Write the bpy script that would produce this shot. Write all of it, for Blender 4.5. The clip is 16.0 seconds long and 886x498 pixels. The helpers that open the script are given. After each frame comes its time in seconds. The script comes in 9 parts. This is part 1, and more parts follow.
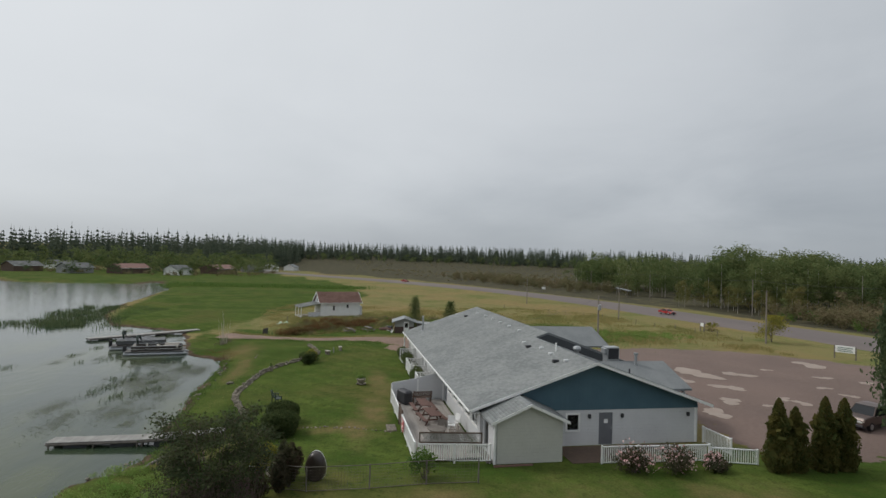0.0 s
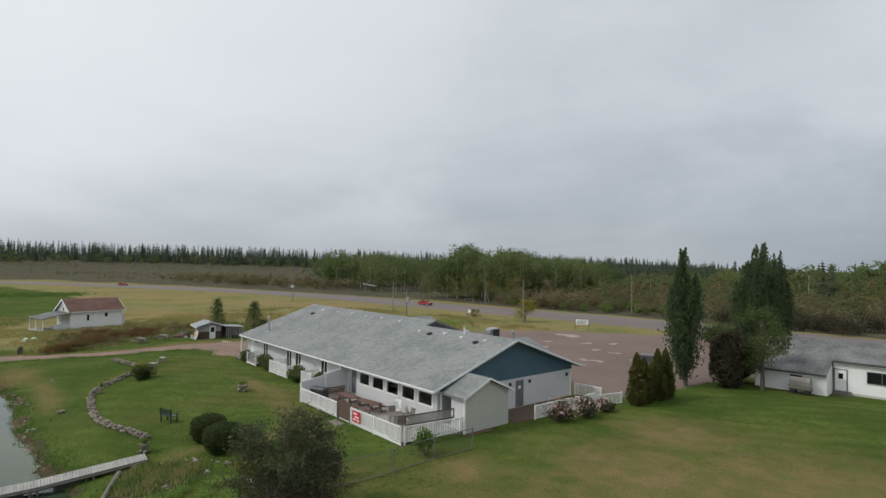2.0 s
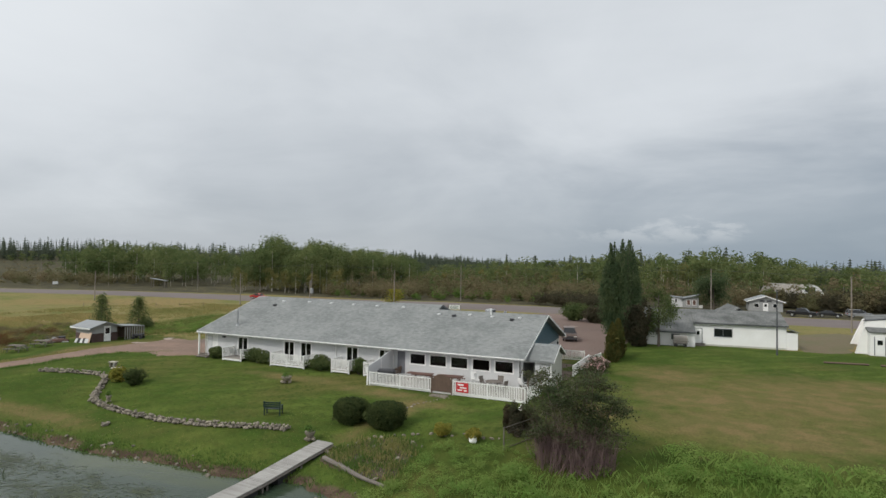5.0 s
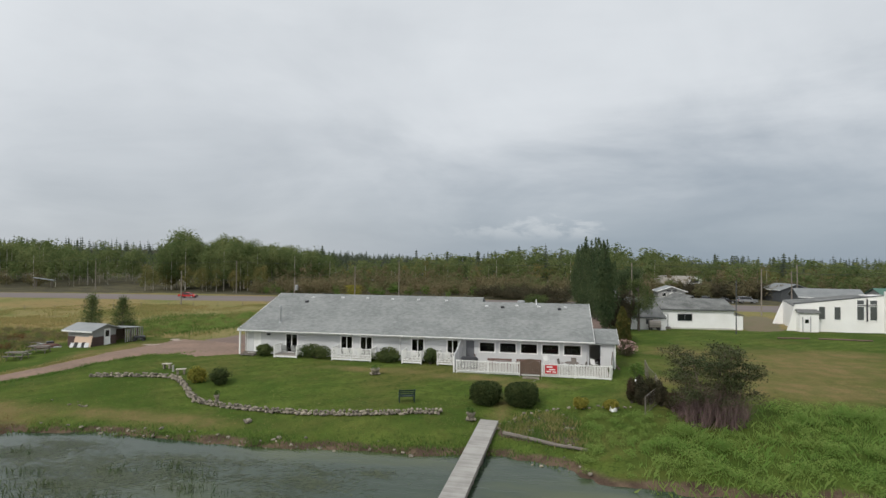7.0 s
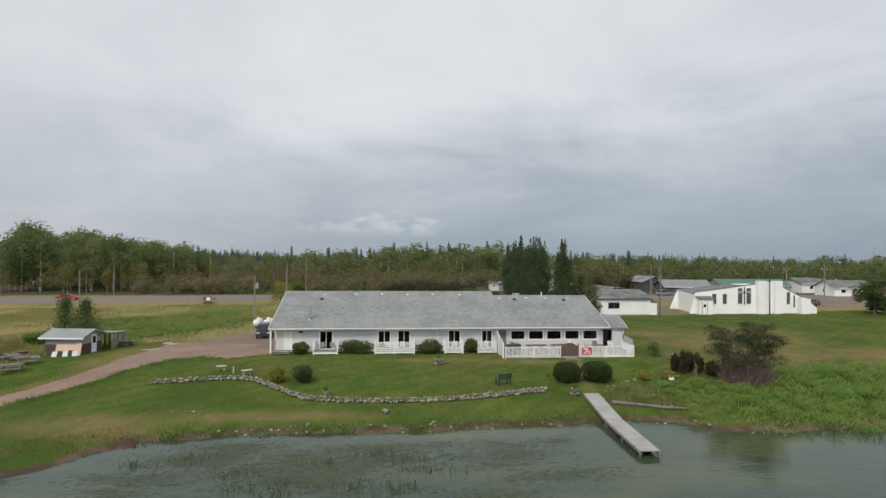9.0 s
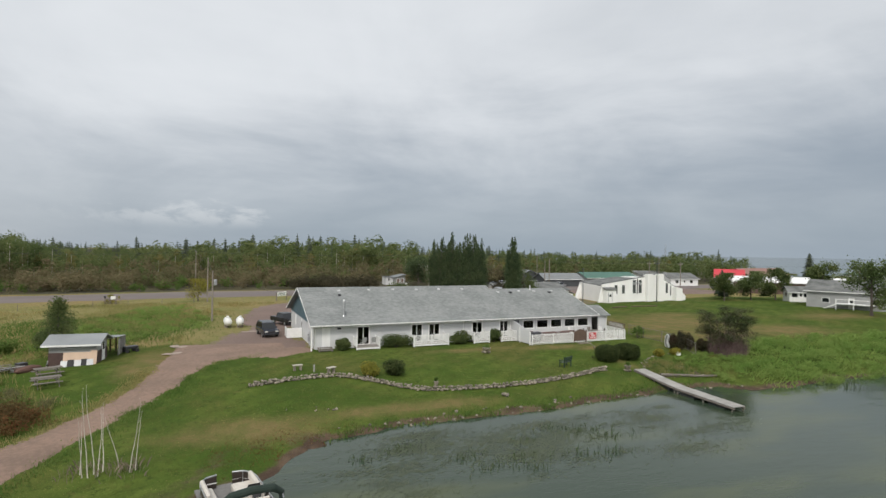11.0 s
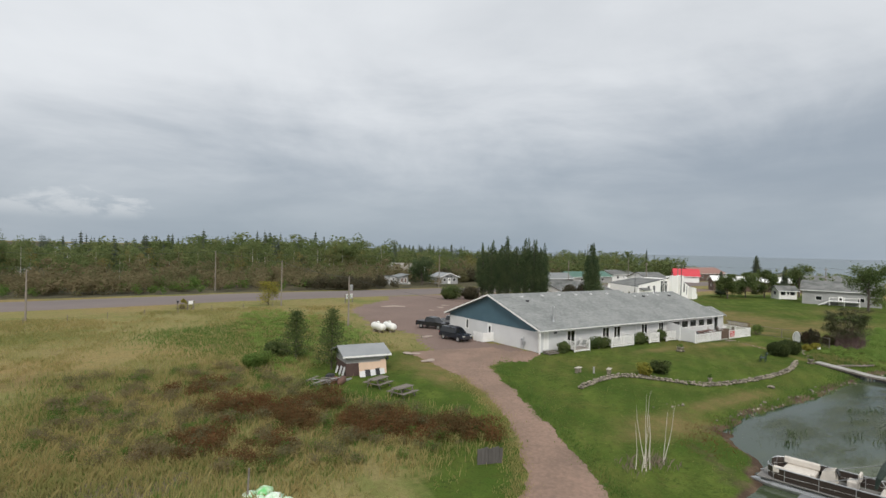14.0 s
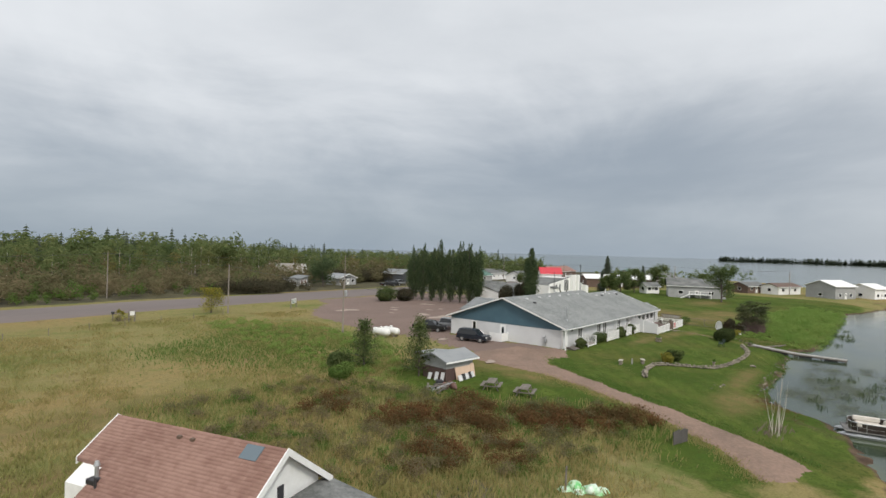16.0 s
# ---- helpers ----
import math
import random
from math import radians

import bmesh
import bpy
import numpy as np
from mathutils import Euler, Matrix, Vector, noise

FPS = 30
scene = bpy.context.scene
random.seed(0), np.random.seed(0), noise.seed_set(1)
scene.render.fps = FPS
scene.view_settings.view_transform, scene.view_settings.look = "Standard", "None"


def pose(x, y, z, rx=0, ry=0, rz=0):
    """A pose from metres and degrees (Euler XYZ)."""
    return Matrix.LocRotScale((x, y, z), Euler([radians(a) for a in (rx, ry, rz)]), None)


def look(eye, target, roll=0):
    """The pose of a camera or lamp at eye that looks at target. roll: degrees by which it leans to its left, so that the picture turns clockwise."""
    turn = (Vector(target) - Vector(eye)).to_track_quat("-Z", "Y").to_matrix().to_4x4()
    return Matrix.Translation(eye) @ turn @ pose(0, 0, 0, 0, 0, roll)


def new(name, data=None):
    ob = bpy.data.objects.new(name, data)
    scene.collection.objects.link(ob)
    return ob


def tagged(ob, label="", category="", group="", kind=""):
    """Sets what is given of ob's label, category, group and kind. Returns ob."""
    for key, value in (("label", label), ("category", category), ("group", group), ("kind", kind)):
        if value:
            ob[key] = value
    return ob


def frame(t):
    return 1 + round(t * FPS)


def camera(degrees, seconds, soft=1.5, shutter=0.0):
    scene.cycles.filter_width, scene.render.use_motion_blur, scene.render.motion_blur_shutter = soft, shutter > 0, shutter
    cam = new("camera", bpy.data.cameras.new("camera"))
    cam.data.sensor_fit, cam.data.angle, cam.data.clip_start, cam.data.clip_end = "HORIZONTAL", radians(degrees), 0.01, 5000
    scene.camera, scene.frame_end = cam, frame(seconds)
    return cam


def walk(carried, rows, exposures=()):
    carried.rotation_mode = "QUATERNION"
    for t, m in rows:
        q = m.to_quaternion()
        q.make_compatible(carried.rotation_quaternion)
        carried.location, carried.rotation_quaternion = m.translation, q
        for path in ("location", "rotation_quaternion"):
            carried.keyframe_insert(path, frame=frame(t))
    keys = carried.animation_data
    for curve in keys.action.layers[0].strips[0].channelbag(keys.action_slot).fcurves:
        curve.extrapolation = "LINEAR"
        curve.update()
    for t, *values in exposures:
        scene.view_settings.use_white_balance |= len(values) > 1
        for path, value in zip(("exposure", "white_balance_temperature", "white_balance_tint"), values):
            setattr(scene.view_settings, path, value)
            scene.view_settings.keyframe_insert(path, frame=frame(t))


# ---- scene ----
cam = camera(78.2, 16.0)
PATH = [
    (0, (67.537, -7.871, 11.405), (65.571, -7.505, 11.45), 1.7),
    (0.5, (67.09, -11.357, 11.166), (65.154, -10.856, 11.206), 1.7),
    (1, (66.379, -15.027, 10.966), (64.628, -14.061, 11.019), 0.9),
    (1.5, (65.213, -18.972, 10.909), (63.62, -17.763, 10.967), 1.0),
    (2, (63.659, -22.988, 10.818), (62.13, -21.701, 10.88), 0.8),
    (2.5, (61.825, -26.574, 10.628), (60.454, -25.119, 10.682), 0.7),
    (3, (59.713, -29.972, 10.427), (58.502, -28.382, 10.482), 0.7),
    (3.5, (57.107, -33.393, 10.286), (56.063, -31.688, 10.339), 0.6),
    (4, (54.241, -36.584, 10.271), (53.263, -34.841, 10.321), 0.6),
    (4.5, (51.035, -39.498, 10.225), (50.169, -37.696, 10.274), 0.6),
    (5, (47.395, -42.299, 10.148), (46.578, -40.474, 10.196), 0.7),
    (7.5, (27.281, -52.985, 9.936), (27.017, -51.003, 9.971), 0.4),
    (8, (22.349, -54.545, 9.931), (22.214, -52.55, 9.964), 0.4),
    (8.5, (17.514, -55.716, 9.951), (17.551, -53.717, 9.98), 0.4),
    (9, (12.565, -56.503, 9.967), (12.744, -54.511, 9.993), 0.4),
    (11.5, (-14.496, -53.925, 10.319), (-13.625, -52.124, 10.331), 0.9),
    (12, (-19.723, -52.344, 10.534), (-18.812, -50.564, 10.55), 0.9),
    (12.5, (-25.243, -50.408, 10.69), (-24.314, -48.636, 10.701), 0.9),
    (13, (-30.727, -48.292, 10.847), (-29.776, -46.532, 10.851), 1.0),
    (13.5, (-35.779, -45.905, 10.991), (-34.775, -44.175, 10.991), 1.6),
    (14, (-41.221, -43.198, 11.205), (-40.12, -41.528, 11.203), 1.3),
    (14.5, (-46.178, -40.471, 11.359), (-45.03, -38.834, 11.356), 1.5),
    (15, (-51.167, -37.223, 11.544), (-49.894, -35.68, 11.54), 1.6),
    (15.5, (-56.109, -33.443, 11.675), (-54.693, -32.03, 11.674), 1.5),
    (16, (-60.884, -29.6, 11.779), (-59.327, -28.344, 11.783), 1.5),
]
walk(cam, [(t, look(eye, target, roll)) for t, eye, target, roll in PATH],
     [(0.0, -0.56, 6300, 9), (1.0, -0.45, 6250, 9), (2.0, -0.32, 6300, 9), (3.5, -0.23, 6350, 9), (5.0, -0.20, 6380, 9), (9.0, -0.11, 6450, 9.5), (14.0, -0.03, 6500, 10), (16.0, -0.01, 6500, 10)])


# ---- world and light ----
SUN_TO = Vector((-0.50, -0.85, 0.92)).normalized()
world = bpy.data.worlds.new("overcast_sky")
scene.world = world
world.use_nodes = True
wt = world.node_tree
wt.nodes.clear()


def wnode(kind, **values):
    n = wt.nodes.new(kind)
    for key, value in values.items():
        n.inputs[key].default_value = value
    return n


def wmath(op, a, b=0.0, clamp=False):
    n = wt.nodes.new("ShaderNodeMath")
    n.operation, n.use_clamp = op, clamp
    for i, v in enumerate((a, b)):
        if isinstance(v, (int, float)):
            n.inputs[i].default_value = v
        else:
            wt.links.new(v, n.inputs[i])
    return n.outputs[0]


def wmix(f, a, b):
    n = wt.nodes.new("ShaderNodeMix")
    n.data_type = "RGBA"
    if isinstance(f, (int, float)):
        n.inputs[0].default_value = f
    else:
        wt.links.new(f, n.inputs[0])
    for i, v in ((6, a), (7, b)):
        if isinstance(v, tuple):
            n.inputs[i].default_value = (*v, 1)
        else:
            wt.links.new(v, n.inputs[i])
    return n.outputs[2]


def wramp(v, lo, hi):
    n = wt.nodes.new("ShaderNodeMapRange")
    n.interpolation_type = "SMOOTHSTEP"
    wt.links.new(v, n.inputs[0])
    n.inputs[1].default_value, n.inputs[2].default_value = lo, hi
    return n.outputs[0]


sky = wt.nodes.new("ShaderNodeTexSky")
sky.sky_type, sky.sun_disc = "NISHITA", False
sky.sun_elevation = math.asin(SUN_TO.z)
sky.sun_rotation = math.atan2(SUN_TO.x, SUN_TO.y)
wc = wt.nodes.new("ShaderNodeTexCoord")
sep = wt.nodes.new("ShaderNodeSeparateXYZ")
wt.links.new(wc.outputs["Generated"], sep.inputs[0])
height = sep.outputs[2]
# the cloud layer is a flat sheet: directions are projected on to it
lift = wmath("ADD", wmath("MAXIMUM", height, 0.0), 0.33)
comb = wt.nodes.new("ShaderNodeCombineXYZ")
wt.links.new(wmath("DIVIDE", sep.outputs[0], lift), comb.inputs[0])
wt.links.new(wmath("DIVIDE", sep.outputs[1], lift), comb.inputs[1])
big = wnode("ShaderNodeTexNoise", Scale=0.42, Detail=5.0, Roughness=0.52, Distortion=0.4)
fine = wnode("ShaderNodeTexNoise", Scale=1.25, Detail=6.0, Roughness=0.56, Distortion=0.5)
streak = wnode("ShaderNodeTexNoise", Scale=1.5, Detail=6.0, Roughness=0.55, Distortion=0.35)
drawn = wt.nodes.new("ShaderNodeMapping")
drawn.inputs["Scale"].default_value = (1.0, 1.0, 5.0)
wt.links.new(wc.outputs["Generated"], drawn.inputs[0])
wt.links.new(drawn.outputs[0], streak.inputs["Vector"])
for n in (big, fine):
    wt.links.new(comb.outputs[0], n.inputs["Vector"])
folds = wmath("ADD", wmath("ADD", wmath("MULTIPLY", big.outputs[0], 0.54), wmath("MULTIPLY", fine.outputs[0], 0.30)), wmath("MULTIPLY", streak.outputs[0], 0.16))
# the sheet is thinner and brighter overhead than towards the horizon
folds = wmath("ADD", folds, wmath("MULTIPLY", wramp(height, 0.04, 0.34), 0.19))
bright = wramp(folds, 0.30, 0.84)
cloud = wmix(bright, (0.45, 0.488, 0.53), (0.90, 0.925, 0.95))
# the cloud glows where the hidden sun stands behind it
veil = wmath("ADD", wmath("ADD", wmath("MULTIPLY", sep.outputs[0], SUN_TO.x), wmath("MULTIPLY", sep.outputs[1], SUN_TO.y)), wmath("MULTIPLY", height, SUN_TO.z))
cloud = wmix(wmath("MULTIPLY", wramp(veil, 0.0, 0.95), 0.8), cloud, (1.22, 1.23, 1.23))
# the heavy bank of cloud low in the north-east, its upper edge climbing to the east
east = wramp(wmath("ADD", wmath("MULTIPLY", sep.outputs[0], 0.62), wmath("MULTIPLY", sep.outputs[1], 0.78)), 0.34, 0.88)
ragged = wmath("ADD", wmath("MULTIPLY", wmath("SUBTRACT", fine.outputs[0], 0.5), 0.24), wmath("MULTIPLY", wmath("SUBTRACT", streak.outputs[0], 0.5), 0.14))
edge_of_bank = wmath("SUBTRACT", wmath("ADD", height, ragged), wmath("MULTIPLY", wmath("MAXIMUM", sep.outputs[0], 0.0), 0.05))
low = wramp(edge_of_bank, 0.27, 0.08)
bank = wmix(wramp(wmath("ADD", wmath("MULTIPLY", streak.outputs[0], 0.6), wmath("MULTIPLY", fine.outputs[0], 0.4)), 0.36, 0.68), (0.315, 0.37, 0.435), (0.455, 0.505, 0.56))
cloud = wmix(wmath("MULTIPLY", wmath("MULTIPLY", east, low), 0.88), cloud, bank)
haze = wmath("MULTIPLY", wramp(height, 0.10, 0.0), 0.55)
cloud = wmix(haze, cloud, wmix(east, (0.50, 0.535, 0.575), (0.29, 0.365, 0.445)))
# pale heaped heads standing in the gap under the bank, low in the north
heads = wnode("ShaderNodeTexNoise", Scale=17.0, Detail=7.0, Roughness=0.62, Distortion=0.3)
squash = wt.nodes.new("ShaderNodeMapping")
squash.inputs["Scale"].default_value = (1, 1, 2.4)
wt.links.new(wc.outputs["Generated"], squash.inputs[0])
wt.links.new(squash.outputs[0], heads.inputs["Vector"])
span = wmath("MULTIPLY", wmath("MULTIPLY", wramp(sep.outputs[0], -0.30, -0.02), wramp(sep.outputs[0], 0.115, 0.055)), wramp(sep.outputs[1], 0.6, 0.9))
swelling = wmath("ADD", wmath("SUBTRACT", heads.outputs[0], 0.5), wmath("MULTIPLY", span, 0.20))
crest = wmath("SUBTRACT", swelling, wmath("MULTIPLY", wramp(height, 0.055, 0.115), 0.42))
mass = wmath("MULTIPLY", wmath("MULTIPLY", wramp(crest, 0.06, 0.24), wramp(height, 0.030, 0.055)), span)
cloud = wmix(wmath("MULTIPLY", mass, 0.5), cloud, (0.74, 0.765, 0.79))
dim = wt.nodes.new("ShaderNodeVectorMath")
dim.operation = "SCALE"
wt.links.new(sky.outputs[0], dim.inputs[0])
dim.inputs[3].default_value = 0.10
total = wmix(0.94, dim.outputs[0], cloud)
back = wt.nodes.new("ShaderNodeBackground")
wt.links.new(total, back.inputs[0])
back.inputs[1].default_value = 1.0
wt.links.new(back.outputs[0], wt.nodes.new("ShaderNodeOutputWorld").inputs[0])

sun_data = bpy.data.lights.new("sun", "SUN")
sun_data.energy, sun_data.angle, sun_data.color = 2.0, radians(10), (1.0, 0.95, 0.87)
sun = new("sun", sun_data)
sun.matrix_world = look(SUN_TO * 200, (0, 0, 0))


# ---- materials ----
def material(name, base, other=None, rough=0.7, metal=0.0, scale=1.5, fine=14.0, fine_amount=0.35, bump=0.0, bump_scale=30.0,
             island=0.0, per_object=0.0, spec=0.5, stretch=(1, 1, 1), band=None, leaf=0.0):
    """A procedural surface: two colours mixed by a broad and a fine noise in world metres, with fine relief.
    island / per_object: how far each loose piece or object shifts in value. band: (axis, metres) of lapped boards."""
    m = bpy.data.materials.new(name)
    m.use_nodes = True
    t = m.node_tree
    bsdf = t.nodes["Principled BSDF"]
    bsdf.inputs["Roughness"].default_value, bsdf.inputs["Metallic"].default_value = rough, metal
    bsdf.inputs["Specular IOR Level"].default_value = spec
    geo = t.nodes.new("ShaderNodeNewGeometry")
    mp = t.nodes.new("ShaderNodeMapping")
    mp.inputs["Scale"].default_value = stretch
    t.links.new(geo.outputs["Position"], mp.inputs[0])
    other = other or tuple(c * 0.8 for c in base)

    def noise(s, detail):
        n = t.nodes.new("ShaderNodeTexNoise")
        n.inputs["Scale"].default_value, n.inputs["Detail"].default_value = s, detail
        t.links.new(mp.outputs[0], n.inputs["Vector"])
        return n.outputs[0]

    def maths(op, a, b):
        n = t.nodes.new("ShaderNodeMath")
        n.operation = op
        for i, v in enumerate((a, b)):
            if isinstance(v, (int, float)):
                n.inputs[i].default_value = v
            else:
                t.links.new(v, n.inputs[i])
        return n.outputs[0]

    f = maths("ADD", maths("MULTIPLY", maths("SUBTRACT", noise(scale, 4), 0.5), 2.2),
              maths("MULTIPLY", maths("SUBTRACT", noise(fine, 3), 0.5), 2.2 * fine_amount))
    f = maths("ADD", f, 0.5)
    if island:
        f = maths("ADD", f, maths("MULTIPLY", maths("SUBTRACT", geo.outputs["Random Per Island"], 0.5), island))
    if per_object:
        info = t.nodes.new("ShaderNodeObjectInfo")
        f = maths("ADD", f, maths("MULTIPLY", maths("SUBTRACT", info.outputs["Random"], 0.5), per_object))
    mix = t.nodes.new("ShaderNodeMix")
    mix.data_type, mix.clamp_factor = "RGBA", True
    t.links.new(f, mix.inputs[0])
    mix.inputs[6].default_value, mix.inputs[7].default_value = (*base, 1), (*other, 1)
    t.links.new(mix.outputs[2], bsdf.inputs["Base Color"])
    normal = None
    if bump:
        b = t.nodes.new("ShaderNodeBump")
        b.inputs["Strength"].default_value, b.inputs["Distance"].default_value = bump, 0.05
        t.links.new(noise(bump_scale, 4), b.inputs["Height"])
        normal = b.outputs[0]
    if band:
        s = t.nodes.new("ShaderNodeSeparateXYZ")
        t.links.new(geo.outputs["Position"], s.inputs[0])
        lap = maths("FRACT", maths("DIVIDE", s.outputs["XYZ".index(band[0])], band[1]), 0.0)
        b = t.nodes.new("ShaderNodeBump")
        b.inputs["Strength"].default_value, b.inputs["Distance"].default_value = 0.6, 0.02
        b.invert = True
        t.links.new(lap, b.inputs["Height"])
        if normal:
            t.links.new(normal, b.inputs["Normal"])
        normal = b.outputs[0]
    if normal:
        t.links.new(normal, bsdf.inputs["Normal"])
    if leaf:
        thin = t.nodes.new("ShaderNodeBsdfTranslucent")
        t.links.new(mix.outputs[2], thin.inputs[0])
        both = t.nodes.new("ShaderNodeMixShader")
        both.inputs[0].default_value = leaf
        t.links.new(bsdf.outputs[0], both.inputs[1])
        t.links.new(thin.outputs[0], both.inputs[2])
        t.links.new(both.outputs[0], t.nodes["Material Output"].inputs[0])
    return m


M = {}
M["siding"] = material("white_siding", (0.6138, 0.6185, 0.6231), (0.5394, 0.5441, 0.5487), 0.55, scale=0.5, fine=6, band=("Z", 0.2))
M["siding_green"] = material("pale_green_siding", (0.50, 0.50, 0.45), (0.43, 0.43, 0.385), 0.6, scale=0.6, fine=5, band=("Z", 0.2))
M["blue"] = material("blue_gable_boards", (0.070, 0.135, 0.175), (0.056, 0.112, 0.150), 0.5, scale=0.8, fine=8, band=("Y", 0.3))
M["white"] = material("white_paint", (0.84, 0.84, 0.83), (0.74, 0.74, 0.72), 0.45, scale=2, fine=12)
M["siding_bright"] = material("bright_white_boards", (0.84, 0.84, 0.83), (0.75, 0.75, 0.73), 0.5, scale=0.6, fine=7, band=("Z", 0.2))
M["stucco"] = material("white_stucco", (0.86, 0.855, 0.83), (0.78, 0.775, 0.75), 0.85, scale=0.4, fine=5, bump=0.2, bump_scale=25)
M["shingle"] = material("grey_shingles", (0.1602, 0.1728, 0.1782), (0.2205, 0.2322, 0.234), 0.9, scale=0.5, fine=9, fine_amount=1.3, bump=0.35, bump_scale=14, stretch=(1, 1.6, 1))
M["shingle_tab"] = material("grey_shingle_tabs", (0.185, 0.197, 0.196), (0.272, 0.284, 0.280), 0.92, scale=0.35, fine=2.2, fine_amount=0.7, island=0.75, bump=0.3, bump_scale=40)
M["shingle_tab_red"] = material("red_brown_shingle_tabs", (0.235, 0.132, 0.105), (0.325, 0.198, 0.160), 0.92, scale=0.6, fine=2.6, fine_amount=0.9, island=0.5, bump=0.3, bump_scale=40)
M["shingle_worn"] = material("worn_grey_shingles", (0.20, 0.205, 0.20), (0.075, 0.08, 0.075), 0.9, scale=0.6, fine=5, fine_amount=0.7, bump=0.3, bump_scale=12)
M["shingle_red"] = material("red_brown_shingles", (0.285, 0.165, 0.135), (0.205, 0.12, 0.10), 0.9, scale=1.0, fine=7, fine_amount=0.8, bump=0.3, bump_scale=16)
M["metal_roof"] = material("ribbed_grey_metal", (0.30, 0.312, 0.318), (0.235, 0.25, 0.256), 0.5, 0.2, scale=0.8, fine=6)
M["hut"] = material("weathered_tan_metal", (0.30, 0.275, 0.235), (0.21, 0.19, 0.165), 0.6, scale=0.5, fine=4)
M["red_roof"] = material("red_metal_roof", (0.55, 0.045, 0.06), (0.45, 0.035, 0.05), 0.45, scale=0.3, fine=3)
M["green_roof"] = material("green_metal_roof", (0.06, 0.16, 0.12), (0.05, 0.12, 0.09), 0.5, scale=0.3, fine=3)
M["brown_wall"] = material("brown_siding", (0.13, 0.085, 0.065), (0.10, 0.065, 0.05), 0.75, scale=0.5, fine=5, band=("Z", 0.2))
M["dark_wall"] = material("charcoal_siding", (0.07, 0.075, 0.08), (0.05, 0.055, 0.06), 0.7, scale=0.5, fine=5, band=("Z", 0.2))
M["grey_wall"] = material("grey_siding", (0.34, 0.345, 0.34), (0.27, 0.275, 0.27), 0.7, scale=0.5, fine=5, band=("Z", 0.2))
M["door_grey"] = material("grey_door_paint", (0.16, 0.165, 0.18), (0.13, 0.135, 0.15), 0.5, scale=2)
M["deck"] = material("weathered_deck_wood", (0.357, 0.3272, 0.2975), (0.2805, 0.255, 0.2295), 0.85, scale=1.5, fine=18, per_object=0.7, bump=0.3, bump_scale=40, stretch=(0.4, 3, 1))
M["dock"] = material("bleached_dock_boards", (0.36, 0.3492, 0.3276), (0.2592, 0.2484, 0.2304), 0.85, scale=1.2, fine=16, per_object=0.8, bump=0.3, bump_scale=40)
M["old_wood"] = material("old_grey_wood", (0.20, 0.178, 0.155), (0.13, 0.112, 0.096), 0.9, scale=3, fine=25, per_object=0.4)
M["brown_wood"] = material("brown_stained_wood", (0.13, 0.085, 0.06), (0.09, 0.06, 0.045), 0.75, scale=3, fine=25, per_object=0.3)
M["red_wood"] = material("red_brown_wood", (0.15, 0.078, 0.06), (0.10, 0.052, 0.04), 0.75, scale=3, fine=25, per_object=0.3)
M["pole_wood"] = material("utility_pole_wood", (0.27, 0.235, 0.20), (0.19, 0.165, 0.14), 0.9, scale=2, fine=20, stretch=(4, 4, 0.5))
M["rock"] = material("field_stone", (0.31, 0.272, 0.212), (0.125, 0.110, 0.088), 0.9, scale=5, fine=25, per_object=0.9, bump=0.4, bump_scale=20)
M["gravel"] = material("red_brown_gravel", (0.1914, 0.1328, 0.1094), (0.1445, 0.1016, 0.08437), 0.95, scale=0.12, fine=3.5, fine_amount=0.8, bump=0.5, bump_scale=22)
M["drive"] = material("driveway_gravel", (0.262, 0.176, 0.132), (0.172, 0.118, 0.088), 0.95, scale=0.3, fine=4, fine_amount=0.9, bump=0.5, bump_scale=22)
M["asphalt"] = material("road_asphalt", (0.1681, 0.1378, 0.1271), (0.1271, 0.105, 0.0984), 0.9, scale=0.06, fine=2, fine_amount=0.6, stretch=(0.3, 1, 1))
M["sand"] = material("pale_dried_puddle", (0.36, 0.297, 0.252), (0.306, 0.243, 0.2025), 0.9, scale=0.8, fine=5)
M["black"] = material("black_rubber", (0.018, 0.018, 0.02), (0.03, 0.03, 0.03), 0.7)
M["steel"] = material("galvanised_steel", (0.45, 0.46, 0.47), (0.36, 0.37, 0.38), 0.4, 0.6, scale=3)
M["dark_metal"] = material("dark_metal", (0.035, 0.035, 0.04), (0.05, 0.05, 0.055), 0.45, 0.3)
M["red"] = material("red_paint", (0.56, 0.03, 0.04), (0.46, 0.025, 0.03), 0.4)
M["green_paint"] = material("dark_green_paint", (0.01625, 0.039, 0.02925), (0.013, 0.02925, 0.02275), 0.5)
M["bark"] = material("bark", (0.12, 0.10, 0.085), (0.075, 0.062, 0.052), 0.95, scale=6, fine=20)
M["birch"] = material("pale_birch_bark", (0.62, 0.58, 0.52), (0.40, 0.36, 0.31), 0.85, scale=3, fine=14, stretch=(1, 1, 3))
# needle colour is raised to stand in for the haze over the far woods
M["spruce"] = material("hazed_spruce_needles", (0.083, 0.107, 0.078), (0.125, 0.147, 0.100), 0.85, scale=0.05, fine=0.5, island=0.9, spec=0.06, leaf=0.5)
M["aspen"] = material("aspen_leaves", (0.104, 0.150, 0.058), (0.205, 0.230, 0.092), 0.8, scale=0.075, fine=0.3, fine_amount=0.6, island=0.4, spec=0.06, leaf=0.5)
M["gold_leaf"] = material("turning_aspen_leaves", (0.139, 0.159, 0.062), (0.263, 0.220, 0.082), 0.8, scale=0.09, fine=0.4, fine_amount=0.6, island=0.4, spec=0.06, leaf=0.5)
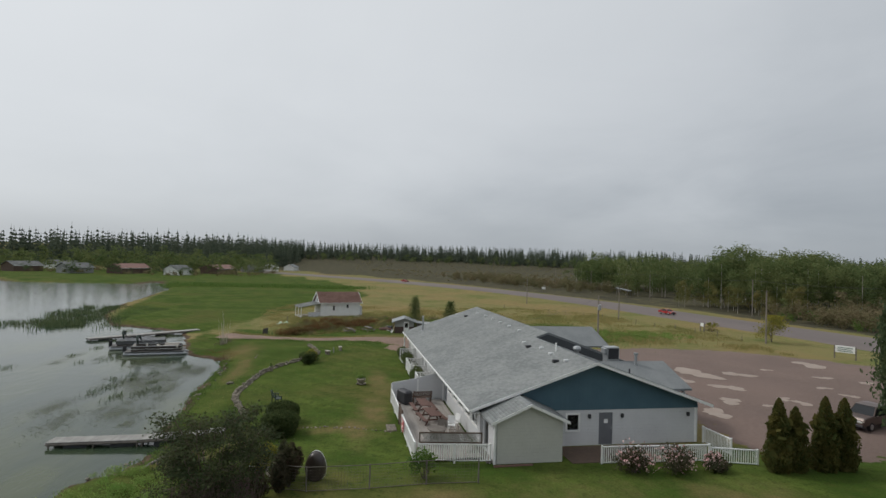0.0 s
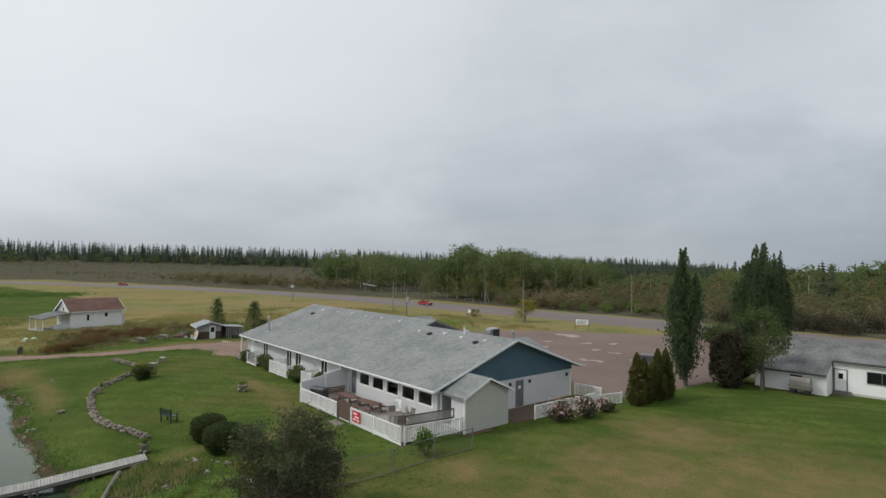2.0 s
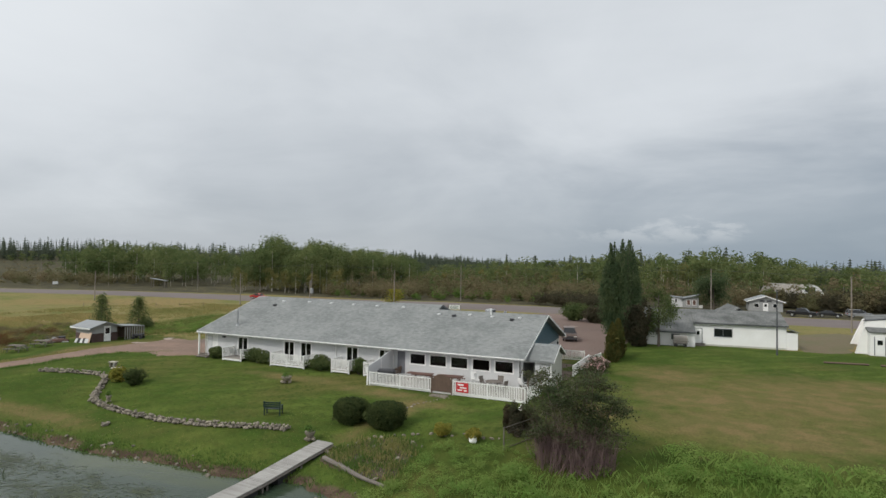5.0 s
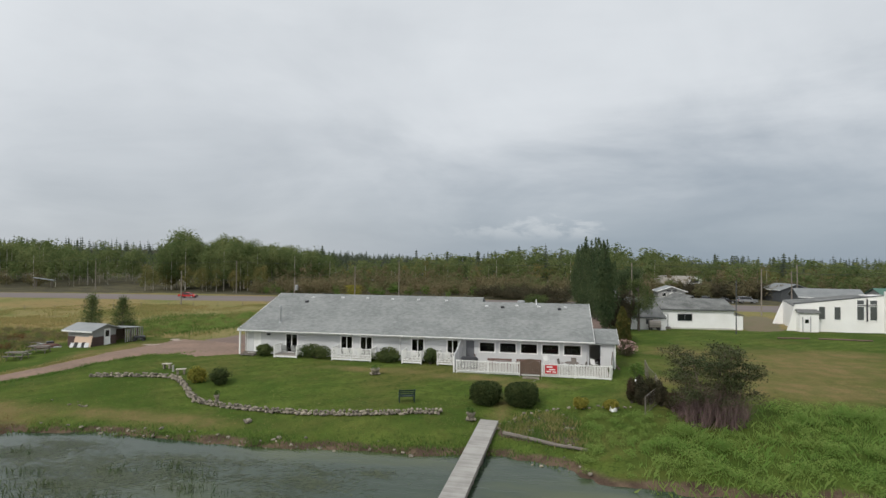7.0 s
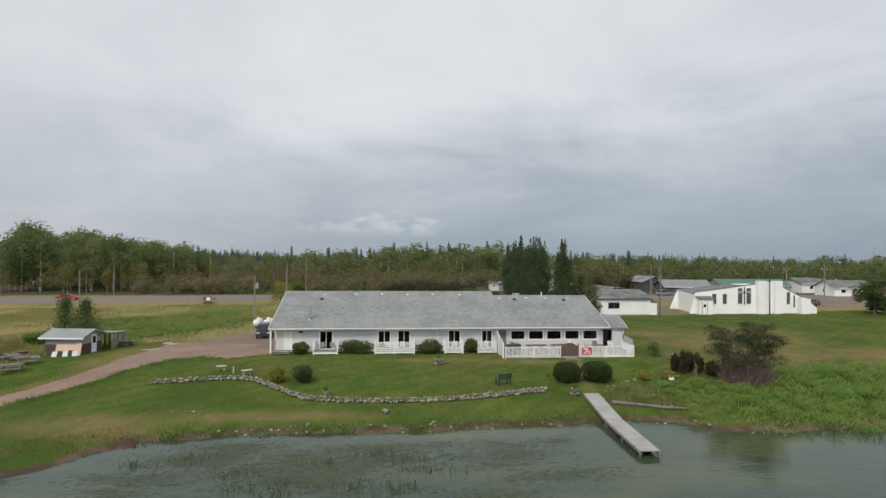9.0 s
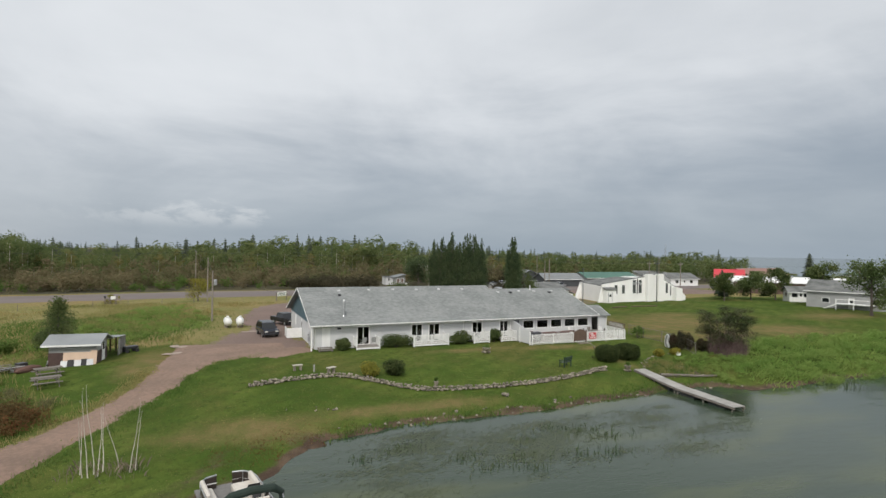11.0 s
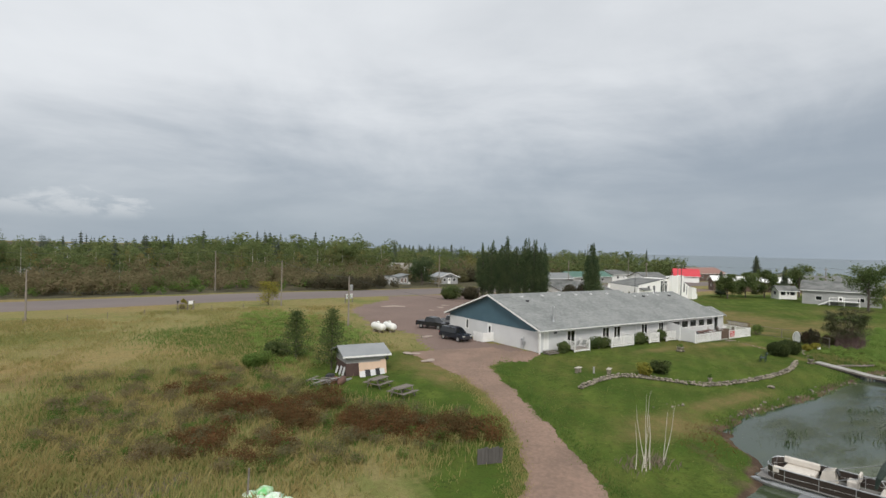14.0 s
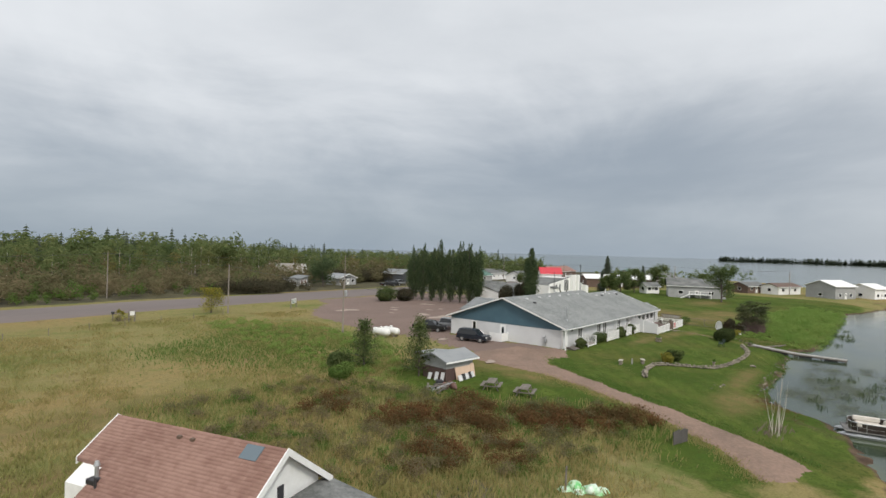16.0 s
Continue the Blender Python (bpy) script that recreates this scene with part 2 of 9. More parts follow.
M["scrub"] = material("autumn_scrub_leaves", (0.142, 0.148, 0.070), (0.236, 0.188, 0.112), 0.85, scale=0.06, fine=0.4, fine_amount=0.7, island=0.5, spec=0.06, leaf=0.5)
M["yellow_leaf"] = material("yellowing_leaves", (0.189, 0.203, 0.043), (0.351, 0.297, 0.061), 0.8, scale=0.8, fine=4, island=0.9, spec=0.06, leaf=0.5)
M["poplar"] = material("poplar_leaves", (0.066, 0.102, 0.052), (0.122, 0.158, 0.074), 0.8, scale=0.5, fine=3, island=0.9, spec=0.06, leaf=0.5)
M["hedge"] = material("hedge_leaves", (0.050, 0.075, 0.029), (0.098, 0.119, 0.045), 0.8, scale=1.5, fine=8, island=0.9, spec=0.06, leaf=0.5)
M["cedar"] = material("cedar_leaves", (0.069, 0.088, 0.029), (0.150, 0.131, 0.041), 0.8, scale=1.2, fine=8, island=0.8, spec=0.06, leaf=0.5)
M["maroon_leaf"] = material("dull_maroon_leaves", (0.088, 0.060, 0.043), (0.070, 0.075, 0.038), 0.85, scale=0.9, fine=5, island=0.8, spec=0.06, leaf=0.5)
M["dark_leaf"] = material("dark_brown_leaves", (0.062, 0.065, 0.041), (0.110, 0.092, 0.059), 0.85, scale=0.8, fine=5, island=0.9, spec=0.06, leaf=0.5)
M["bushleaf"] = material("green_bush_leaves", (0.077, 0.115, 0.045), (0.152, 0.181, 0.068), 0.8, scale=0.7, fine=5, island=0.9, spec=0.06, leaf=0.5)
M["rose_leaf"] = material("dull_rose_leaves", (0.062, 0.070, 0.038), (0.110, 0.092, 0.060), 0.8, scale=1.2, fine=6, island=0.8, spec=0.06, leaf=0.4)
M["twig"] = material("bare_grey_brown_twigs", (0.219, 0.173, 0.133), (0.131, 0.103, 0.081), 0.9, scale=1.5, fine=9, island=0.8)
M["red_scrub"] = material("russet_scrub_leaves", (0.182, 0.089, 0.041), (0.124, 0.097, 0.044), 0.85, scale=0.25, fine=3, island=1.0, spec=0.06, leaf=0.5)
M["grey_board"] = material("weathered_grey_boards", (0.115, 0.105, 0.10), (0.07, 0.064, 0.06), 0.9, scale=2, fine=16, stretch=(1, 1, 0.2))
M["weeds"] = material("rank_green_weeds", (0.091, 0.171, 0.039), (0.159, 0.220, 0.062), 0.8, scale=0.4, fine=4, island=0.9, spec=0.06, leaf=0.5)
M["bank_weeds"] = material("lush_bank_weeds", (0.165, 0.285, 0.066), (0.265, 0.345, 0.098), 0.8, scale=0.35, fine=3, island=0.8, spec=0.06, leaf=0.5)
M["dry_grass"] = material("dry_grass", (0.385, 0.312, 0.140), (0.252, 0.256, 0.092), 0.85, scale=0.045, fine=0.6, fine_amount=0.8, island=0.7, spec=0.06, leaf=0.5)
M["reed"] = material("water_reeds", (0.075, 0.115, 0.055), (0.125, 0.15, 0.075), 0.7, scale=0.4, fine=4, island=0.8, spec=0.06, leaf=0.5)


def glass_dark(name, color=(0.012, 0.014, 0.016)):
    m = bpy.data.materials.new(name)
    m.use_nodes = True
    b = m.node_tree.nodes["Principled BSDF"]
    b.inputs["Base Color"].default_value = (*color, 1)
    b.inputs["Roughness"].default_value = 0.06
    b.inputs["IOR"].default_value = 1.5
    return m


M["glass"] = glass_dark("window_glass")
M["church_glass"] = glass_dark("pale_grey_glass", (0.085, 0.092, 0.092))


def water_material():
    m = bpy.data.materials.new("lake_water")
    m.use_nodes = True
    t = m.node_tree
    b = t.nodes["Principled BSDF"]
    b.inputs["Roughness"].default_value, b.inputs["IOR"].default_value = 0.10, 1.3
    geo = t.nodes.new("ShaderNodeNewGeometry")
    n1, n2, n3 = (t.nodes.new("ShaderNodeTexNoise") for _ in range(3))
    mp = t.nodes.new("ShaderNodeMapping")
    mp.inputs["Scale"].default_value, mp.inputs["Rotation"].default_value = (0.55, 1.5, 1), (0, 0, 0.5)
    t.links.new(geo.outputs["Position"], mp.inputs[0])
    for n, s, d in ((n1, 0.9, 3), (n2, 4.0, 2), (n3, 0.16, 5)):
        t.links.new(mp.outputs[0], n.inputs["Vector"])
        n.inputs["Scale"].default_value, n.inputs["Detail"].default_value = s, d
    add = t.nodes.new("ShaderNodeMath")
    add.operation = "MULTIPLY_ADD"
    t.links.new(n2.outputs[0], add.inputs[0])
    add.inputs[1].default_value = 0.3
    t.links.new(n1.outputs[0], add.inputs[2])
    bump = t.nodes.new("ShaderNodeBump")
    bump.inputs["Strength"].default_value, bump.inputs["Distance"].default_value = 0.4, 0.06
    t.links.new(add.outputs[0], bump.inputs["Height"])
    t.links.new(bump.outputs[0], b.inputs["Normal"])
    mix = t.nodes.new("ShaderNodeMix")
    mix.data_type = "RGBA"
    patch = t.nodes.new("ShaderNodeMapRange")
    patch.interpolation_type = "SMOOTHSTEP"
    patch.inputs[1].default_value, patch.inputs[2].default_value = 0.44, 0.68
    t.links.new(n3.outputs[0], patch.inputs[0])
    t.links.new(patch.outputs[0], mix.inputs[0])
    mix.inputs[6].default_value, mix.inputs[7].default_value = (0.034, 0.053, 0.034, 1), (0.064, 0.080, 0.035, 1)
    t.links.new(mix.outputs[2], b.inputs["Base Color"])
    return m


M["water"] = water_material()


def ground_material():
    """Lawn, rough meadow, bare shore and forest floor, mixed by the mesh's own masks and broken up by noise."""
    m = bpy.data.materials.new("grass_ground")
    m.use_nodes = True
    t = m.node_tree
    b = t.nodes["Principled BSDF"]
    b.inputs["Roughness"].default_value, b.inputs["Specular IOR Level"].default_value = 0.95, 0.03
    geo = t.nodes.new("ShaderNodeNewGeometry")

    def noise(s, detail=5, rough=0.55, vec=None):
        n = t.nodes.new("ShaderNodeTexNoise")
        n.inputs["Scale"].default_value, n.inputs["Detail"].default_value, n.inputs["Roughness"].default_value = s, detail, rough
        t.links.new(vec or geo.outputs["Position"], n.inputs["Vector"])
        return n.outputs[0]

    def ramp(v, lo, hi):
        n = t.nodes.new("ShaderNodeMapRange")
        n.interpolation_type = "SMOOTHSTEP"
        t.links.new(v, n.inputs[0])
        n.inputs[1].default_value, n.inputs[2].default_value = lo, hi
        return n.outputs[0]

    def mix(f, a, c):
        n = t.nodes.new("ShaderNodeMix")
        n.data_type = "RGBA"
        t.links.new(f, n.inputs[0])
        for i, v in ((6, a), (7, c)):
            if isinstance(v, tuple):
                n.inputs[i].default_value = (*v, 1)
            else:
                t.links.new(v, n.inputs[i])
        return n.outputs[2]

    def mask(name, lo=0.78, hi=1.12):
        n = t.nodes.new("ShaderNodeAttribute")
        n.attribute_name = name
        add = t.nodes.new("ShaderNodeMath")
        add.operation = "MULTIPLY_ADD"
        t.links.new(edge, add.inputs[0])
        add.inputs[1].default_value = 0.9
        t.links.new(n.outputs["Fac"], add.inputs[2])
        return ramp(add.outputs[0], lo, hi)

    edge = noise(0.5, 5, 0.65)
    blades = noise(9, 3, 0.7)
    lawn = mix(ramp(noise(0.17, 6, 0.62), 0.38, 0.64), (0.052, 0.093, 0.013), (0.101, 0.139, 0.024))
    lawn = mix(ramp(noise(1.1, 5, 0.7), 0.42, 0.75), lawn, (0.067, 0.086, 0.016))
    lawn = mix(ramp(noise(0.07, 6, 0.6), 0.49, 0.70), lawn, (0.118, 0.116, 0.031))
    lawn = mix(ramp(noise(0.45, 5, 0.7), 0.60, 0.82), lawn, (0.146, 0.118, 0.044))
    swath = t.nodes.new("ShaderNodeTexWave")
    swath.inputs["Scale"].default_value, swath.inputs["Distortion"].default_value, swath.inputs["Detail"].default_value = 0.16, 5.0, 2.0
    swath.inputs["Detail Scale"].default_value = 0.6
    turned = t.nodes.new("ShaderNodeMapping")
    turned.inputs["Rotation"].default_value = (0, 0, 0.9)
    t.links.new(geo.outputs["Position"], turned.inputs[0])
    t.links.new(turned.outputs[0], swath.inputs["Vector"])
    mown_lines = t.nodes.new("ShaderNodeMath")
    mown_lines.operation = "MULTIPLY"
    t.links.new(swath.outputs["Fac"], mown_lines.inputs[0])
    mown_lines.inputs[1].default_value = 0.30
    lawn = mix(ramp(noise(2.6, 5, 0.7), 0.50, 0.68), lawn, (0.044, 0.069, 0.014))
    lawn = mix(mown_lines.outputs[0], lawn, (0.042, 0.071, 0.012))
    meadow = mix(ramp(noise(0.09, 6, 0.62), 0.44, 0.66), (0.225, 0.197, 0.076), (0.128, 0.158, 0.043))
    meadow = mix(ramp(noise(0.034, 4, 0.5), 0.46, 0.62), meadow, (0.255, 0.190, 0.078))
    meadow = mix(ramp(noise(0.15, 5, 0.6), 0.60, 0.74), meadow, (0.160, 0.112, 0.062))
    meadow = mix(ramp(noise(0.8, 5), 0.45, 0.75), meadow, (0.235, 0.195, 0.085))
    meadow = mix(ramp(noise(2.4, 5, 0.7), 0.50, 0.72), meadow, (0.135, 0.125, 0.044))
    meadow = mix(ramp(noise(0.33, 5, 0.65), 0.56, 0.72), meadow, (0.130, 0.165, 0.044))
    shore = mix(ramp(noise(0.9, 5), 0.4, 0.62), (0.076, 0.052, 0.038), (0.129, 0.092, 0.062))
    litter = mix(ramp(noise(0.2, 4), 0.4, 0.6), (0.068, 0.064, 0.045), (0.103, 0.094, 0.054))
    worn = mix(ramp(noise(0.6, 4), 0.4, 0.6), (0.187, 0.140, 0.059), (0.143, 0.129, 0.045))
    c = mix(mask("mown"), meadow, lawn)
    c = mix(mask("dry", 0.55, 1.35), c, worn)
    c = mix(mask("woods"), c, litter)
    c = mix(mask("shore"), c, shore)
    value = t.nodes.new("ShaderNodeHueSaturation")
    value.inputs["Saturation"].default_value = 0.95
    t.links.new(c, value.inputs["Color"])
    mul = t.nodes.new("ShaderNodeMapRange")
    t.links.new(blades, mul.inputs[0])
    mul.inputs[1].default_value, mul.inputs[2].default_value, mul.inputs[3].default_value, mul.inputs[4].default_value = 0.25, 0.75, 0.70, 1.26
    t.links.new(mul.outputs[0], value.inputs["Value"])
    t.links.new(value.outputs[0], b.inputs["Base Color"])
    bump = t.nodes.new("ShaderNodeBump")
    bump.inputs["Strength"].default_value, bump.inputs["Distance"].default_value = 0.7, 0.08
    t.links.new(blades, bump.inputs["Height"])
    t.links.new(bump.outputs[0], b.inputs["Normal"])
    return m


M["ground"] = ground_material()


# ---- mesh helpers ----
def raw_mesh(name, verts, faces):
    verts, faces = np.asarray(verts, np.float32), np.asarray(faces, np.int32)
    me = bpy.data.meshes.new(name)
    me.vertices.add(len(verts))
    me.vertices.foreach_set("co", verts.ravel())
    me.loops.add(faces.size)
    me.loops.foreach_set("vertex_index", faces.ravel())
    me.polygons.add(len(faces))
    k = faces.shape[1]
    me.polygons.foreach_set("loop_start", np.arange(len(faces), dtype=np.int32) * k)
    me.update(calc_edges=True)
    me.validate()
    return me


def add_box(bm, x0, x1, y0, y1, z0, z1):
    v = [bm.verts.new(p) for p in ((x0, y0, z0), (x1, y0, z0), (x1, y1, z0), (x0, y1, z0), (x0, y0, z1), (x1, y0, z1), (x1, y1, z1), (x0, y1, z1))]
    for f in ((3, 2, 1, 0), (4, 5, 6, 7), (0, 1, 5, 4), (1, 2, 6, 5), (2, 3, 7, 6), (3, 0, 4, 7)):
        bm.faces.new([v[i] for i in f])
    return v


def box(x0, x1, y0, y1, z0, z1, bevel=0.0):
    bm = bmesh.new()
    add_box(bm, x0, x1, y0, y1, z0, z1)
    if bevel:
        bmesh.ops.bevel(bm, geom=bm.edges[:], offset=bevel, segments=1, affect="EDGES")
    return bm


def add_prism(bm, outline, depth):
    """A flat outline of 3D points, pushed along the vector depth, closed."""
    a = [bm.verts.new(p) for p in outline]
    b = [bm.verts.new(Vector(p) + Vector(depth)) for p in outline]
    bm.faces.new(a)
    bm.faces.new(b[::-1])
    n = len(a)
    for i in range(n):
        bm.faces.new((a[(i + 1) % n], a[i], b[i], b[(i + 1) % n]))


def prism(outline, depth):
    bm = bmesh.new()
    add_prism(bm, outline, depth)
    bmesh.ops.recalc_face_normals(bm, faces=bm.faces[:])
    return bm


def add_tube(bm, a, b, r0, r1=None, sides=8):
    a, b = Vector(a), Vector(b)
    r1 = r0 if r1 is None else r1
    q = (b - a).to_track_quat("Z", "Y")
    rings = []
    for p, r in ((a, r0), (b, r1)):
        rings.append([bm.verts.new(p + q @ Vector((r * math.cos(6.2832 * i / sides), r * math.sin(6.2832 * i / sides), 0))) for i in range(sides)])
    for i in range(sides):
        bm.faces.new((rings[0][i], rings[0][(i + 1) % sides], rings[1][(i + 1) % sides], rings[1][i]))
    bm.faces.new(rings[0][::-1])
    bm.faces.new(rings[1])


def tube(a, b, r0, r1=None, sides=8):
    bm = bmesh.new()
    add_tube(bm, a, b, r0, r1, sides)
    return bm


def chain(points, radii, sides=6):
    """One tapering tube through a row of points."""
    bm, rings = bmesh.new(), []
    pts = [Vector(p) for p in points]
    for k, (p, r) in enumerate(zip(pts, radii)):
        d = pts[min(k + 1, len(pts) - 1)] - pts[max(k - 1, 0)]
        q = d.to_track_quat("Z", "Y")
        rings.append([bm.verts.new(p + q @ Vector((r * math.cos(6.2832 * i / sides), r * math.sin(6.2832 * i / sides), 0))) for i in range(sides)])
    for lo, hi in zip(rings, rings[1:]):
        for i in range(sides):
            bm.faces.new((lo[i], lo[(i + 1) % sides], hi[(i + 1) % sides], hi[i]))
    bm.faces.new(rings[0][::-1])
    bm.faces.new(rings[-1])
    return bm


def lathe(profile, sides=14, axis="Z"):
    """profile: (radius, height) from bottom to top, turned about an axis."""
    bm = bmesh.new()
    rings = [[bm.verts.new((r * math.cos(6.2832 * i / sides), r * math.sin(6.2832 * i / sides), z)) for i in range(sides)] for r, z in profile]
    for lo, hi in zip(rings, rings[1:]):
        for i in range(sides):
            bm.faces.new((lo[i], lo[(i + 1) % sides], hi[(i + 1) % sides], hi[i]))
    bm.faces.new(rings[0][::-1])
    bm.faces.new(rings[-1])
    if axis == "Y":
        bmesh.ops.rotate(bm, verts=bm.verts[:], matrix=Matrix.Rotation(radians(-90), 3, "X"))
    if axis == "X":
        bmesh.ops.rotate(bm, verts=bm.verts[:], matrix=Matrix.Rotation(radians(90), 3, "Y"))
    return bm


def link(name, data, mat):
    """data: a bmesh, which is used up, or a mesh."""
    if isinstance(data, bmesh.types.BMesh):
        me = bpy.data.meshes.new(name)
        data.to_mesh(me)
        data.free()
    else:
        me = data
    if mat and not me.materials:
        me.materials.append(mat)
    return new(name, me)


def part(name, data, mat, parent, label=""):
    ob = link(name, data, mat)
    ob.parent = parent
    return tagged(ob, label)


def thing(name, label, category, at=(0, 0, 0), turn=0, group="", kind=""):
    ob = new(name)
    ob.empty_display_size = 0.2
    ob.matrix_basis = pose(*at, 0, 0, turn)
    return tagged(ob, label, category, group, kind)


def smooth(ob):
    ob.data.polygons.foreach_set("use_smooth", [True] * len(ob.data.polygons))
    return ob


# ---- terrain ----
WATER = -1.5
SHORE = [(-420, -330), (-250, -230), (-185, -160), (-168, -128), (-172, -104), (-182, -84), (-160, -72), (-134, -67), (-100, -63), (-70, -59), (-52, -54), (-37, -47), (-33, -40),
         (-28, -33), (-18, -30), (-9.3, -27.8), (-5.9, -26.0), (-4.9, -23.9), (-2.6, -22.0), (3, -20.6), (9, -20.9), (14, -21), (18.4, -20.4), (24.5, -20), (29, -19.2),
         (32, -20.2), (34.5, -22.2), (38, -22.4), (46, -22), (52, -22.6), (80, -23), (104, -22.4), (112, -26), (126, -29), (137, -33), (165, -47), (190, -56), (215, -46), (235, -15), (268, 25), (300, 90), (345, 200), (390, 420), (520, 1200), (800, 4200)]
LAKE = SHORE + [(6000, 4200), (6000, -6000), (-6000, -6000), (-900, -600)]


def inside(px, py, poly):
    hit = np.zeros(px.shape, bool)
    for (x0, y0), (x1, y1) in zip(poly, poly[1:] + poly[:1]):
        if y0 != y1:
            hit ^= ((y0 > py) != (y1 > py)) & (px < (x1 - x0) * (py - y0) / (y1 - y0) + x0)
    return hit


def distance(px, py, line, closed=False):
    best = np.full(px.shape, 1e9)
    pts = line + line[:1] if closed else line
    for (x0, y0), (x1, y1) in zip(pts, pts[1:]):
        dx, dy = x1 - x0, y1 - y0
        s = np.clip(((px - x0) * dx + (py - y0) * dy) / (dx * dx + dy * dy), 0, 1)
        best = np.minimum(best, np.hypot(px - x0 - s * dx, py - y0 - s * dy))
    return best


def wobble(px, py):
    return 0.5 * np.sin(px * 0.9 + 1.3 * np.sin(py * 0.5)) + 0.3 * np.sin(py * 1.7 + px * 0.6) + 0.25 * np.sin(px * 2.9 - py * 1.1)


def shore_distance(px, py):
    d = distance(px, py, SHORE) + 0.45 * wobble(px, py)
    return np.where(inside(px, py, LAKE), -d, d)


def ground_z(px, py, d=None):
    px, py = np.asarray(px, float), np.asarray(py, float)
    d = shore_distance(px, py) if d is None else d
    land = np.interp(d, [-30, -6, -1.5, 0, 0.6, 2.5, 6, 11, 17, 25], [-3.5, -2.6, -1.9, -1.53, -1.28, -1.0, -0.62, -0.25, -0.05, 0])
    fall = np.interp(py, [24, 60, 110, 400], [0, -0.35, -1.1, -1.2]) * np.clip((d - 20) / 15, 0, 1)
    west = np.interp(px, [-110, -62, -36, -20, -14], [-0.45, -0.95, -0.62, -0.18, 0.0]) * np.clip((d - 3) / 10, 0, 1) * np.interp(py, [28, 48], [1.0, 0.4])
    far = np.hypot(px, py)
    hill = 24 * np.clip((far - 640) / 450, 0, 1) * np.clip((d - 20) / 100, 0, 1) * np.clip((-px - 230) / 200, 0, 1) * np.clip((1300 - py) / 300, 0, 1)
    bumps = 0.035 * wobble(px * 0.35, py * 0.35) * np.clip(d / 4, 0, 1)
    dip = -0.4 * np.interp(px, [-34, -26, -12, -6], [0, 1, 1, 0]) * np.interp(py, [-32, -25, -12, -3], [0.2, 1, 1, 0])
    shelf = -0.62 * np.exp(-((px + 6.5) / 6.5) ** 2 - ((py - 26) / 7) ** 2) + 0.30 * np.exp(-((px - 20.5) / 4.5) ** 2 - ((py + 16) / 2.5) ** 2) - 0.15 * np.exp(-((px - 8) / 5) ** 2 - ((py + 14.5) / 3) ** 2)
    hollow = -0.26 * np.interp(px, [39, 44, 62, 66], [0, 1, 1, 0]) * np.interp(py, [30, 36, 50, 60], [0, 1, 1, 0])
    return land + fall + west + hollow + hill + bumps + shelf + dip * np.clip(d / 3, 0, 1)


def z_at(x, y):
    return float(ground_z(np.array([x]), np.array([y]))[0])


def steps(near0, near1, h, far):
    core = np.arange(near0, near1 + h / 2, h)
    out, s, v = [], h, near1
    while v < far:
        s *= 1.28
        v += s
        out.append(v)
    low, s, v = [], h, near0
    while v > -far:
        s *= 1.28
        v -= s
        low.append(v)
    return np.array(low[::-1] + list(core) + out)


MOWN = [(-25, -29), (-8, -31), (34, -26), (60, -26), (130, -26), (135, 30), (110, 44), (64, 38.5), (44, 37), (39, 33.5), (36, 18), (36, 2), (-3, 2), (-10, -4), (-17, -17)]
MOWN_WEST = [(-23, 9), (-10, 8), (-17, -16), (-24, -25), (-29, -24), (-20, -10), (-28, -4)]
SHORELAND = [(-32, -48), (-60, -54), (-120, -64), (-175, -78), (-172, -125), (-190, -165), (-260, -235), (-340, -250), (-340, -60), (-200, -8), (-110, 2), (-80, -10), (-56, -20), (-40, -24), (-24, -29)]
MARSH = [(-1100, -140), (-420, -60), (-285, 24), (-190, 62), (-95, 92), (-80, 98), (-150, 110), (-300, 420), (-1100, 500)]
BROWN = [(-9, -21.4), (-5, -20), (1, -19.6), (1, -22), (-6, -24), (-11, -30), (-15, -31)]
WOODS = [(-900, 130), (-150, 108), (-80, 98), (900, 96), (900, 3000), (-900, 3000)]


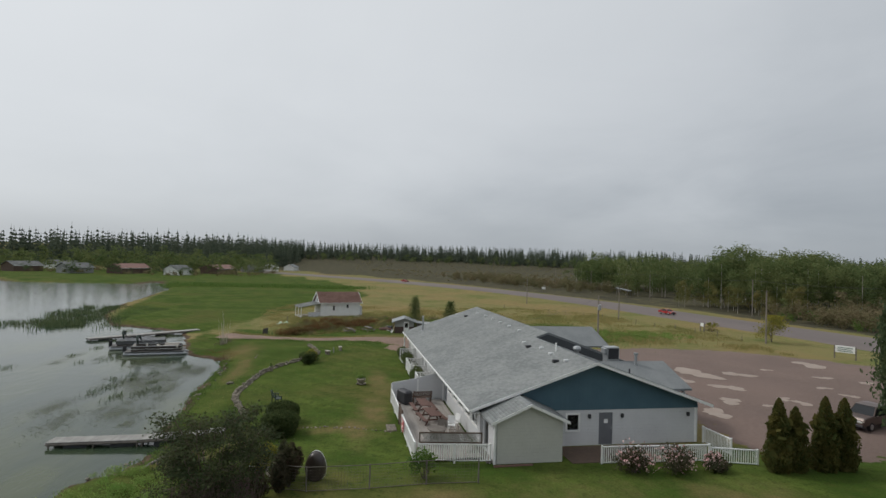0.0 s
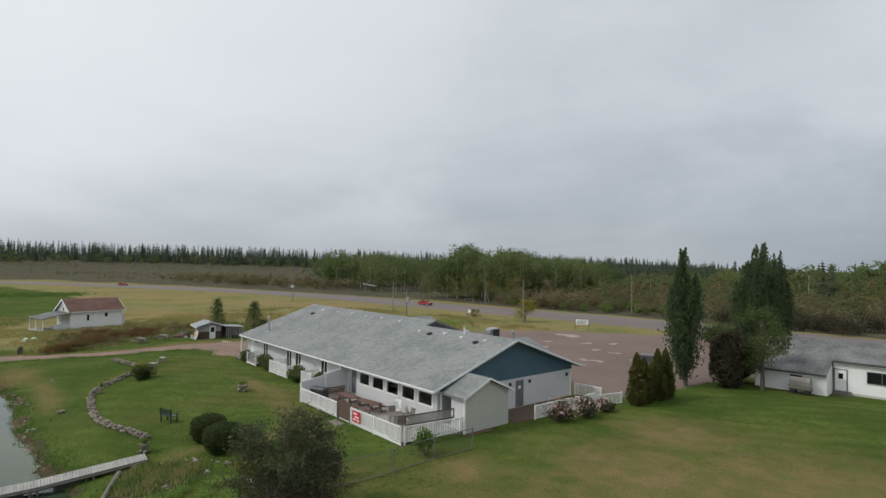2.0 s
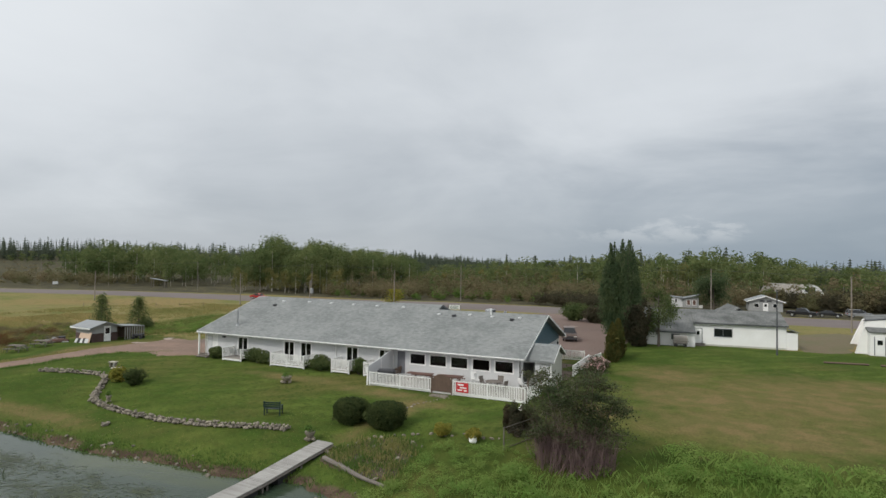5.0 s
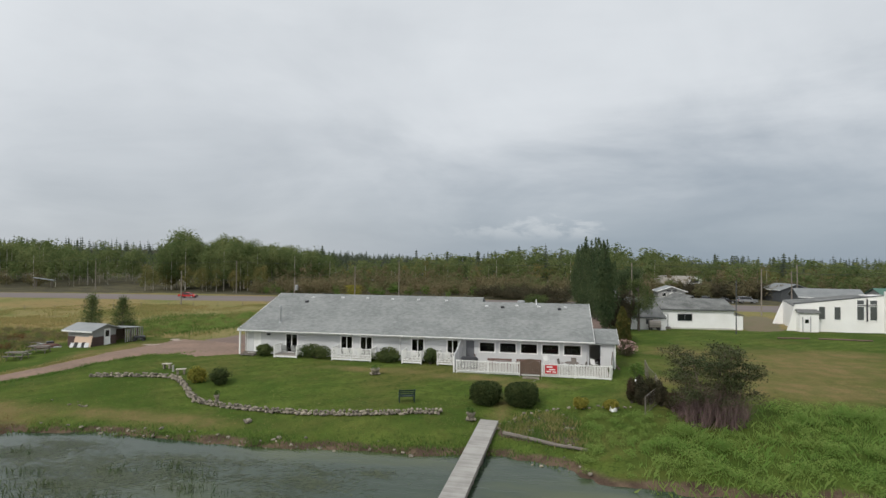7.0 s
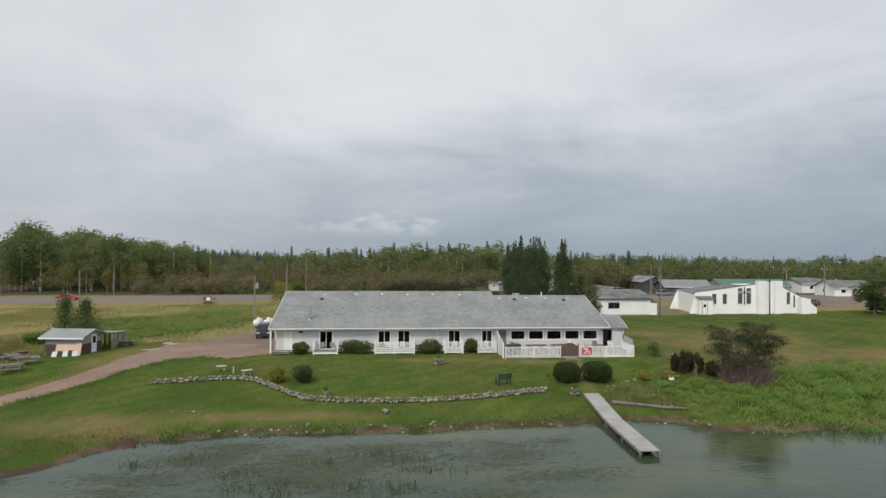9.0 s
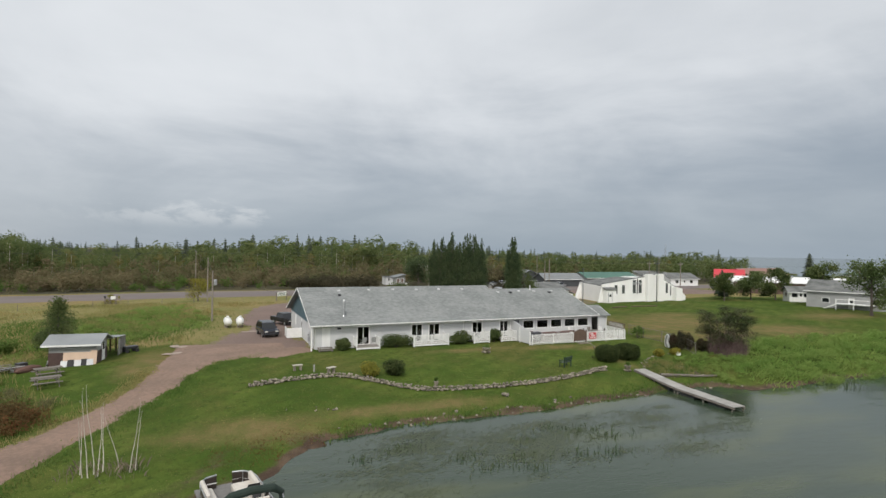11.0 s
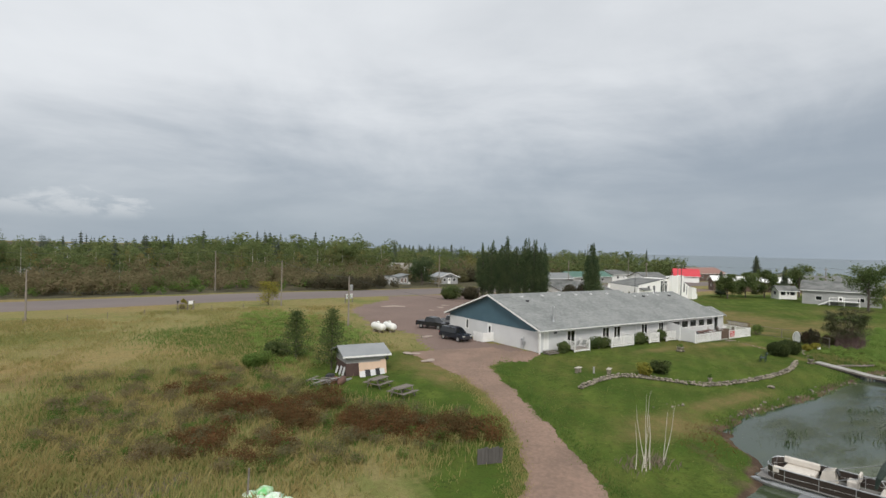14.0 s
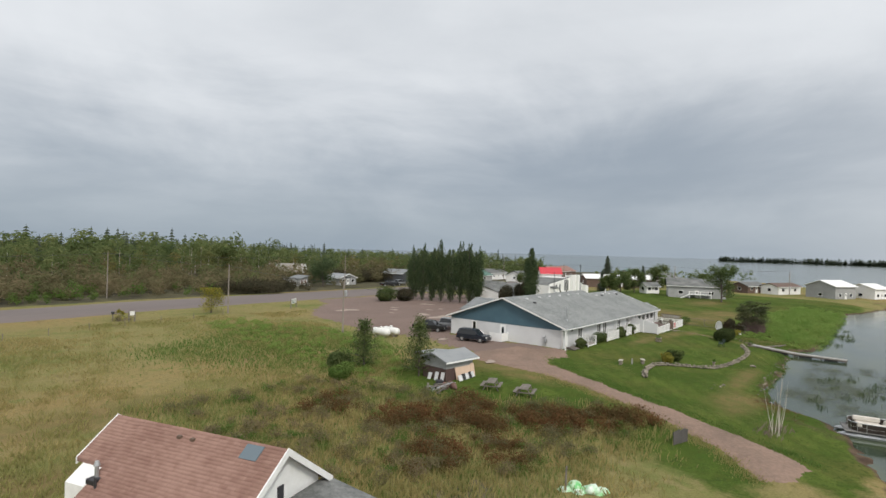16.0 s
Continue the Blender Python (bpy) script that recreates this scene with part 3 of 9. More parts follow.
def make_ground():
    gx, gy = steps(-75, 110, 0.75, 4300), steps(-48, 108, 0.75, 4300)
    px, py = np.meshgrid(gx, gy)
    d = shore_distance(px, py)
    pz = ground_z(px, py, d)
    nx, ny = len(gx), len(gy)
    i = np.arange(nx * ny).reshape(ny, nx)
    faces = np.stack([i[:-1, :-1], i[:-1, 1:], i[1:, 1:], i[1:, :-1]], -1).reshape(-1, 4)
    me = raw_mesh("ground", np.stack([px, py, pz], -1).reshape(-1, 3), faces)

    def mask(name, values):
        a = me.attributes.new(name, "FLOAT", "POINT")
        a.data.foreach_set("value", values.astype(np.float32).ravel())

    def soft(poly, reach=1.6):
        e = distance(px, py, poly, True)
        return np.clip(0.5 + np.where(inside(px, py, poly), e, -e) / reach, 0, 1)

    mask("mown", np.maximum(np.maximum(soft(MOWN, 5), soft(MOWN_WEST, 6)), 0.9 * soft(SHORELAND, 6)))
    patches = [(52, -3, 10, 6), (64, -4, 10, 6), (46, 12, 5, 5), (56, 7, 10, 12), (49, 4, 9, 6), (42, -3, 3, 2), (16, -4, 6, 1.2), (26, -5, 5, 1.3), (62, 14, 8, 4), (-7, -20, 6, 2.5), (-41, -14, 7, 4), (-53, 4, 7, 3), (-45, 14, 12, 4), (30, -6.5, 4, 1.0), (4, -18.5, 9, 1.3), (90, 5, 12, 5), (28.45, -12.5, 0.8, 3.2), (29.6, -7.2, 1.0, 2.6), (-13.6, 0.5, 2.6, 5.5), (-15.2, -3, 1.6, 4)]
    dry = np.zeros(px.shape)
    for cx, cy, rx, ry in patches:
        dry = np.maximum(dry, 0.78 * np.exp(-((px - cx) / rx) ** 2 - ((py - cy) / ry) ** 2))
    mask("dry", dry)
    mask("woods", np.maximum(soft(WOODS, 6), soft(MARSH, 14)))
    mask("shore", np.maximum(np.interp(d, [-3, 0.1, 0.6, 1.3], [1, 1, 0.5, 0]), 0.50 * soft(BROWN, 6)))
    ob = link("ground", me, M["ground"])
    smooth(ob)
    return tagged(ob, "mown lawn and rough meadow falling gently to the lake", "ground", kind="structure")


ground = make_ground()

lake_mesh = raw_mesh("lake", [(-4300, -4300, WATER), (4300, -4300, WATER), (4300, 4300, WATER), (-4300, 4300, WATER)], [(0, 1, 2, 3)])
tagged(link("water", lake_mesh, M["water"]), "grey-green rippled lake water along the grassy shore", "lake", kind="structure")


def drape(name, poly, mat, label, category, lift=0.05, h=1.0, ragged=0.5, inset=0.0, crumbs=0.0):
    """A sheet laid over the ground inside a closed outline, with a ragged edge."""
    xs, ys = [p[0] for p in poly], [p[1] for p in poly]
    gx, gy = np.arange(min(xs) - 1, max(xs) + 1 + h, h), np.arange(min(ys) - 1, max(ys) + 1 + h, h)
    px, py = np.meshgrid(gx, gy)
    e = distance(px, py, poly, True)
    s = np.where(inside(px, py, poly), e, -e) - inset + ragged * (wobble(px * 0.8, py * 0.8) + 0.5 * wobble(px * 2.1 + 3, py * 2.3))
    s = s + crumbs * (wobble(px * 6.1 + 1, py * 5.7) + 0.8 * wobble(px * 11 + 4, py * 12.3))
    # pull the vertices outside on to the edge, so that the outline is not stepped
    pz = ground_z(px, py) + np.clip(lift * np.clip((s + 0.2) / 0.5, -1.5, 1), -0.2, lift)
    i = np.arange(px.size).reshape(px.shape)
    faces = np.stack([i[:-1, :-1], i[:-1, 1:], i[1:, 1:], i[1:, :-1]], -1).reshape(-1, 4)
    keep = (s.ravel()[faces] > -h * 1.1).any(1)
    used, back_to = np.unique(faces[keep], return_inverse=True)
    verts = np.stack([px.ravel(), py.ravel(), pz.ravel()], -1)[used]
    ob = smooth(link(name, raw_mesh(name, verts, back_to.reshape(-1, 4)), mat))
    return tagged(ob, label, category, kind="structure")


LOT = [(-9.3, 5), (-8, 11), (-4.8, 17), (-3.6, 24), (-5.2, 30), (-1.5, 46), (6, 56), (14, 62), (20, 72), (54, 72), (60, 66), (61, 56), (59.5, 47), (46, 47), (41, 38), (39, 28), (38.6, 18.5),
       (35, 18.6), (-0.2, 18.2), (-0.2, 1.5), (-3, -1)]
drape("parking_lot", LOT, M["gravel"], "wide red-brown gravel parking lot with dried puddles", "parking lot", 0.06, 0.45, 0.6, 0.0, 0.55)
drape("village_street", [(76, 78), (130, 76), (130, 54), (96, 52), (84, 58), (77, 68)], M["gravel"], "red-brown gravel street towards the village", "street", 0.06, 0.6, 0.6, 0.0, 0.5)
M["earth"] = material("trodden_brown_earth", (0.150, 0.112, 0.068), (0.112, 0.108, 0.046), 0.95, scale=0.22, fine=2.5, fine_amount=0.8, bump=0.4, bump_scale=16)
drape("bare_ground", [(60.6, 37.6), (65.4, 36.6), (66, 41), (69.5, 49), (71, 60), (69, 61.5), (61.8, 55), (60.2, 46)], M["earth"], "trodden brown earth between bungalow and church", "earth", 0.05, 0.4, 0.5, 0.1, 0.3)
drape("bare_patch", [(-42.5, -13.2), (-40.5, -11.4), (-37.6, -11.8), (-36.6, -13.6), (-38.4, -15.2), (-41.6, -15.0)], M["earth"], "dark bare earth showing in the meadow", "earth", 0.05, 0.35, 0.7, 0.2, 0.4)
DRIVE_EAST = [(-20.2, -26.6), (-18.5, -24.8), (-17.2, -22.6), (-16.2, -20.3), (-15.0, -17.4), (-14.0, -15.0), (-12.9, -12.8), (-11.6, -10.1), (-10.3, -6.3), (-8.4, -2.2), (-4.5, 0.3)]
DRIVE_WEST = [(-12.2, 8.0), (-12.7, 2.0), (-13.3, -4.0), (-14.2, -8.8), (-15.2, -11.4), (-16.4, -14.2), (-17.9, -16.5), (-19.5, -18.9), (-20.9, -21.2), (-22.5, -22.6), (-24.7, -24.4), (-23.6, -26.0)]
drape("driveway", DRIVE_EAST + [(-1.5, 0.2), (-1.5, 6)] + DRIVE_WEST, M["drive"], "narrow red-brown gravel track across the grass", "driveway", 0.08, 0.22, 0.20, 0.27, 0.16)
drape("bare_patch", [(-6.3, -0.4), (-3.6, -1.6), (-1.2, -1.0), (0.2, 0.3), (0.1, 2.2), (-2.5, 3.0), (-5.0, 2.6)], M["drive"], "trodden tan gravel at the corner of the lodge", "gravel", 0.10, 0.3, 0.35, 0.1, 0.3)


def ribbon(name, line, width, mat, label, category, lift):
    pts = []
    for (x0, y0), (x1, y1) in zip(line, line[1:]):
        n = max(2, int(math.hypot(x1 - x0, y1 - y0) / 6))
        pts += [(x0 + (x1 - x0) * k / n, y0 + (y1 - y0) * k / n) for k in range(n)]
    pts.append(line[-1])
    c = np.array(pts)
    for _ in range(12):
        c[1:-1] = (c[:-2] + 2 * c[1:-1] + c[2:]) / 4
    tan = np.gradient(c, axis=0)
    tan /= np.linalg.norm(tan, axis=1, keepdims=True)
    nor = np.stack([-tan[:, 1], tan[:, 0]], 1)
    cols = [(-0.58, -0.30), (-0.5, lift), (-0.2, lift + 0.05), (0.0, lift + 0.08), (0.2, lift + 0.05), (0.5, lift), (0.58, -0.30)]
    verts = []
    for off, up in cols:
        p = c + nor * off * width
        verts.append(np.column_stack([p, ground_z(p[:, 0], p[:, 1]) + up]))
    n, k = len(c), len(cols)
    v = np.stack(verts, 1).reshape(-1, 3)
    i = np.arange(n * k).reshape(n, k)
    f = np.stack([i[:-1, :-1], i[:-1, 1:], i[1:, 1:], i[1:, :-1]], -1).reshape(-1, 4)[:, ::-1]
    return tagged(smooth(link(name, raw_mesh(name, v, f), mat)), label, category, kind="structure")


ROAD = [(-560, -190), (-400, -95), (-310, -32), (-250, 10), (-195, 40), (-145, 62), (-98, 75), (-55, 81), (-15, 83), (40, 84), (110, 84), (300, 80), (600, 60)]
ribbon("road", ROAD, 19, M["asphalt"], "broad worn asphalt road with gravel shoulders", "road", 0.14)


# ---- buildings ----
def clear_glass():
    m = bpy.data.materials.new("tinted_window_glass")
    m.use_nodes = True
    b = m.node_tree.nodes["Principled BSDF"]
    b.inputs["Base Color"].default_value = (0.30, 0.33, 0.34, 1)
    b.inputs["Roughness"].default_value = 0.03
    b.inputs["IOR"].default_value = 1.45
    b.inputs["Transmission Weight"].default_value = 1.0
    return m


M["clear"] = clear_glass()


def wall_mesh(length, height, thick, holes):
    """A wall along local X from 0, outer face at y = 0, with openings (x0, x1, z0, z1) cut right through."""
    bm = bmesh.new()
    x = 0.0
    for x0, x1, z0, z1 in sorted(holes):
        if x0 > x:
            add_box(bm, x, x0, 0, thick, 0, height)
        if z0 > 0:
            add_box(bm, x0, x1, 0, thick, 0, z0)
        if z1 < height:
            add_box(bm, x0, x1, 0, thick, z1, height)
        x = x1
    if x < length:
        add_box(bm, x, length, 0, thick, 0, height)
    return bm


def frame_bm(w, h, bar, depth, y0):
    """A rectangular frame in the XZ plane from the origin, outer size w x h."""
    bm = bmesh.new()
    add_box(bm, 0, w, y0, y0 + depth, 0, bar)
    add_box(bm, 0, w, y0, y0 + depth, h - bar, h)
    add_box(bm, 0, bar, y0, y0 + depth, bar, h - bar)
    add_box(bm, w - bar, w, y0, y0 + depth, bar, h - bar)
    return bm


def put(ob, at, turn=0):
    ob.matrix_basis = pose(*at, 0, 0, turn)
    return ob


def glazing(parent, at, turn, w, h, panes=1, glass="clear", frame_mat="white", bar=0.07, name="window"):
    """A frame proud of the wall with its panes, as a part of a building. Local X runs along the wall, the outside is at -Y."""
    f = put(part(name, frame_bm(w + 0.12, h + 0.12, bar + 0.04, 0.10, -0.035), M[frame_mat], parent), at, turn)
    f.matrix_basis = f.matrix_basis @ pose(-0.06, 0, -0.06)
    step = (w - 0.02) / panes
    for k in range(panes):
        p = part("pane", box(0.08 + k * step, 0.06 + (k + 1) * step - 0.03, 0.045, 0.055, 0.10, h + 0.02), M[glass], f)
        p.visible_shadow = False
        if k:
            part("mullion", box(0.06 + k * step - 0.025, 0.06 + k * step + 0.04, -0.02, 0.06, 0.1, h + 0.02), M[frame_mat], f)
    return f


def roof_slab(ridge, eave, x0, x1, thick=0.16):
    """One slope between (y, z) of the ridge and of the eave, from x0 to x1."""
    (ry, rz), (ey, ez) = ridge, eave
    return prism([(x0, ry, rz), (x0, ey, ez), (x0, ey, ez - thick), (x0, ry, rz - thick)], (x1 - x0, 0, 0))


def shingle_cover(parent, corner, along, up, seed, mat="shingle_tab", course=0.15, lo=0.2, hi=0.42):
    """Overlapping shingle tabs over one roof slope: corner at an eave end, along the eave, up to the ridge."""
    r = np.random.default_rng(seed)
    c, a, u = (np.array(v, float) for v in (corner, along, up))
    la, lu = np.linalg.norm(a), np.linalg.norm(u)
    a, u = a / la, u / lu
    nrm = np.cross(a, u)
    nrm = nrm if nrm[2] > 0 else -nrm
    x0, x1, y0 = [], [], []
    for j in range(int(lu / course)):
        cuts = np.cumsum(r.uniform(lo, hi, int(la / lo) + 2)) - r.uniform(0, hi)
        cuts = np.concatenate([[0.0], cuts[(cuts > 0.05) & (cuts < la - 0.05)], [la]])
        x0.append(cuts[:-1] + 0.004)
        x1.append(cuts[1:] - 0.004)
        y0.append(np.full(len(cuts) - 1, j * course) + r.normal(0, 0.006, len(cuts) - 1))
    x0, x1, y0 = np.concatenate(x0), np.concatenate(x1), np.concatenate(y0)
    n = len(x0)
    thick = r.uniform(0.012, 0.026, n)
    y1 = np.minimum(y0 + course + 0.03, lu)

    def at(x, y, h):
        return c + x[:, None] * a + y[:, None] * u + np.broadcast_to(h, (n,))[:, None] * nrm

    v = np.stack([at(x0, y0, thick), at(x1, y0, thick), at(x1, y1, 0.006), at(x0, y1, 0.006), at(x0, y0, 0.0005), at(x1, y0, 0.0005)], 1).reshape(-1, 3)
    k = 6 * np.arange(n)
    f = np.concatenate([np.stack([k, k + 1, k + 2, k + 3], 1), np.stack([k + 4, k + 5, k + 1, k], 1)])
    return part("shingle_cover", raw_mesh("shingle_cover", v, f), M[mat], parent)


# -- the lodge --
lodge = thing("lodge", "long white-sided lodge with grey shingle roof and blue gables", "building")
EZ, SL = 2.55, 0.342
WY, WZ = 9.3, EZ + 9.3 * SL
EY, EZR = 8.15, EZ + 8.15 * SL
STEP = 24.4
XW, XE, YS, YN, YNE = 0.6, 35.0, 0.8, 17.95, 15.45
doors_s = [(5.0, 6.3), (11.0, 12.25), (13.05, 14.3), (18.35, 19.6), (21.9, 23.0)]
wins_s = [(25.04, 26.55), (26.97, 28.55), (28.95, 30.52), (30.93, 32.5), (32.92, 34.5)]
holes = [(a - XW, b - XW, 0.28, 2.14) for a, b in doors_s] + [(a - XW, b - XW, 1.12, 2.06) for a, b in wins_s] + [(1.35 - XW, 2.2 - XW, 0.25, 2.2), (23.75 - XW, 24.55 - XW, 0.2, 2.15)]
wall_height = EZ + 0.8 * SL - 0.18
put(part("wall", wall_mesh(XE - XW, wall_height, 0.18, holes), M["siding"], lodge), (XW, YS, 0))
put(part("wall", wall_mesh(YN - YS - 0.18, 2.25, 0.18, [(3.55, 4.15, 0.95, 2.1), (8.05, 8.95, 0.3, 2.15)]), M["siding"], lodge), (XW, YN, 0), -90)
put(part("wall", wall_mesh(YNE - YS - 0.18, 2.25, 0.18, [(5.45, 6.3, 0.95, 2.0), (7.65, 8.6, 0.02, 2.05)]), M["siding"], lodge), (XE, YS + 0.18, 0), 90)
part("wall", box(XW, STEP, YN, YN + 0.18, 0, 2.6), M["siding"], lodge)
part("wall", box(STEP, XE, YNE, YNE + 0.18, 0, 2.6), M["siding"], lodge)
part("gable", prism([(XW - 0.03, YS - 0.2, 2.25), (XW - 0.03, YN + 0.2, 2.25), (XW - 0.03, YN + 0.1, EZ + (18.6 - YN) * SL - 0.17), (XW - 0.03, WY, WZ - 0.17), (XW - 0.03, YS - 0.2, EZ + (YS - 0.2) * SL - 0.17)], (0.2, 0, 0)), M["blue"], lodge, "blue-painted board gable")
part("gable", prism([(XE + 0.03, YS - 0.2, 2.25), (XE + 0.03, YNE + 0.2, 2.25), (XE + 0.03, YNE + 0.1, EZ + (16.3 - YNE) * SL - 0.17), (XE + 0.03, EY, EZR - 0.17), (XE + 0.03, YS - 0.2, EZ + (YS - 0.2) * SL - 0.17)], (-0.2, 0, 0)), M["blue"], lodge, "blue-painted board gable")
part("foundation", box(XW + 0.03, XE - 0.03, YS + 0.03, YNE, -0.35, -0.002), M["dark_wall"], lodge)
part("floor", box(XW + 0.2, XE - 0.2, YS + 0.2, YNE - 0.05, 0.001, 0.12), M["brown_wood"], lodge)
part("ceiling", box(XW + 0.2, XE - 0.2, YS + 0.2, YNE - 0.05, 2.35, 2.42), M["grey_wall"], lodge)
part("roof", roof_slab((WY, WZ), (0, EZ), 0, STEP), M["shingle"], lodge)
part("roof", roof_slab((WY, WZ), (18.6, EZ), 0, STEP), M["shingle"], lodge)
part("roof", roof_slab((EY, EZR), (0, EZ), STEP + 0.004, 35.65), M["shingle"], lodge)
part("roof", roof_slab((EY, EZR), (16.3, EZ), STEP + 0.004, 35.65), M["shingle"], lodge)
shingle_cover(lodge, (0, 0, EZ), (STEP, 0, 0), (0, WY, WZ - EZ), 1)
shingle_cover(lodge, (0, 18.6, EZ), (STEP, 0, 0), (0, WY - 18.6, WZ - EZ), 2)
shingle_cover(lodge, (STEP, 0, EZ), (35.65 - STEP, 0, 0), (0, EY, EZR - EZ), 3)
shingle_cover(lodge, (STEP, 16.3, EZ), (35.65 - STEP, 0, 0), (0, EY - 16.3, EZR - EZ), 4)
part("step_wall", prism([(STEP - 0.02, EY - 0.1, EZR - 0.2), (STEP - 0.02, WY, WZ - 0.165), (STEP - 0.02, 17.8, 2.65), (STEP - 0.02, 16.2, 2.4)], (-0.12, 0, 0)), M["dark_wall"], lodge)
for x, (ry, rz), yn in ((-0.03, (WY, WZ), 18.6), (35.655, (EY, EZR), 16.3)):
    for ye in (0, yn):
        part("bargeboard", prism([(x, ry, rz + 0.02), (x, ye, EZ + 0.02), (x, ye, EZ - 0.155), (x, ry, rz - 0.155)], (0.028, 0, 0)), M["white"], lodge)
part("gutter", box(0, 35.65, -0.11, -0.004, EZ - 0.12, EZ - 0.03), M["white"], lodge)
part("gutter", box(0, STEP, 18.604, 18.71, EZ - 0.12, EZ - 0.03), M["white"], lodge)
part("soffit", box(0.02, 35.6, 0.02, YS, EZ - 0.2, EZ - 0.165), M["white"], lodge)
for x in (17.2, 23.3, 0.5):
    part("downpipe", tube((x, 0.72, 0.05), (x, 0.72, EZ - 0.16), 0.04), M["white"], lodge)
part("corner_board", box(XW - 0.035, XW + 0.1, YS - 0.03, YS + 0.12, 0, 2.25), M["white"], lodge)
part("corner_board", box(XE - 0.1, XE + 0.035, YNE - 0.05, YNE + 0.1, 0, 2.25), M["white"], lodge)
part("porch_post", box(0.12, 0.26, 0.1, 0.24, -0.1, EZ - 0.16), M["white"], lodge)
for a, b in doors_s:
    glazing(lodge, (a, YS, 0.28), 0, b - a, 1.86, 2, name="sliding_door")
for a, b in wins_s:
    glazing(lodge, (a, YS, 1.12), 0, b - a, 0.94, 1)
part("door", box(1.35, 2.2, YS + 0.05, YS + 0.1, 0.25, 2.2), M["white"], lodge, "plain white door")
part("door", box(23.75, 24.55, YS + 0.05, YS + 0.1, 0.2, 2.15), M["door_grey"], lodge, "plain grey door")
glazing(lodge, (XW, YN - 3.55, 0.95), -90, 0.6, 1.15, 1)
wd = put(part("door", box(0, 0.9, 0.03, 0.08, 0, 1.85, 0.01), M["white"], lodge, "white door with a dark oval pane"), (XW, YN - 8.05, 0.3), -90)
part("pane", box(0.28, 0.62, 0.01, 0.03, 0.5, 1.5, 0.008), M["glass"], wd)
glazing(lodge, (XE, 6.43, 0.95), 90, 0.85, 1.05, 1)
ed = put(part("door", box(0, 0.95, 0.03, 0.08, 0, 2.03, 0.01), M["door_grey"], lodge, "grey steel door with a small white notice"), (XE, 8.63, 0.02), 90)
part("notice", box(0.36, 0.62, 0.022, 0.03, 1.35, 1.6), M["white"], ed)
part("handle", box(0.84, 0.88, -0.01, 0.03, 0.95, 1.1), M["steel"], ed)
for y in (7.95, 10.2, 14.9):
    l = part("wall_lamp", box(XE, XE + 0.14, y - 0.09, y + 0.09, 1.72, 1.98, 0.02), M["dark_metal"], lodge)
part("wall_lamp", box(2.9, 3.3, YS - 0.12, YS, 1.95, 2.15, 0.02), M["dark_metal"], lodge)
# roof furniture
for x, y in ((4.6, 8.2), (8.2, 8.3), (11.2, 8.3), (14.2, 8.2), (17.2, 8.2), (20.4, 8.15), (25.0, 7.0), (28.2, 7.25), (30.5, 7.1), (33.2, 7.1)):
    z = EZ + y * SL
    v = part("roof_vent", box(-0.16, 0.16, -0.16, 0.16, -0.04, 0.12, 0.03), M["siding"], lodge)
    put(v, (x, y, z), 0)
for x, y in ((26.7, 6.75), (32.6, 6.6), (4.4, 6.9)):
    z = EZ + y * SL
    v = part("roof_vent", box(-0.17, 0.17, -0.2, 0.2, -0.04, 0.2, 0.04), M["dark_metal"], lodge, "dark roof vent")
    put(v, (x, y, z), 0)
part("flue", tube((3.8, 1.85, 3.1), (3.8, 1.85, 4.75), 0.11), M["steel"], lodge, "tall galvanised flue pipe")
part("flue_cap", tube((3.8, 1.85, 4.75), (3.8, 1.85, 4.92), 0.17, 0.1), M["steel"], lodge)
part("flue_collar", tube((3.8, 1.85, 3.1), (3.8, 1.85, 3.3), 0.2, 0.11), M["steel"], lodge)
hv = part("rooftop_unit", box(27.9, 28.7, 12.4, 13.4, 3.6, 5.2, 0.04), M["steel"], lodge, "grey rooftop ventilation unit")
part("grille", box(28.705, 28.74, 12.48, 13.3, 4.3, 5.1), M["dark_metal"], hv)
part("hood", box(28.0, 28.6, 12.2, 12.395, 4.7, 5.1, 0.03), M["steel"], hv)
part("flue", tube((29.5, 14.3, 3.1), (29.5, 14.3, 4.75), 0.11), M["steel"], lodge)
part("flue_cap", tube((29.5, 14.3, 4.75), (29.5, 14.3, 4.9), 0.17), M["steel"], lodge)
part("turbine_vent", lathe([(0.14, 0), (0.14, 0.2), (0.28, 0.28), (0.33, 0.42), (0.26, 0.56), (0.1, 0.62)], 12), M["steel"], lodge).matrix_basis = pose(27.2, 10.6, 4.45)
part("vent_pipe", tube((30.2, 7.6, 5.0), (30.2, 7.6, 5.75), 0.06), M["white"], lodge)
part("vent_pipe", tube((33.9, 11.3, 4.1), (33.9, 11.3, 4.6), 0.05), M["dark_metal"], lodge)
# entrance roofs on the road side
for x0, x1, y1, zr in ((25.4, 32.6, 16.9, 4.2), (5.5, 14.0, 20.3, 4.5)):
    xm = (x0 + x1) / 2
    for a in (x0, x1):
        part("roof", prism([(xm, 10.5, zr), (a, 10.5, zr - abs(a - xm) * 0.36), (a, 10.5, zr - abs(a - xm) * 0.36 - 0.14), (xm, 10.5, zr - 0.14)], (0, y1 - 10.5, 0)), M["shingle"], lodge)
    part("gable", prism([(x0 + 0.3, y1 - 0.4, 2.55), (x1 - 0.3, y1 - 0.4, 2.55), (xm, y1 - 0.4, zr - 0.16)], (0, 0.12, 0)), M["blue"], lodge)
    for a in (x0 + 0.4, x1 - 0.4):
        part("porch_post", box(a - 0.07, a + 0.07, y1 - 0.42, y1 - 0.28, -0.05, 2.6), M["white"], lodge)

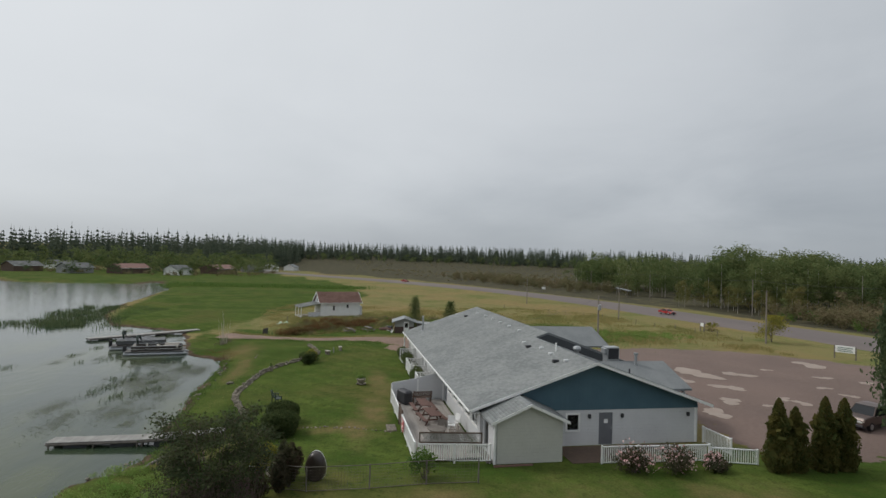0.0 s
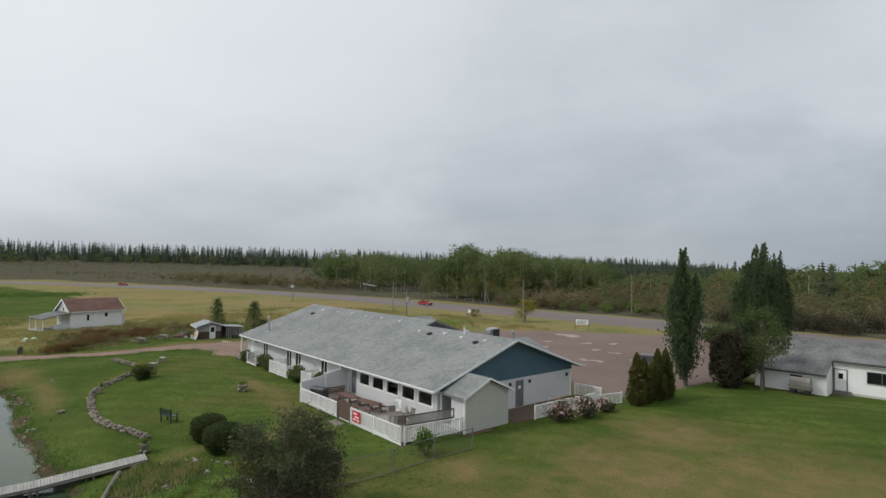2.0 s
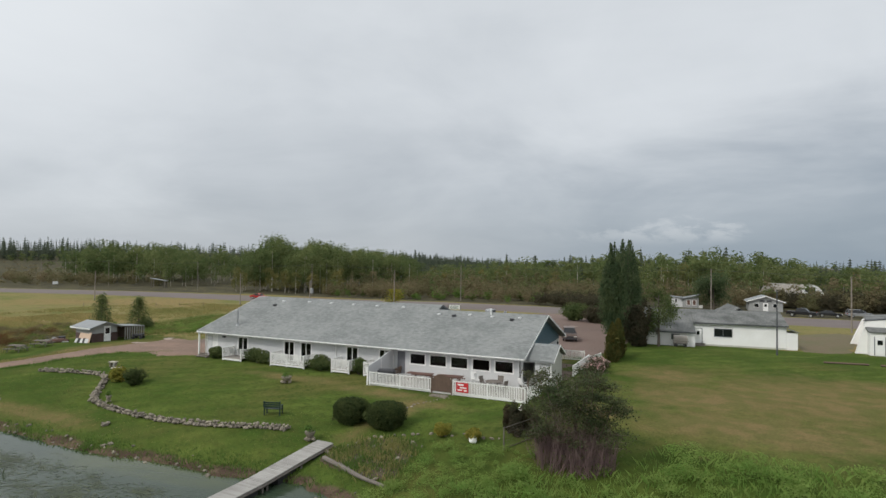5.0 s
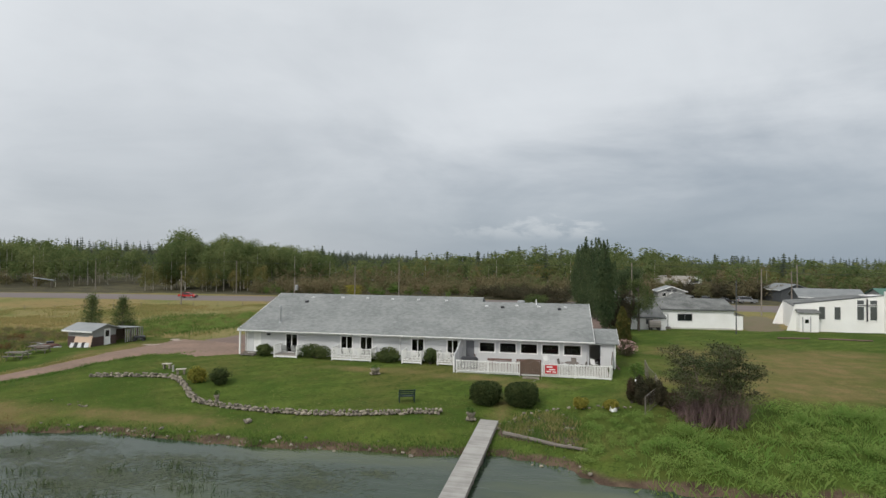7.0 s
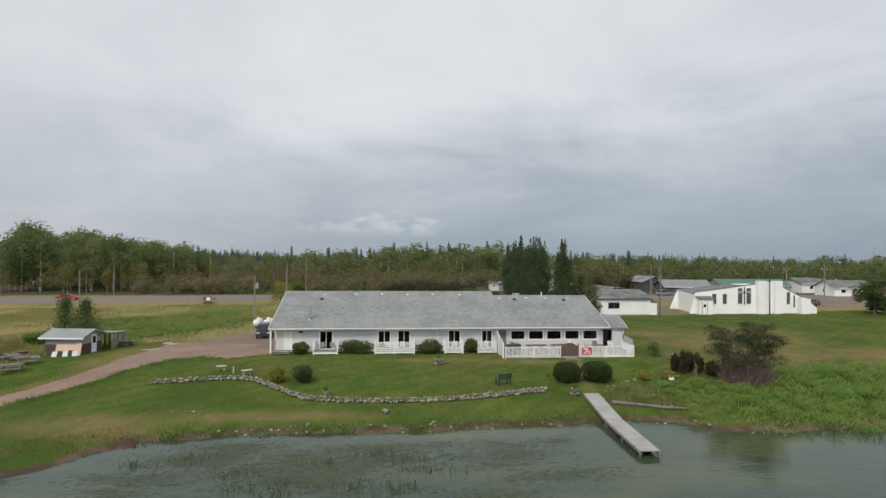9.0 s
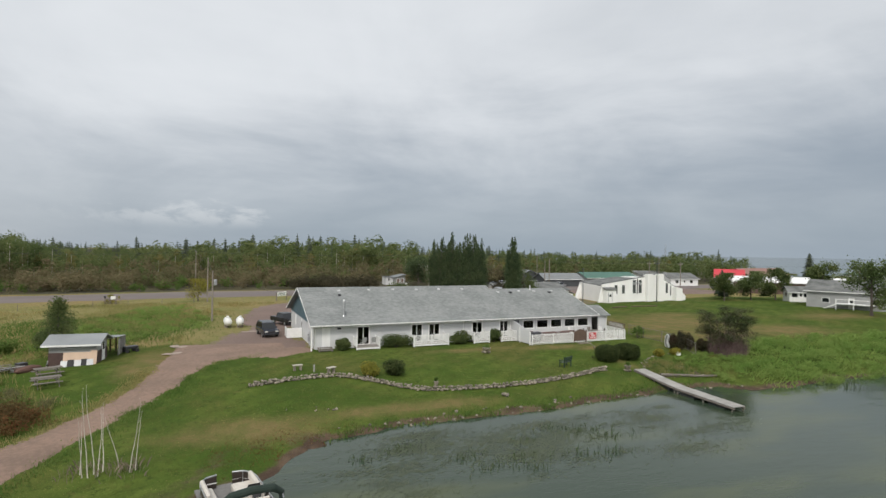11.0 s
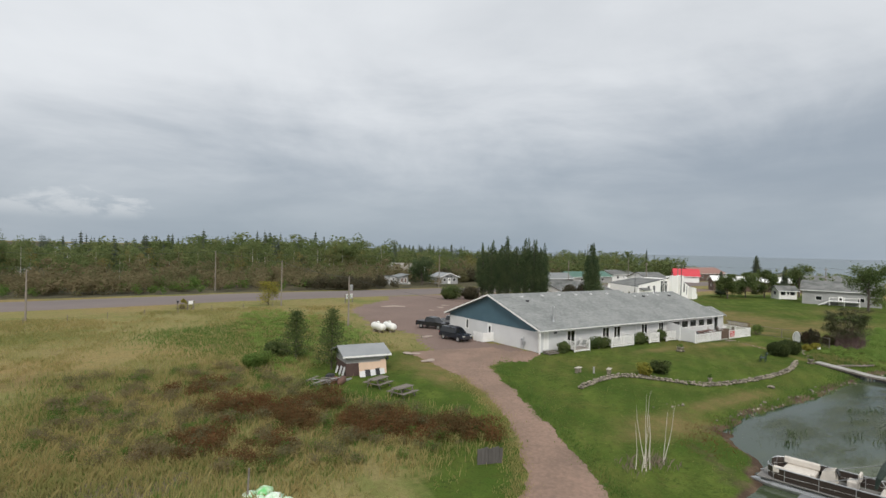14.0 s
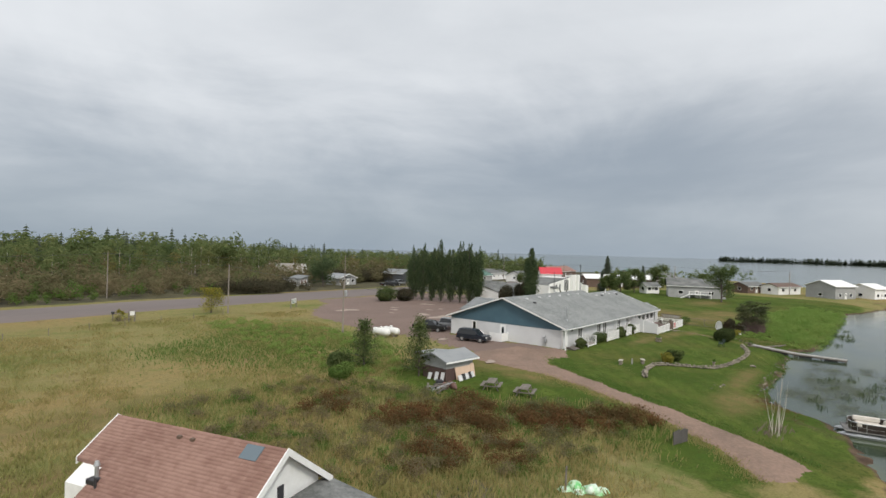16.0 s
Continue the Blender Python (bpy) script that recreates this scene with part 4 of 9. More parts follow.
# the annex at the east end
AX = 37.55
part("annex_wall", wall_mesh(AX - XE - 0.04, 2.3, 0.15, [(0.2, 1.2, 0.22, 2.12)]), M["siding"], lodge).matrix_basis = pose(XE + 0.04, 1.0, 0)
part("annex_wall", prism([(AX, 1.0, 0), (AX, 5.1, 0), (AX, 5.1, 2.32), (AX, 3.05, 3.22), (AX, 1.0, 2.32)], (-0.15, 0, 0)), M["siding_green"], lodge, "pale green siding")
part("annex_wall", box(XE + 0.04, AX - 0.16, 4.95, 5.1, 0, 2.32), M["siding_green"], lodge)
part("annex_floor", box(XE + 0.04, AX - 0.16, 0.62, 4.94, 0.02, 0.15), M["old_wood"], lodge)
for ye in (0.68, 5.42):
    fall = abs(ye - 3.05) * 0.44
    part("annex_roof", prism([(34.4, 3.05, 3.42), (34.4, ye, 3.42 - fall), (34.4, ye, 3.30 - fall), (34.4, 3.05, 3.30)], (3.45, 0, 0)), M["shingle"], lodge)
    shingle_cover(lodge, (34.4, ye, 3.42 - fall), (3.45, 0, 0), (0, 3.05 - ye, fall), int(ye) + 5, course=0.2)
    part("bargeboard", prism([(37.855, 3.05, 3.43), (37.855, ye, 3.43 - fall), (37.855, ye, 3.27 - fall), (37.855, 3.05, 3.27)], (0.025, 0, 0)), M["white"], lodge)
part("corner_board", box(AX - 0.1, AX + 0.03, 0.97, 1.1, 0, 2.32), M["white"], lodge)
part("sill_log", tube((AX + 0.35, 0.9, 0.0), (AX + 0.3, 3.2, 0.0), 0.09, 0.08), M["red_wood"], lodge)


# -- picket fences, decks and the stoop --
picket_mesh = bpy.data.meshes.new("picket")
bm = bmesh.new()
add_box(bm, -0.03, 0.03, -0.012, 0.012, 0.06, 0.93)
bm.to_mesh(picket_mesh)
bm.free()
picket_mesh.materials.append(M["white"])


def railing(name, label, a, b, z, height=1.0, spacing=0.13, group="white railings", mat="white", posts=2.4):
    """A run of railing between two points of the plan, with posts, two rails and its pickets."""
    dx, dy = b[0] - a[0], b[1] - a[1]
    run = math.hypot(dx, dy)
    ob = thing(name, label, "railing", (a[0], a[1], z), math.degrees(math.atan2(dy, dx)), group)
    part("top_rail", box(0, run, -0.045, 0.045, height - 0.06, height), M[mat], ob)
    part("bottom_rail", box(0, run, -0.03, 0.03, 0.05, 0.11), M[mat], ob)
    n = max(1, round(run / posts))
    for k in range(n + 1):
        part("post", box(run * k / n - 0.05, run * k / n + 0.05, -0.055, 0.055, -0.25, height + 0.05, 0.012), M[mat], ob)
    for k in range(1, int(run / spacing)):
        p = new("picket", picket_mesh)
        p.parent = ob
        p.matrix_basis = Matrix.Translation((k * spacing, 0, 0)) @ Matrix.Diagonal((1, 1, height / 1.0, 1))
    return ob


def deck(name, label, x0, x1, y0, y1, z, mat="deck"):
    ob = thing(name, label, "deck", (0, 0, 0))
    n = int((y1 - y0) / 0.16)
    data = bpy.data.meshes.new("deck_board")
    b = box(x0, x1, 0, 0.152, z - 0.04, z)
    b.to_mesh(data)
    b.free()
    data.materials.append(M[mat])
    for k in range(n):
        p = new("deck_board", data)
        p.parent = ob
        p.matrix_basis = Matrix.Translation((0, y0 + k * 0.16, 0.0015 * math.sin(k * 5.1)))
    for x, y in ((x0 + 0.08, y0 + 0.1), (x1 - 0.08, y0 + 0.1)):
        part("deck_post", box(x - 0.07, x + 0.07, y - 0.07, y + 0.07, -0.4, z - 0.042), M["old_wood"], ob)
    part("skirt", box(x0, x1, y0 + 0.002, y0 + 0.04, z - 0.2, z - 0.042), M["white"], ob)
    return ob


deck("terrace", "large weathered plank terrace before the dining room windows", 23.55, 36.75, -3.45, 0.56, 0.16)
railing("terrace_fence", "white picket railing round the plank terrace", (23.6, -3.55), (29.15, -3.5), 0.06, 1.0)
railing("terrace_fence", "white picket railing with a red and white sign", (30.95, -3.5), (36.65, -3.4), 0.06, 1.0)
railing("terrace_fence", "white picket railing with weathered lattice panel", (36.8, -3.2), (37.3, 0.85), 0.06, 1.0)
lat = thing("lattice_screen", "brown-framed lattice screen above the terrace railing", "lattice", (36.8, -3.2, 1.1), math.degrees(math.atan2(4.05, 0.5)))
part("lattice_frame", frame_bm(3.6, 0.62, 0.07, 0.05, -0.025), M["brown_wood"], lat)
bm = bmesh.new()
for k in range(-5, 36):
    for s in (1, -1):
        x0 = k * 0.1
        p0, p1 = (x0, 0.06), (x0 + 0.5, 0.56)
        if s < 0:
            p0, p1 = (x0 + 0.5, 0.06), (x0, 0.56)
        pts = [Vector((p0[0], 0.004 * s, p0[1])), Vector((p1[0], 0.004 * s, p1[1]))]
        if min(p0[0], p1[0]) > 0.06 and max(p0[0], p1[0]) < 3.54:
            add_tube(bm, pts[0], pts[1], 0.019, sides=4)
part("lattice", bm, M["dock"], lat)
# the arched gate
gate = thing("arched_gate", "dark brown board gate with an arched top", "gate", (29.2, -3.5, 0.05))
for k in range(12):
    x = 0.02 + k * 0.142
    h = 1.02 + 0.36 * math.sin(math.pi * (x + 0.07) / 1.72)
    part("gate_board", prism([(x, -0.02, 0.05), (x + 0.136, -0.02, 0.05), (x + 0.136, -0.02, h), (x, -0.02, h)], (0, 0.03, 0)), M["brown_wood"], gate)
part("gate_rail", box(0.02, 1.7, 0.012, 0.05, 0.3, 0.4), M["brown_wood"], gate)
part("gate_rail", box(0.02, 1.7, 0.012, 0.05, 0.85, 0.95), M["brown_wood"], gate)
for x in (0.0, 1.72):
    part("gate_post", box(x - 0.05, x + 0.05, -0.06, 0.06, -0.2, 1.3), M["brown_wood"], gate)
sign = thing("banner", "red and white printed banner hung on the railing", "banner", (31.3, -3.56, 0.25))
part("cloth", box(0, 1.0, -0.02, 0.0, 0, 0.72), M["red"], sign)
for k, (x0, x1, z0, z1) in enumerate(((0.12, 0.62, 0.5, 0.62), (0.3, 0.85, 0.3, 0.4), (0.1, 0.5, 0.12, 0.22), (0.62, 0.9, 0.1, 0.2))):
    part("printed_bar", box(x0, x1, -0.026, -0.0205, z0, z1), M["white"], sign)
# privacy wing wall at the west end of the terrace
wing = thing("privacy_screen", "white boarded privacy screen between terrace and rooms", "screen", (23.35, 0, 0))
part("panel", prism([(-0.04, 0.78, 0.05), (-0.04, -3.5, 0.05), (-0.04, -3.5, 1.5), (-0.04, -1.9, 1.75), (-0.04, -0.6, 2.1), (-0.04, 0.78, 2.3)], (0.08, 0, 0)), M["siding"], wing)
for y in (-3.5, -1.4, 0.7):
    part("post", box(-0.06, 0.06, y - 0.06, y + 0.06, -0.1, 1.4 if y < -3 else 1.75), M["white"], wing)
# balconies of the rooms
for x0, x1, open_front in ((4.55, 7.0, True), (10.7, 14.75, False), (17.8, 19.75, False), (21.25, 23.2, False)):
    deck("room_deck", "small plank deck at a sliding door", x0, x1, -0.85, 0.76, 0.26)
    railing("deck_railing", "white picket railing at a small deck", (x0 + 0.03, 0.7), (x0 + 0.03, -0.8), 0.24, 0.95, group="room deck railings")
    railing("deck_railing", "white picket railing at a small deck", (x1 - 0.03, -0.8), (x1 - 0.03, 0.7), 0.24, 0.95, group="room deck railings")
    if not open_front:
        railing("deck_railing", "white picket railing at a small deck", (x0 + 0.06, -0.84), (x1 - 0.06, -0.84), 0.24, 0.95, group="room deck railings")
steps_ob = thing("wooden_steps", "weathered plank steps at the corner door", "steps", (0.75, -0.75, 0))
for k in range(3):
    part("tread", box(0, 1.5, 0.3 * k, 0.3 * k + 0.32, 0.08 + 0.09 * k, 0.13 + 0.09 * k), M["old_wood"], steps_ob)
for x in (0.1, 1.35):
    part("stringer", prism([(x, 0, -0.1), (x, 1.1, -0.1), (x, 1.1, 0.3), (x, 0.6, 0.255), (x, 0, 0.075)], (0.05, 0, 0)), M["old_wood"], steps_ob)
stoop = thing("stoop", "small white-boarded stoop before the side door", "stoop", (-1.15, 8.5, 0))
part("platform", box(0, 1.7, 0, 1.9, 0.1, 0.28), M["white"], stoop)
for a in ((0, 0.05, 0, 1.9), (0.05, 1.65, 0, 0.05)):
    part("panel", box(a[0], a[1], a[2], a[3], 0.28, 1.2), M["white"], stoop)
for x, y in ((0.06, 0.1), (0.06, 1.8), (1.5, 0.1), (1.5, 1.8)):
    part("leg", box(x, x + 0.1, y - 0.05, y + 0.05, -0.1, 0.098), M["old_wood"], stoop)
meter = thing("gas_meter", "grey gas meter and pipe on the siding", "meter", (0.42, 3.0, 0))
part("pipe", tube((0, 0, -0.05), (0, 0, 1.5), 0.045), M["steel"], meter)
part("meter_body", box(-0.14, 0.1, -0.2, 0.2, 0.55, 1.0, 0.04), M["steel"], meter)
part("regulator", tube((-0.02, 0.2, 1.15), (-0.02, 0.42, 1.15), 0.1), M["steel"], meter)
# the ramp and its railing at the east door
deck("ramp_deck", "grey plank landing and ramp at the gable door", 35.2, 37.9, 5.6, 13.5, 0.02, "brown_wood")
railing("ramp_railing", "white picket railing along the ramp", (38.1, 7.3), (38.4, 14.0), 0.0, 1.0)
railing("ramp_railing", "white picket railing along the ramp", (38.45, 14.1), (39.2, 16.6), -0.05, 0.9)
railing("ramp_railing", "white picket railing along the ramp", (35.1, 16.0), (37.6, 16.1), 0.0, 1.0)


# -- plain houses --
def house(name, label, at, turn, L, W, h, rise, wall, roof, over=0.5, openings=(), base_drop=0.4, category="house", group=""):
    """A gabled house, ridge along local X, centred on its base. openings: (side, along, z0, width, height, kind)."""
    ob = thing(name, label, category, at, turn, group)
    hx, hy = L / 2, W / 2
    part("wall", prism([(-hx, -hy, -base_drop), (-hx, hy, -base_drop), (-hx, hy, h), (-hx, 0, h + rise), (-hx, -hy, h)], (L, 0, 0)), M[wall], ob)
    s = rise / hy
    for side in ((-1, 1) if roof else ()):
        ye, ze = side * (hy + over), h - over * s
        part("roof", prism([(-hx - over, 0, h + rise + 0.14), (-hx - over, ye, ze + 0.14), (-hx - over, ye, ze), (-hx - over, 0, h + rise)], (L + 2 * over, 0, 0)), M[roof], ob)
        part("fascia", box(-hx - over, hx + over, min(ye, ye + side * 0.03), max(ye, ye + side * 0.03), ze - 0.03, ze + 0.12), M["white"], ob)
    for side, along, z0, w, hh, kind in openings:
        turn_to, px, py = {"S": (0, along - w / 2, -hy), "N": (180, along + w / 2, hy), "E": (90, hx, along - w / 2), "W": (-90, -hx, along + w / 2)}[side]
        if kind == "door":
            d = put(part("door", box(0, w, -0.05, 0.02, 0, hh, 0.01), M["white"], ob), (px, py, z0), turn_to)
            part("pane", box(w * 0.25, w * 0.75, -0.062, -0.052, hh * 0.55, hh * 0.88), M["glass"], d)
        else:
            f = put(part("window", frame_bm(w, hh, 0.07, 0.06, -0.06), M["white"], ob), (px, py, z0), turn_to)
            part("pane", box(0.07, w - 0.07, -0.03, -0.005, 0.07, hh - 0.07), M["glass"], f)
    return ob


# the white bungalow beside the lawn
bungalow = thing("bungalow", "low white bungalow with worn grey shingle roof", "house", (48.15, 37.45, -0.42), 5)


def pitched(x0, x1, front, eave, ridge_y, ridge_z, back, over=0.35):
    """The two slopes of a roof whose ridge runs along local X, front and back at their own pitch."""
    for y, z in ((front, eave), (back, 2.95)):
        side = 1 if y > ridge_y else -1
        fall = (ridge_z - z) / abs(ridge_y - y)
        ye, ze = y + side * over, z - over * fall
        part("roof", prism([(x0, ridge_y, ridge_z + 0.14), (x0, ye, ze + 0.14), (x0, ye, ze), (x0, ridge_y, ridge_z)], (x1 - x0, 0, 0)), M["shingle_worn"], bungalow)
        part("fascia", box(x0, x1, min(ye, ye + side * 0.03), max(ye, ye + side * 0.03), ze - 0.04, ze + 0.11), M["dark_wall"] if side < 0 else M["white"], bungalow)


part("wall", prism([(0, 0, -0.3), (0, 8.6, -0.3), (0, 8.6, 2.95), (0, 4.3, 4.3), (0, 0, 3.02)], (10.75, 0, 0)), M["siding_bright"], bungalow)
part("annex_wall", prism([(-5.75, -2.7, -0.3), (-5.75, 8.6, -0.3), (-5.75, 8.6, 2.95), (-5.75, 4.3, 4.3), (-5.75, -2.7, 2.0)], (5.74, 0, 0)), M["siding_bright"], bungalow)
pitched(0.02, 10.95, 0, 3.02, 4.3, 4.3, 8.6)
pitched(-5.95, 0.016, -2.7, 2.0, 4.3, 4.3, 8.6)
part("back_wing", prism([(4.0, 8.62, -0.3), (8.4, 8.62, -0.3), (8.4, 8.62, 3.0), (6.2, 8.62, 4.5), (4.0, 8.62, 3.0)], (0, 5, 0)), M["siding_bright"], bungalow)
for side in (-1, 1):
    part("roof", prism([(6.2, 4.32, 4.82), (6.2 + side * 2.6, 6.9, 2.9), (6.2 + side * 2.6, 6.9, 2.78), (6.2, 4.32, 4.70)], (0, 9.6, 0)), M["shingle_worn"], bungalow)
part("lean_to", box(10.77, 12.0, 0.02, 2.6, -0.3, 2.15), M["siding_bright"], bungalow)
part("lean_to_roof", prism([(10.77, -0.15, 2.62), (12.15, -0.15, 2.18), (12.15, -0.15, 2.28), (10.77, -0.15, 2.72)], (0, 2.9, 0)), M["shingle_worn"], bungalow)
part("skirting", box(0.0, 10.75, -0.03, -0.003, -0.3, 0.22), M["siding_green"], bungalow, "pale greenish skirting board")
part("corner_board", box(-0.06, 0.03, -0.09, -0.004, -0.2, 2.75), M["dark_wall"], bungalow, "dark drainpipe and corner board")
w = put(part("window", frame_bm(2.15, 1.08, 0.06, 0.07, -0.07), M["door_grey"], bungalow), (2.5, 0, 1.25))
part("pane", box(0.06, 1.05, -0.03, -0.006, 0.06, 1.02), M["glass"], w)
part("pane", box(1.10, 2.09, -0.03, -0.006, 0.06, 1.02), M["glass"], w)
part("mullion", box(1.052, 1.098, -0.06, -0.006, 0.06, 1.02), M["door_grey"], w)
w = put(part("window", frame_bm(1.1, 0.85, 0.06, 0.07, -0.07), M["white"], bungalow), (-2.9, -2.7, 0.9))
part("pane", box(0.06, 1.04, -0.03, -0.006, 0.06, 0.79), M["church_glass"], w)
d = put(part("door", box(0, 0.86, -0.05, -0.004, 0, 1.92, 0.01), M["white"], bungalow), (0.16, 0, 0.3))
part("pane", box(0.26, 0.62, -0.062, -0.052, 1.1, 1.6), M["glass"], d)
part("door_handle", tube((0.76, -0.05, 0.95), (0.76, -0.11, 0.95), 0.03), M["steel"], d)
put(part("door_frame", frame_bm(1.06, 2.05, 0.08, 0.06, -0.06), M["door_grey"], bungalow), (0.06, 0, 0.25))
st = thing("door_steps", "small dark wooden steps at the bungalow door", "steps", (48.3, 36.55, -0.42), 5)
for k in range(3):
    part("tread", box(0, 1.35, 0.3 * k, 0.3 * k + 0.3, 0.1 * k + 0.04, 0.1 * k + 0.12), M["old_wood"], st)
for x in (0.05, 1.2):
    part("stringer", prism([(x, 0, -0.05), (x, 0.95, -0.05), (x, 0.95, 0.22), (x, 0, 0.03)], (0.08, 0, 0)), M["old_wood"], st)
cart = thing("covered_cart", "old pale covered cart on small wheels by the bungalow", "cart", (46.65, 33.7, z_at(46.65, 33.7)), 4)
part("body", prism([(-0.8, -0.45, 0.5), (-0.8, 0.45, 0.5), (-0.8, 0.45, 1.15), (-0.8, 0.36, 1.34), (-0.8, 0.15, 1.45), (-0.8, -0.15, 1.45), (-0.8, -0.36, 1.34), (-0.8, -0.45, 1.15)], (1.6, 0, 0)), M["deck"], cart)
part("chassis", box(-0.85, 0.85, -0.4, 0.4, 0.38, 0.495), M["old_wood"], cart)
for x in (-0.55, 0.55):
    for y in (-0.42, 0.36):
        part("wheel", tube((x, y, 0.22), (x, y + 0.09, 0.22), 0.22, 0.22, 14), M["black"], cart)
part("rail", tube((-0.95, -0.5, 0.75), (0.95, -0.5, 0.75), 0.03), M["old_wood"], cart)

# the church
church = thing("church", "white stucco church with sweeping roof and cross window", "church", (0, 0, 0))
CY = 37.4
part("wall", prism([(65.7, CY, -0.3), (79.4, CY, -0.3), (79.4, CY, 5.35), (66.8, CY, 3.75)], (0, 0.3, 0)), M["stucco"], church)
def slanted_hall(z0, lift):
    """The nave behind the front wall: its west side runs back at a slant, its top climbs to the east."""
    foot = [(66.9, CY + 0.31), (79.4, CY + 0.31), (79.4, CY + 11), (69.2, CY + 11)]
    bm = bmesh.new()
    lo = [bm.verts.new((x, y, z0 + (0.1076 * (x - 64.4) + 3.0 if lift else 0))) for x, y in foot]
    hi = [bm.verts.new((x, y, 3.0 + 0.1076 * (x - 64.4) + lift)) for x, y in foot]
    bm.faces.new(lo[::-1])
    bm.faces.new(hi)
    for k in range(4):
        bm.faces.new((lo[k], lo[(k + 1) % 4], hi[(k + 1) % 4], hi[k]))
    return bm


part("wall", slanted_hall(-0.3, 0.0), M["stucco"], church)
part("wall", prism([(82.6, CY + 0.2, -0.3), (87.6, CY + 0.2, -0.3), (87.6, CY + 0.2, 2.7), (82.6, CY + 0.2, 5.15)], (0, 0.3, 0)), M["stucco"], church)
part("wall", prism([(82.6, CY + 0.5, -0.3), (87.6, CY + 0.5, -0.3), (87.6, CY + 0.5, 2.3), (82.6, CY + 0.5, 4.5)], (0, 8, 0)), M["stucco"], church)
part("roof", slanted_hall(0.01, 0.13), M["shingle_worn"], church)
part("coping", prism([(66.6, CY - 0.06, 3.76), (79.4, CY - 0.06, 5.37), (79.4, CY - 0.06, 5.47), (66.6, CY - 0.06, 3.86)], (0, 0.42, 0)), M["dark_wall"], church)
part("coping", prism([(82.6, CY + 0.14, 5.16), (87.9, CY + 0.14, 2.55), (87.9, CY + 0.14, 2.65), (82.6, CY + 0.14, 5.26)], (0, 0.42, 0)), M["dark_wall"], church)
part("roof", prism([(82.6, CY + 0.51, 4.52), (87.9, CY + 0.51, 2.15), (87.9, CY + 0.51, 2.27), (82.6, CY + 0.51, 4.64)], (0, 8, 0)), M["shingle_worn"], church)
part("tower_wall", box(78.2, 79.7, CY - 0.9, CY - 0.01, -0.3, 5.85), M["stucco"], church)
part("tower_wall", box(81.4, 82.8, CY - 0.9, CY + 0.19, -0.3, 5.85), M["stucco"], church)
part("tower_wall", box(79.7, 81.4, CY - 0.25, CY + 2, -0.3, 5.6), M["stucco"], church, "recessed cream tower wall")
part("tower_wall", box(79.4, 82.6, CY + 2, CY + 9, -0.3, 4.9), M["stucco"], church)
part("buttress", prism([(87.6, CY, -0.3), (90.2, CY, -0.3), (90.2, CY, 0.9), (87.6, CY, 2.9)], (0, 0.5, 0)), M["stucco"], church)
part("buttress", prism([(69.0, CY + 10.2, -0.3), (67.6, CY + 10.2, -0.3), (67.9, CY + 10.2, 0.5), (69.0, CY + 10.2, 3.2)], (0, 0.6, 0)), M["stucco"], church)
part("vestibule", box(66.9, 69.4, CY - 1.2, CY - 0.01, -0.3, 2.55), M["stucco"], church)
part("vestibule_roof", prism([(66.7, CY - 1.4, 2.56), (66.7, CY - 0.02, 2.95), (66.7, CY - 0.02, 3.08), (66.7, CY - 1.4, 2.68)], (2.9, 0, 0)), M["shingle_worn"], church)
cd = part("door", box(67.35, 68.25, CY - 1.26, CY - 1.205, -0.05, 2.0), M["white"], church)
part("pane", box(67.55, 68.05, CY - 1.275, CY - 1.262, 1.15, 1.7), M["glass"], cd)
for x in (67.25, 68.27):
    part("door_frame", box(x, x + 0.08, CY - 1.25, CY - 1.205, -0.05, 2.1), M["door_grey"], church)
part("vestibule", prism([(86.4, CY - 1.0, -0.3), (88.2, CY - 1.0, -0.3), (88.2, CY - 1.0, 2.6), (86.4, CY - 1.0, 2.9)], (0, 1.19, 0)), M["stucco"], church)
for x0 in (69.8, 71.8):
    f = part("window", frame_bm(0.95, 1.95, 0.08, 0.08, -0.08), M["white"], church)
    put(f, (x0, CY, 1.6))
    part("pane", box(0.08, 0.87, -0.04, -0.005, 0.08, 1.87), M["church_glass"], f)
for x0, z0, hh in ((74.7, 1.6, 2.1), (76.35, 1.6, 2.1), (74.7, 3.85, 0.75), (76.35, 3.85, 0.75)):
    f = part("window", frame_bm(1.05, hh, 0.09, 0.08, -0.08), M["white"], church)
    put(f, (x0, CY, z0))
    part("pane", box(0.09, 0.96, -0.04, -0.005, 0.09, hh - 0.09), M["church_glass"], f)
part("cross", box(75.97, 76.13, CY - 0.14, CY - 0.03, 1.5, 4.75), M["dark_metal"], church)
part("cross", box(74.8, 77.3, CY - 0.135, CY - 0.035, 3.72, 3.84), M["dark_metal"], church)
for x0 in (84.3, 85.6):
    f = part("window", frame_bm(0.5 + 0.3 * (x0 < 85), 2.4, 0.08, 0.08, -0.08), M["white"], church)
    put(f, (x0, CY + 0.2, 0.9 + 0.6 * (x0 < 85)))
    part("pane", box(0.08, 0.42 + 0.3 * (x0 < 85), -0.04, -0.005, 0.08, 2.32), M["church_glass"], f)

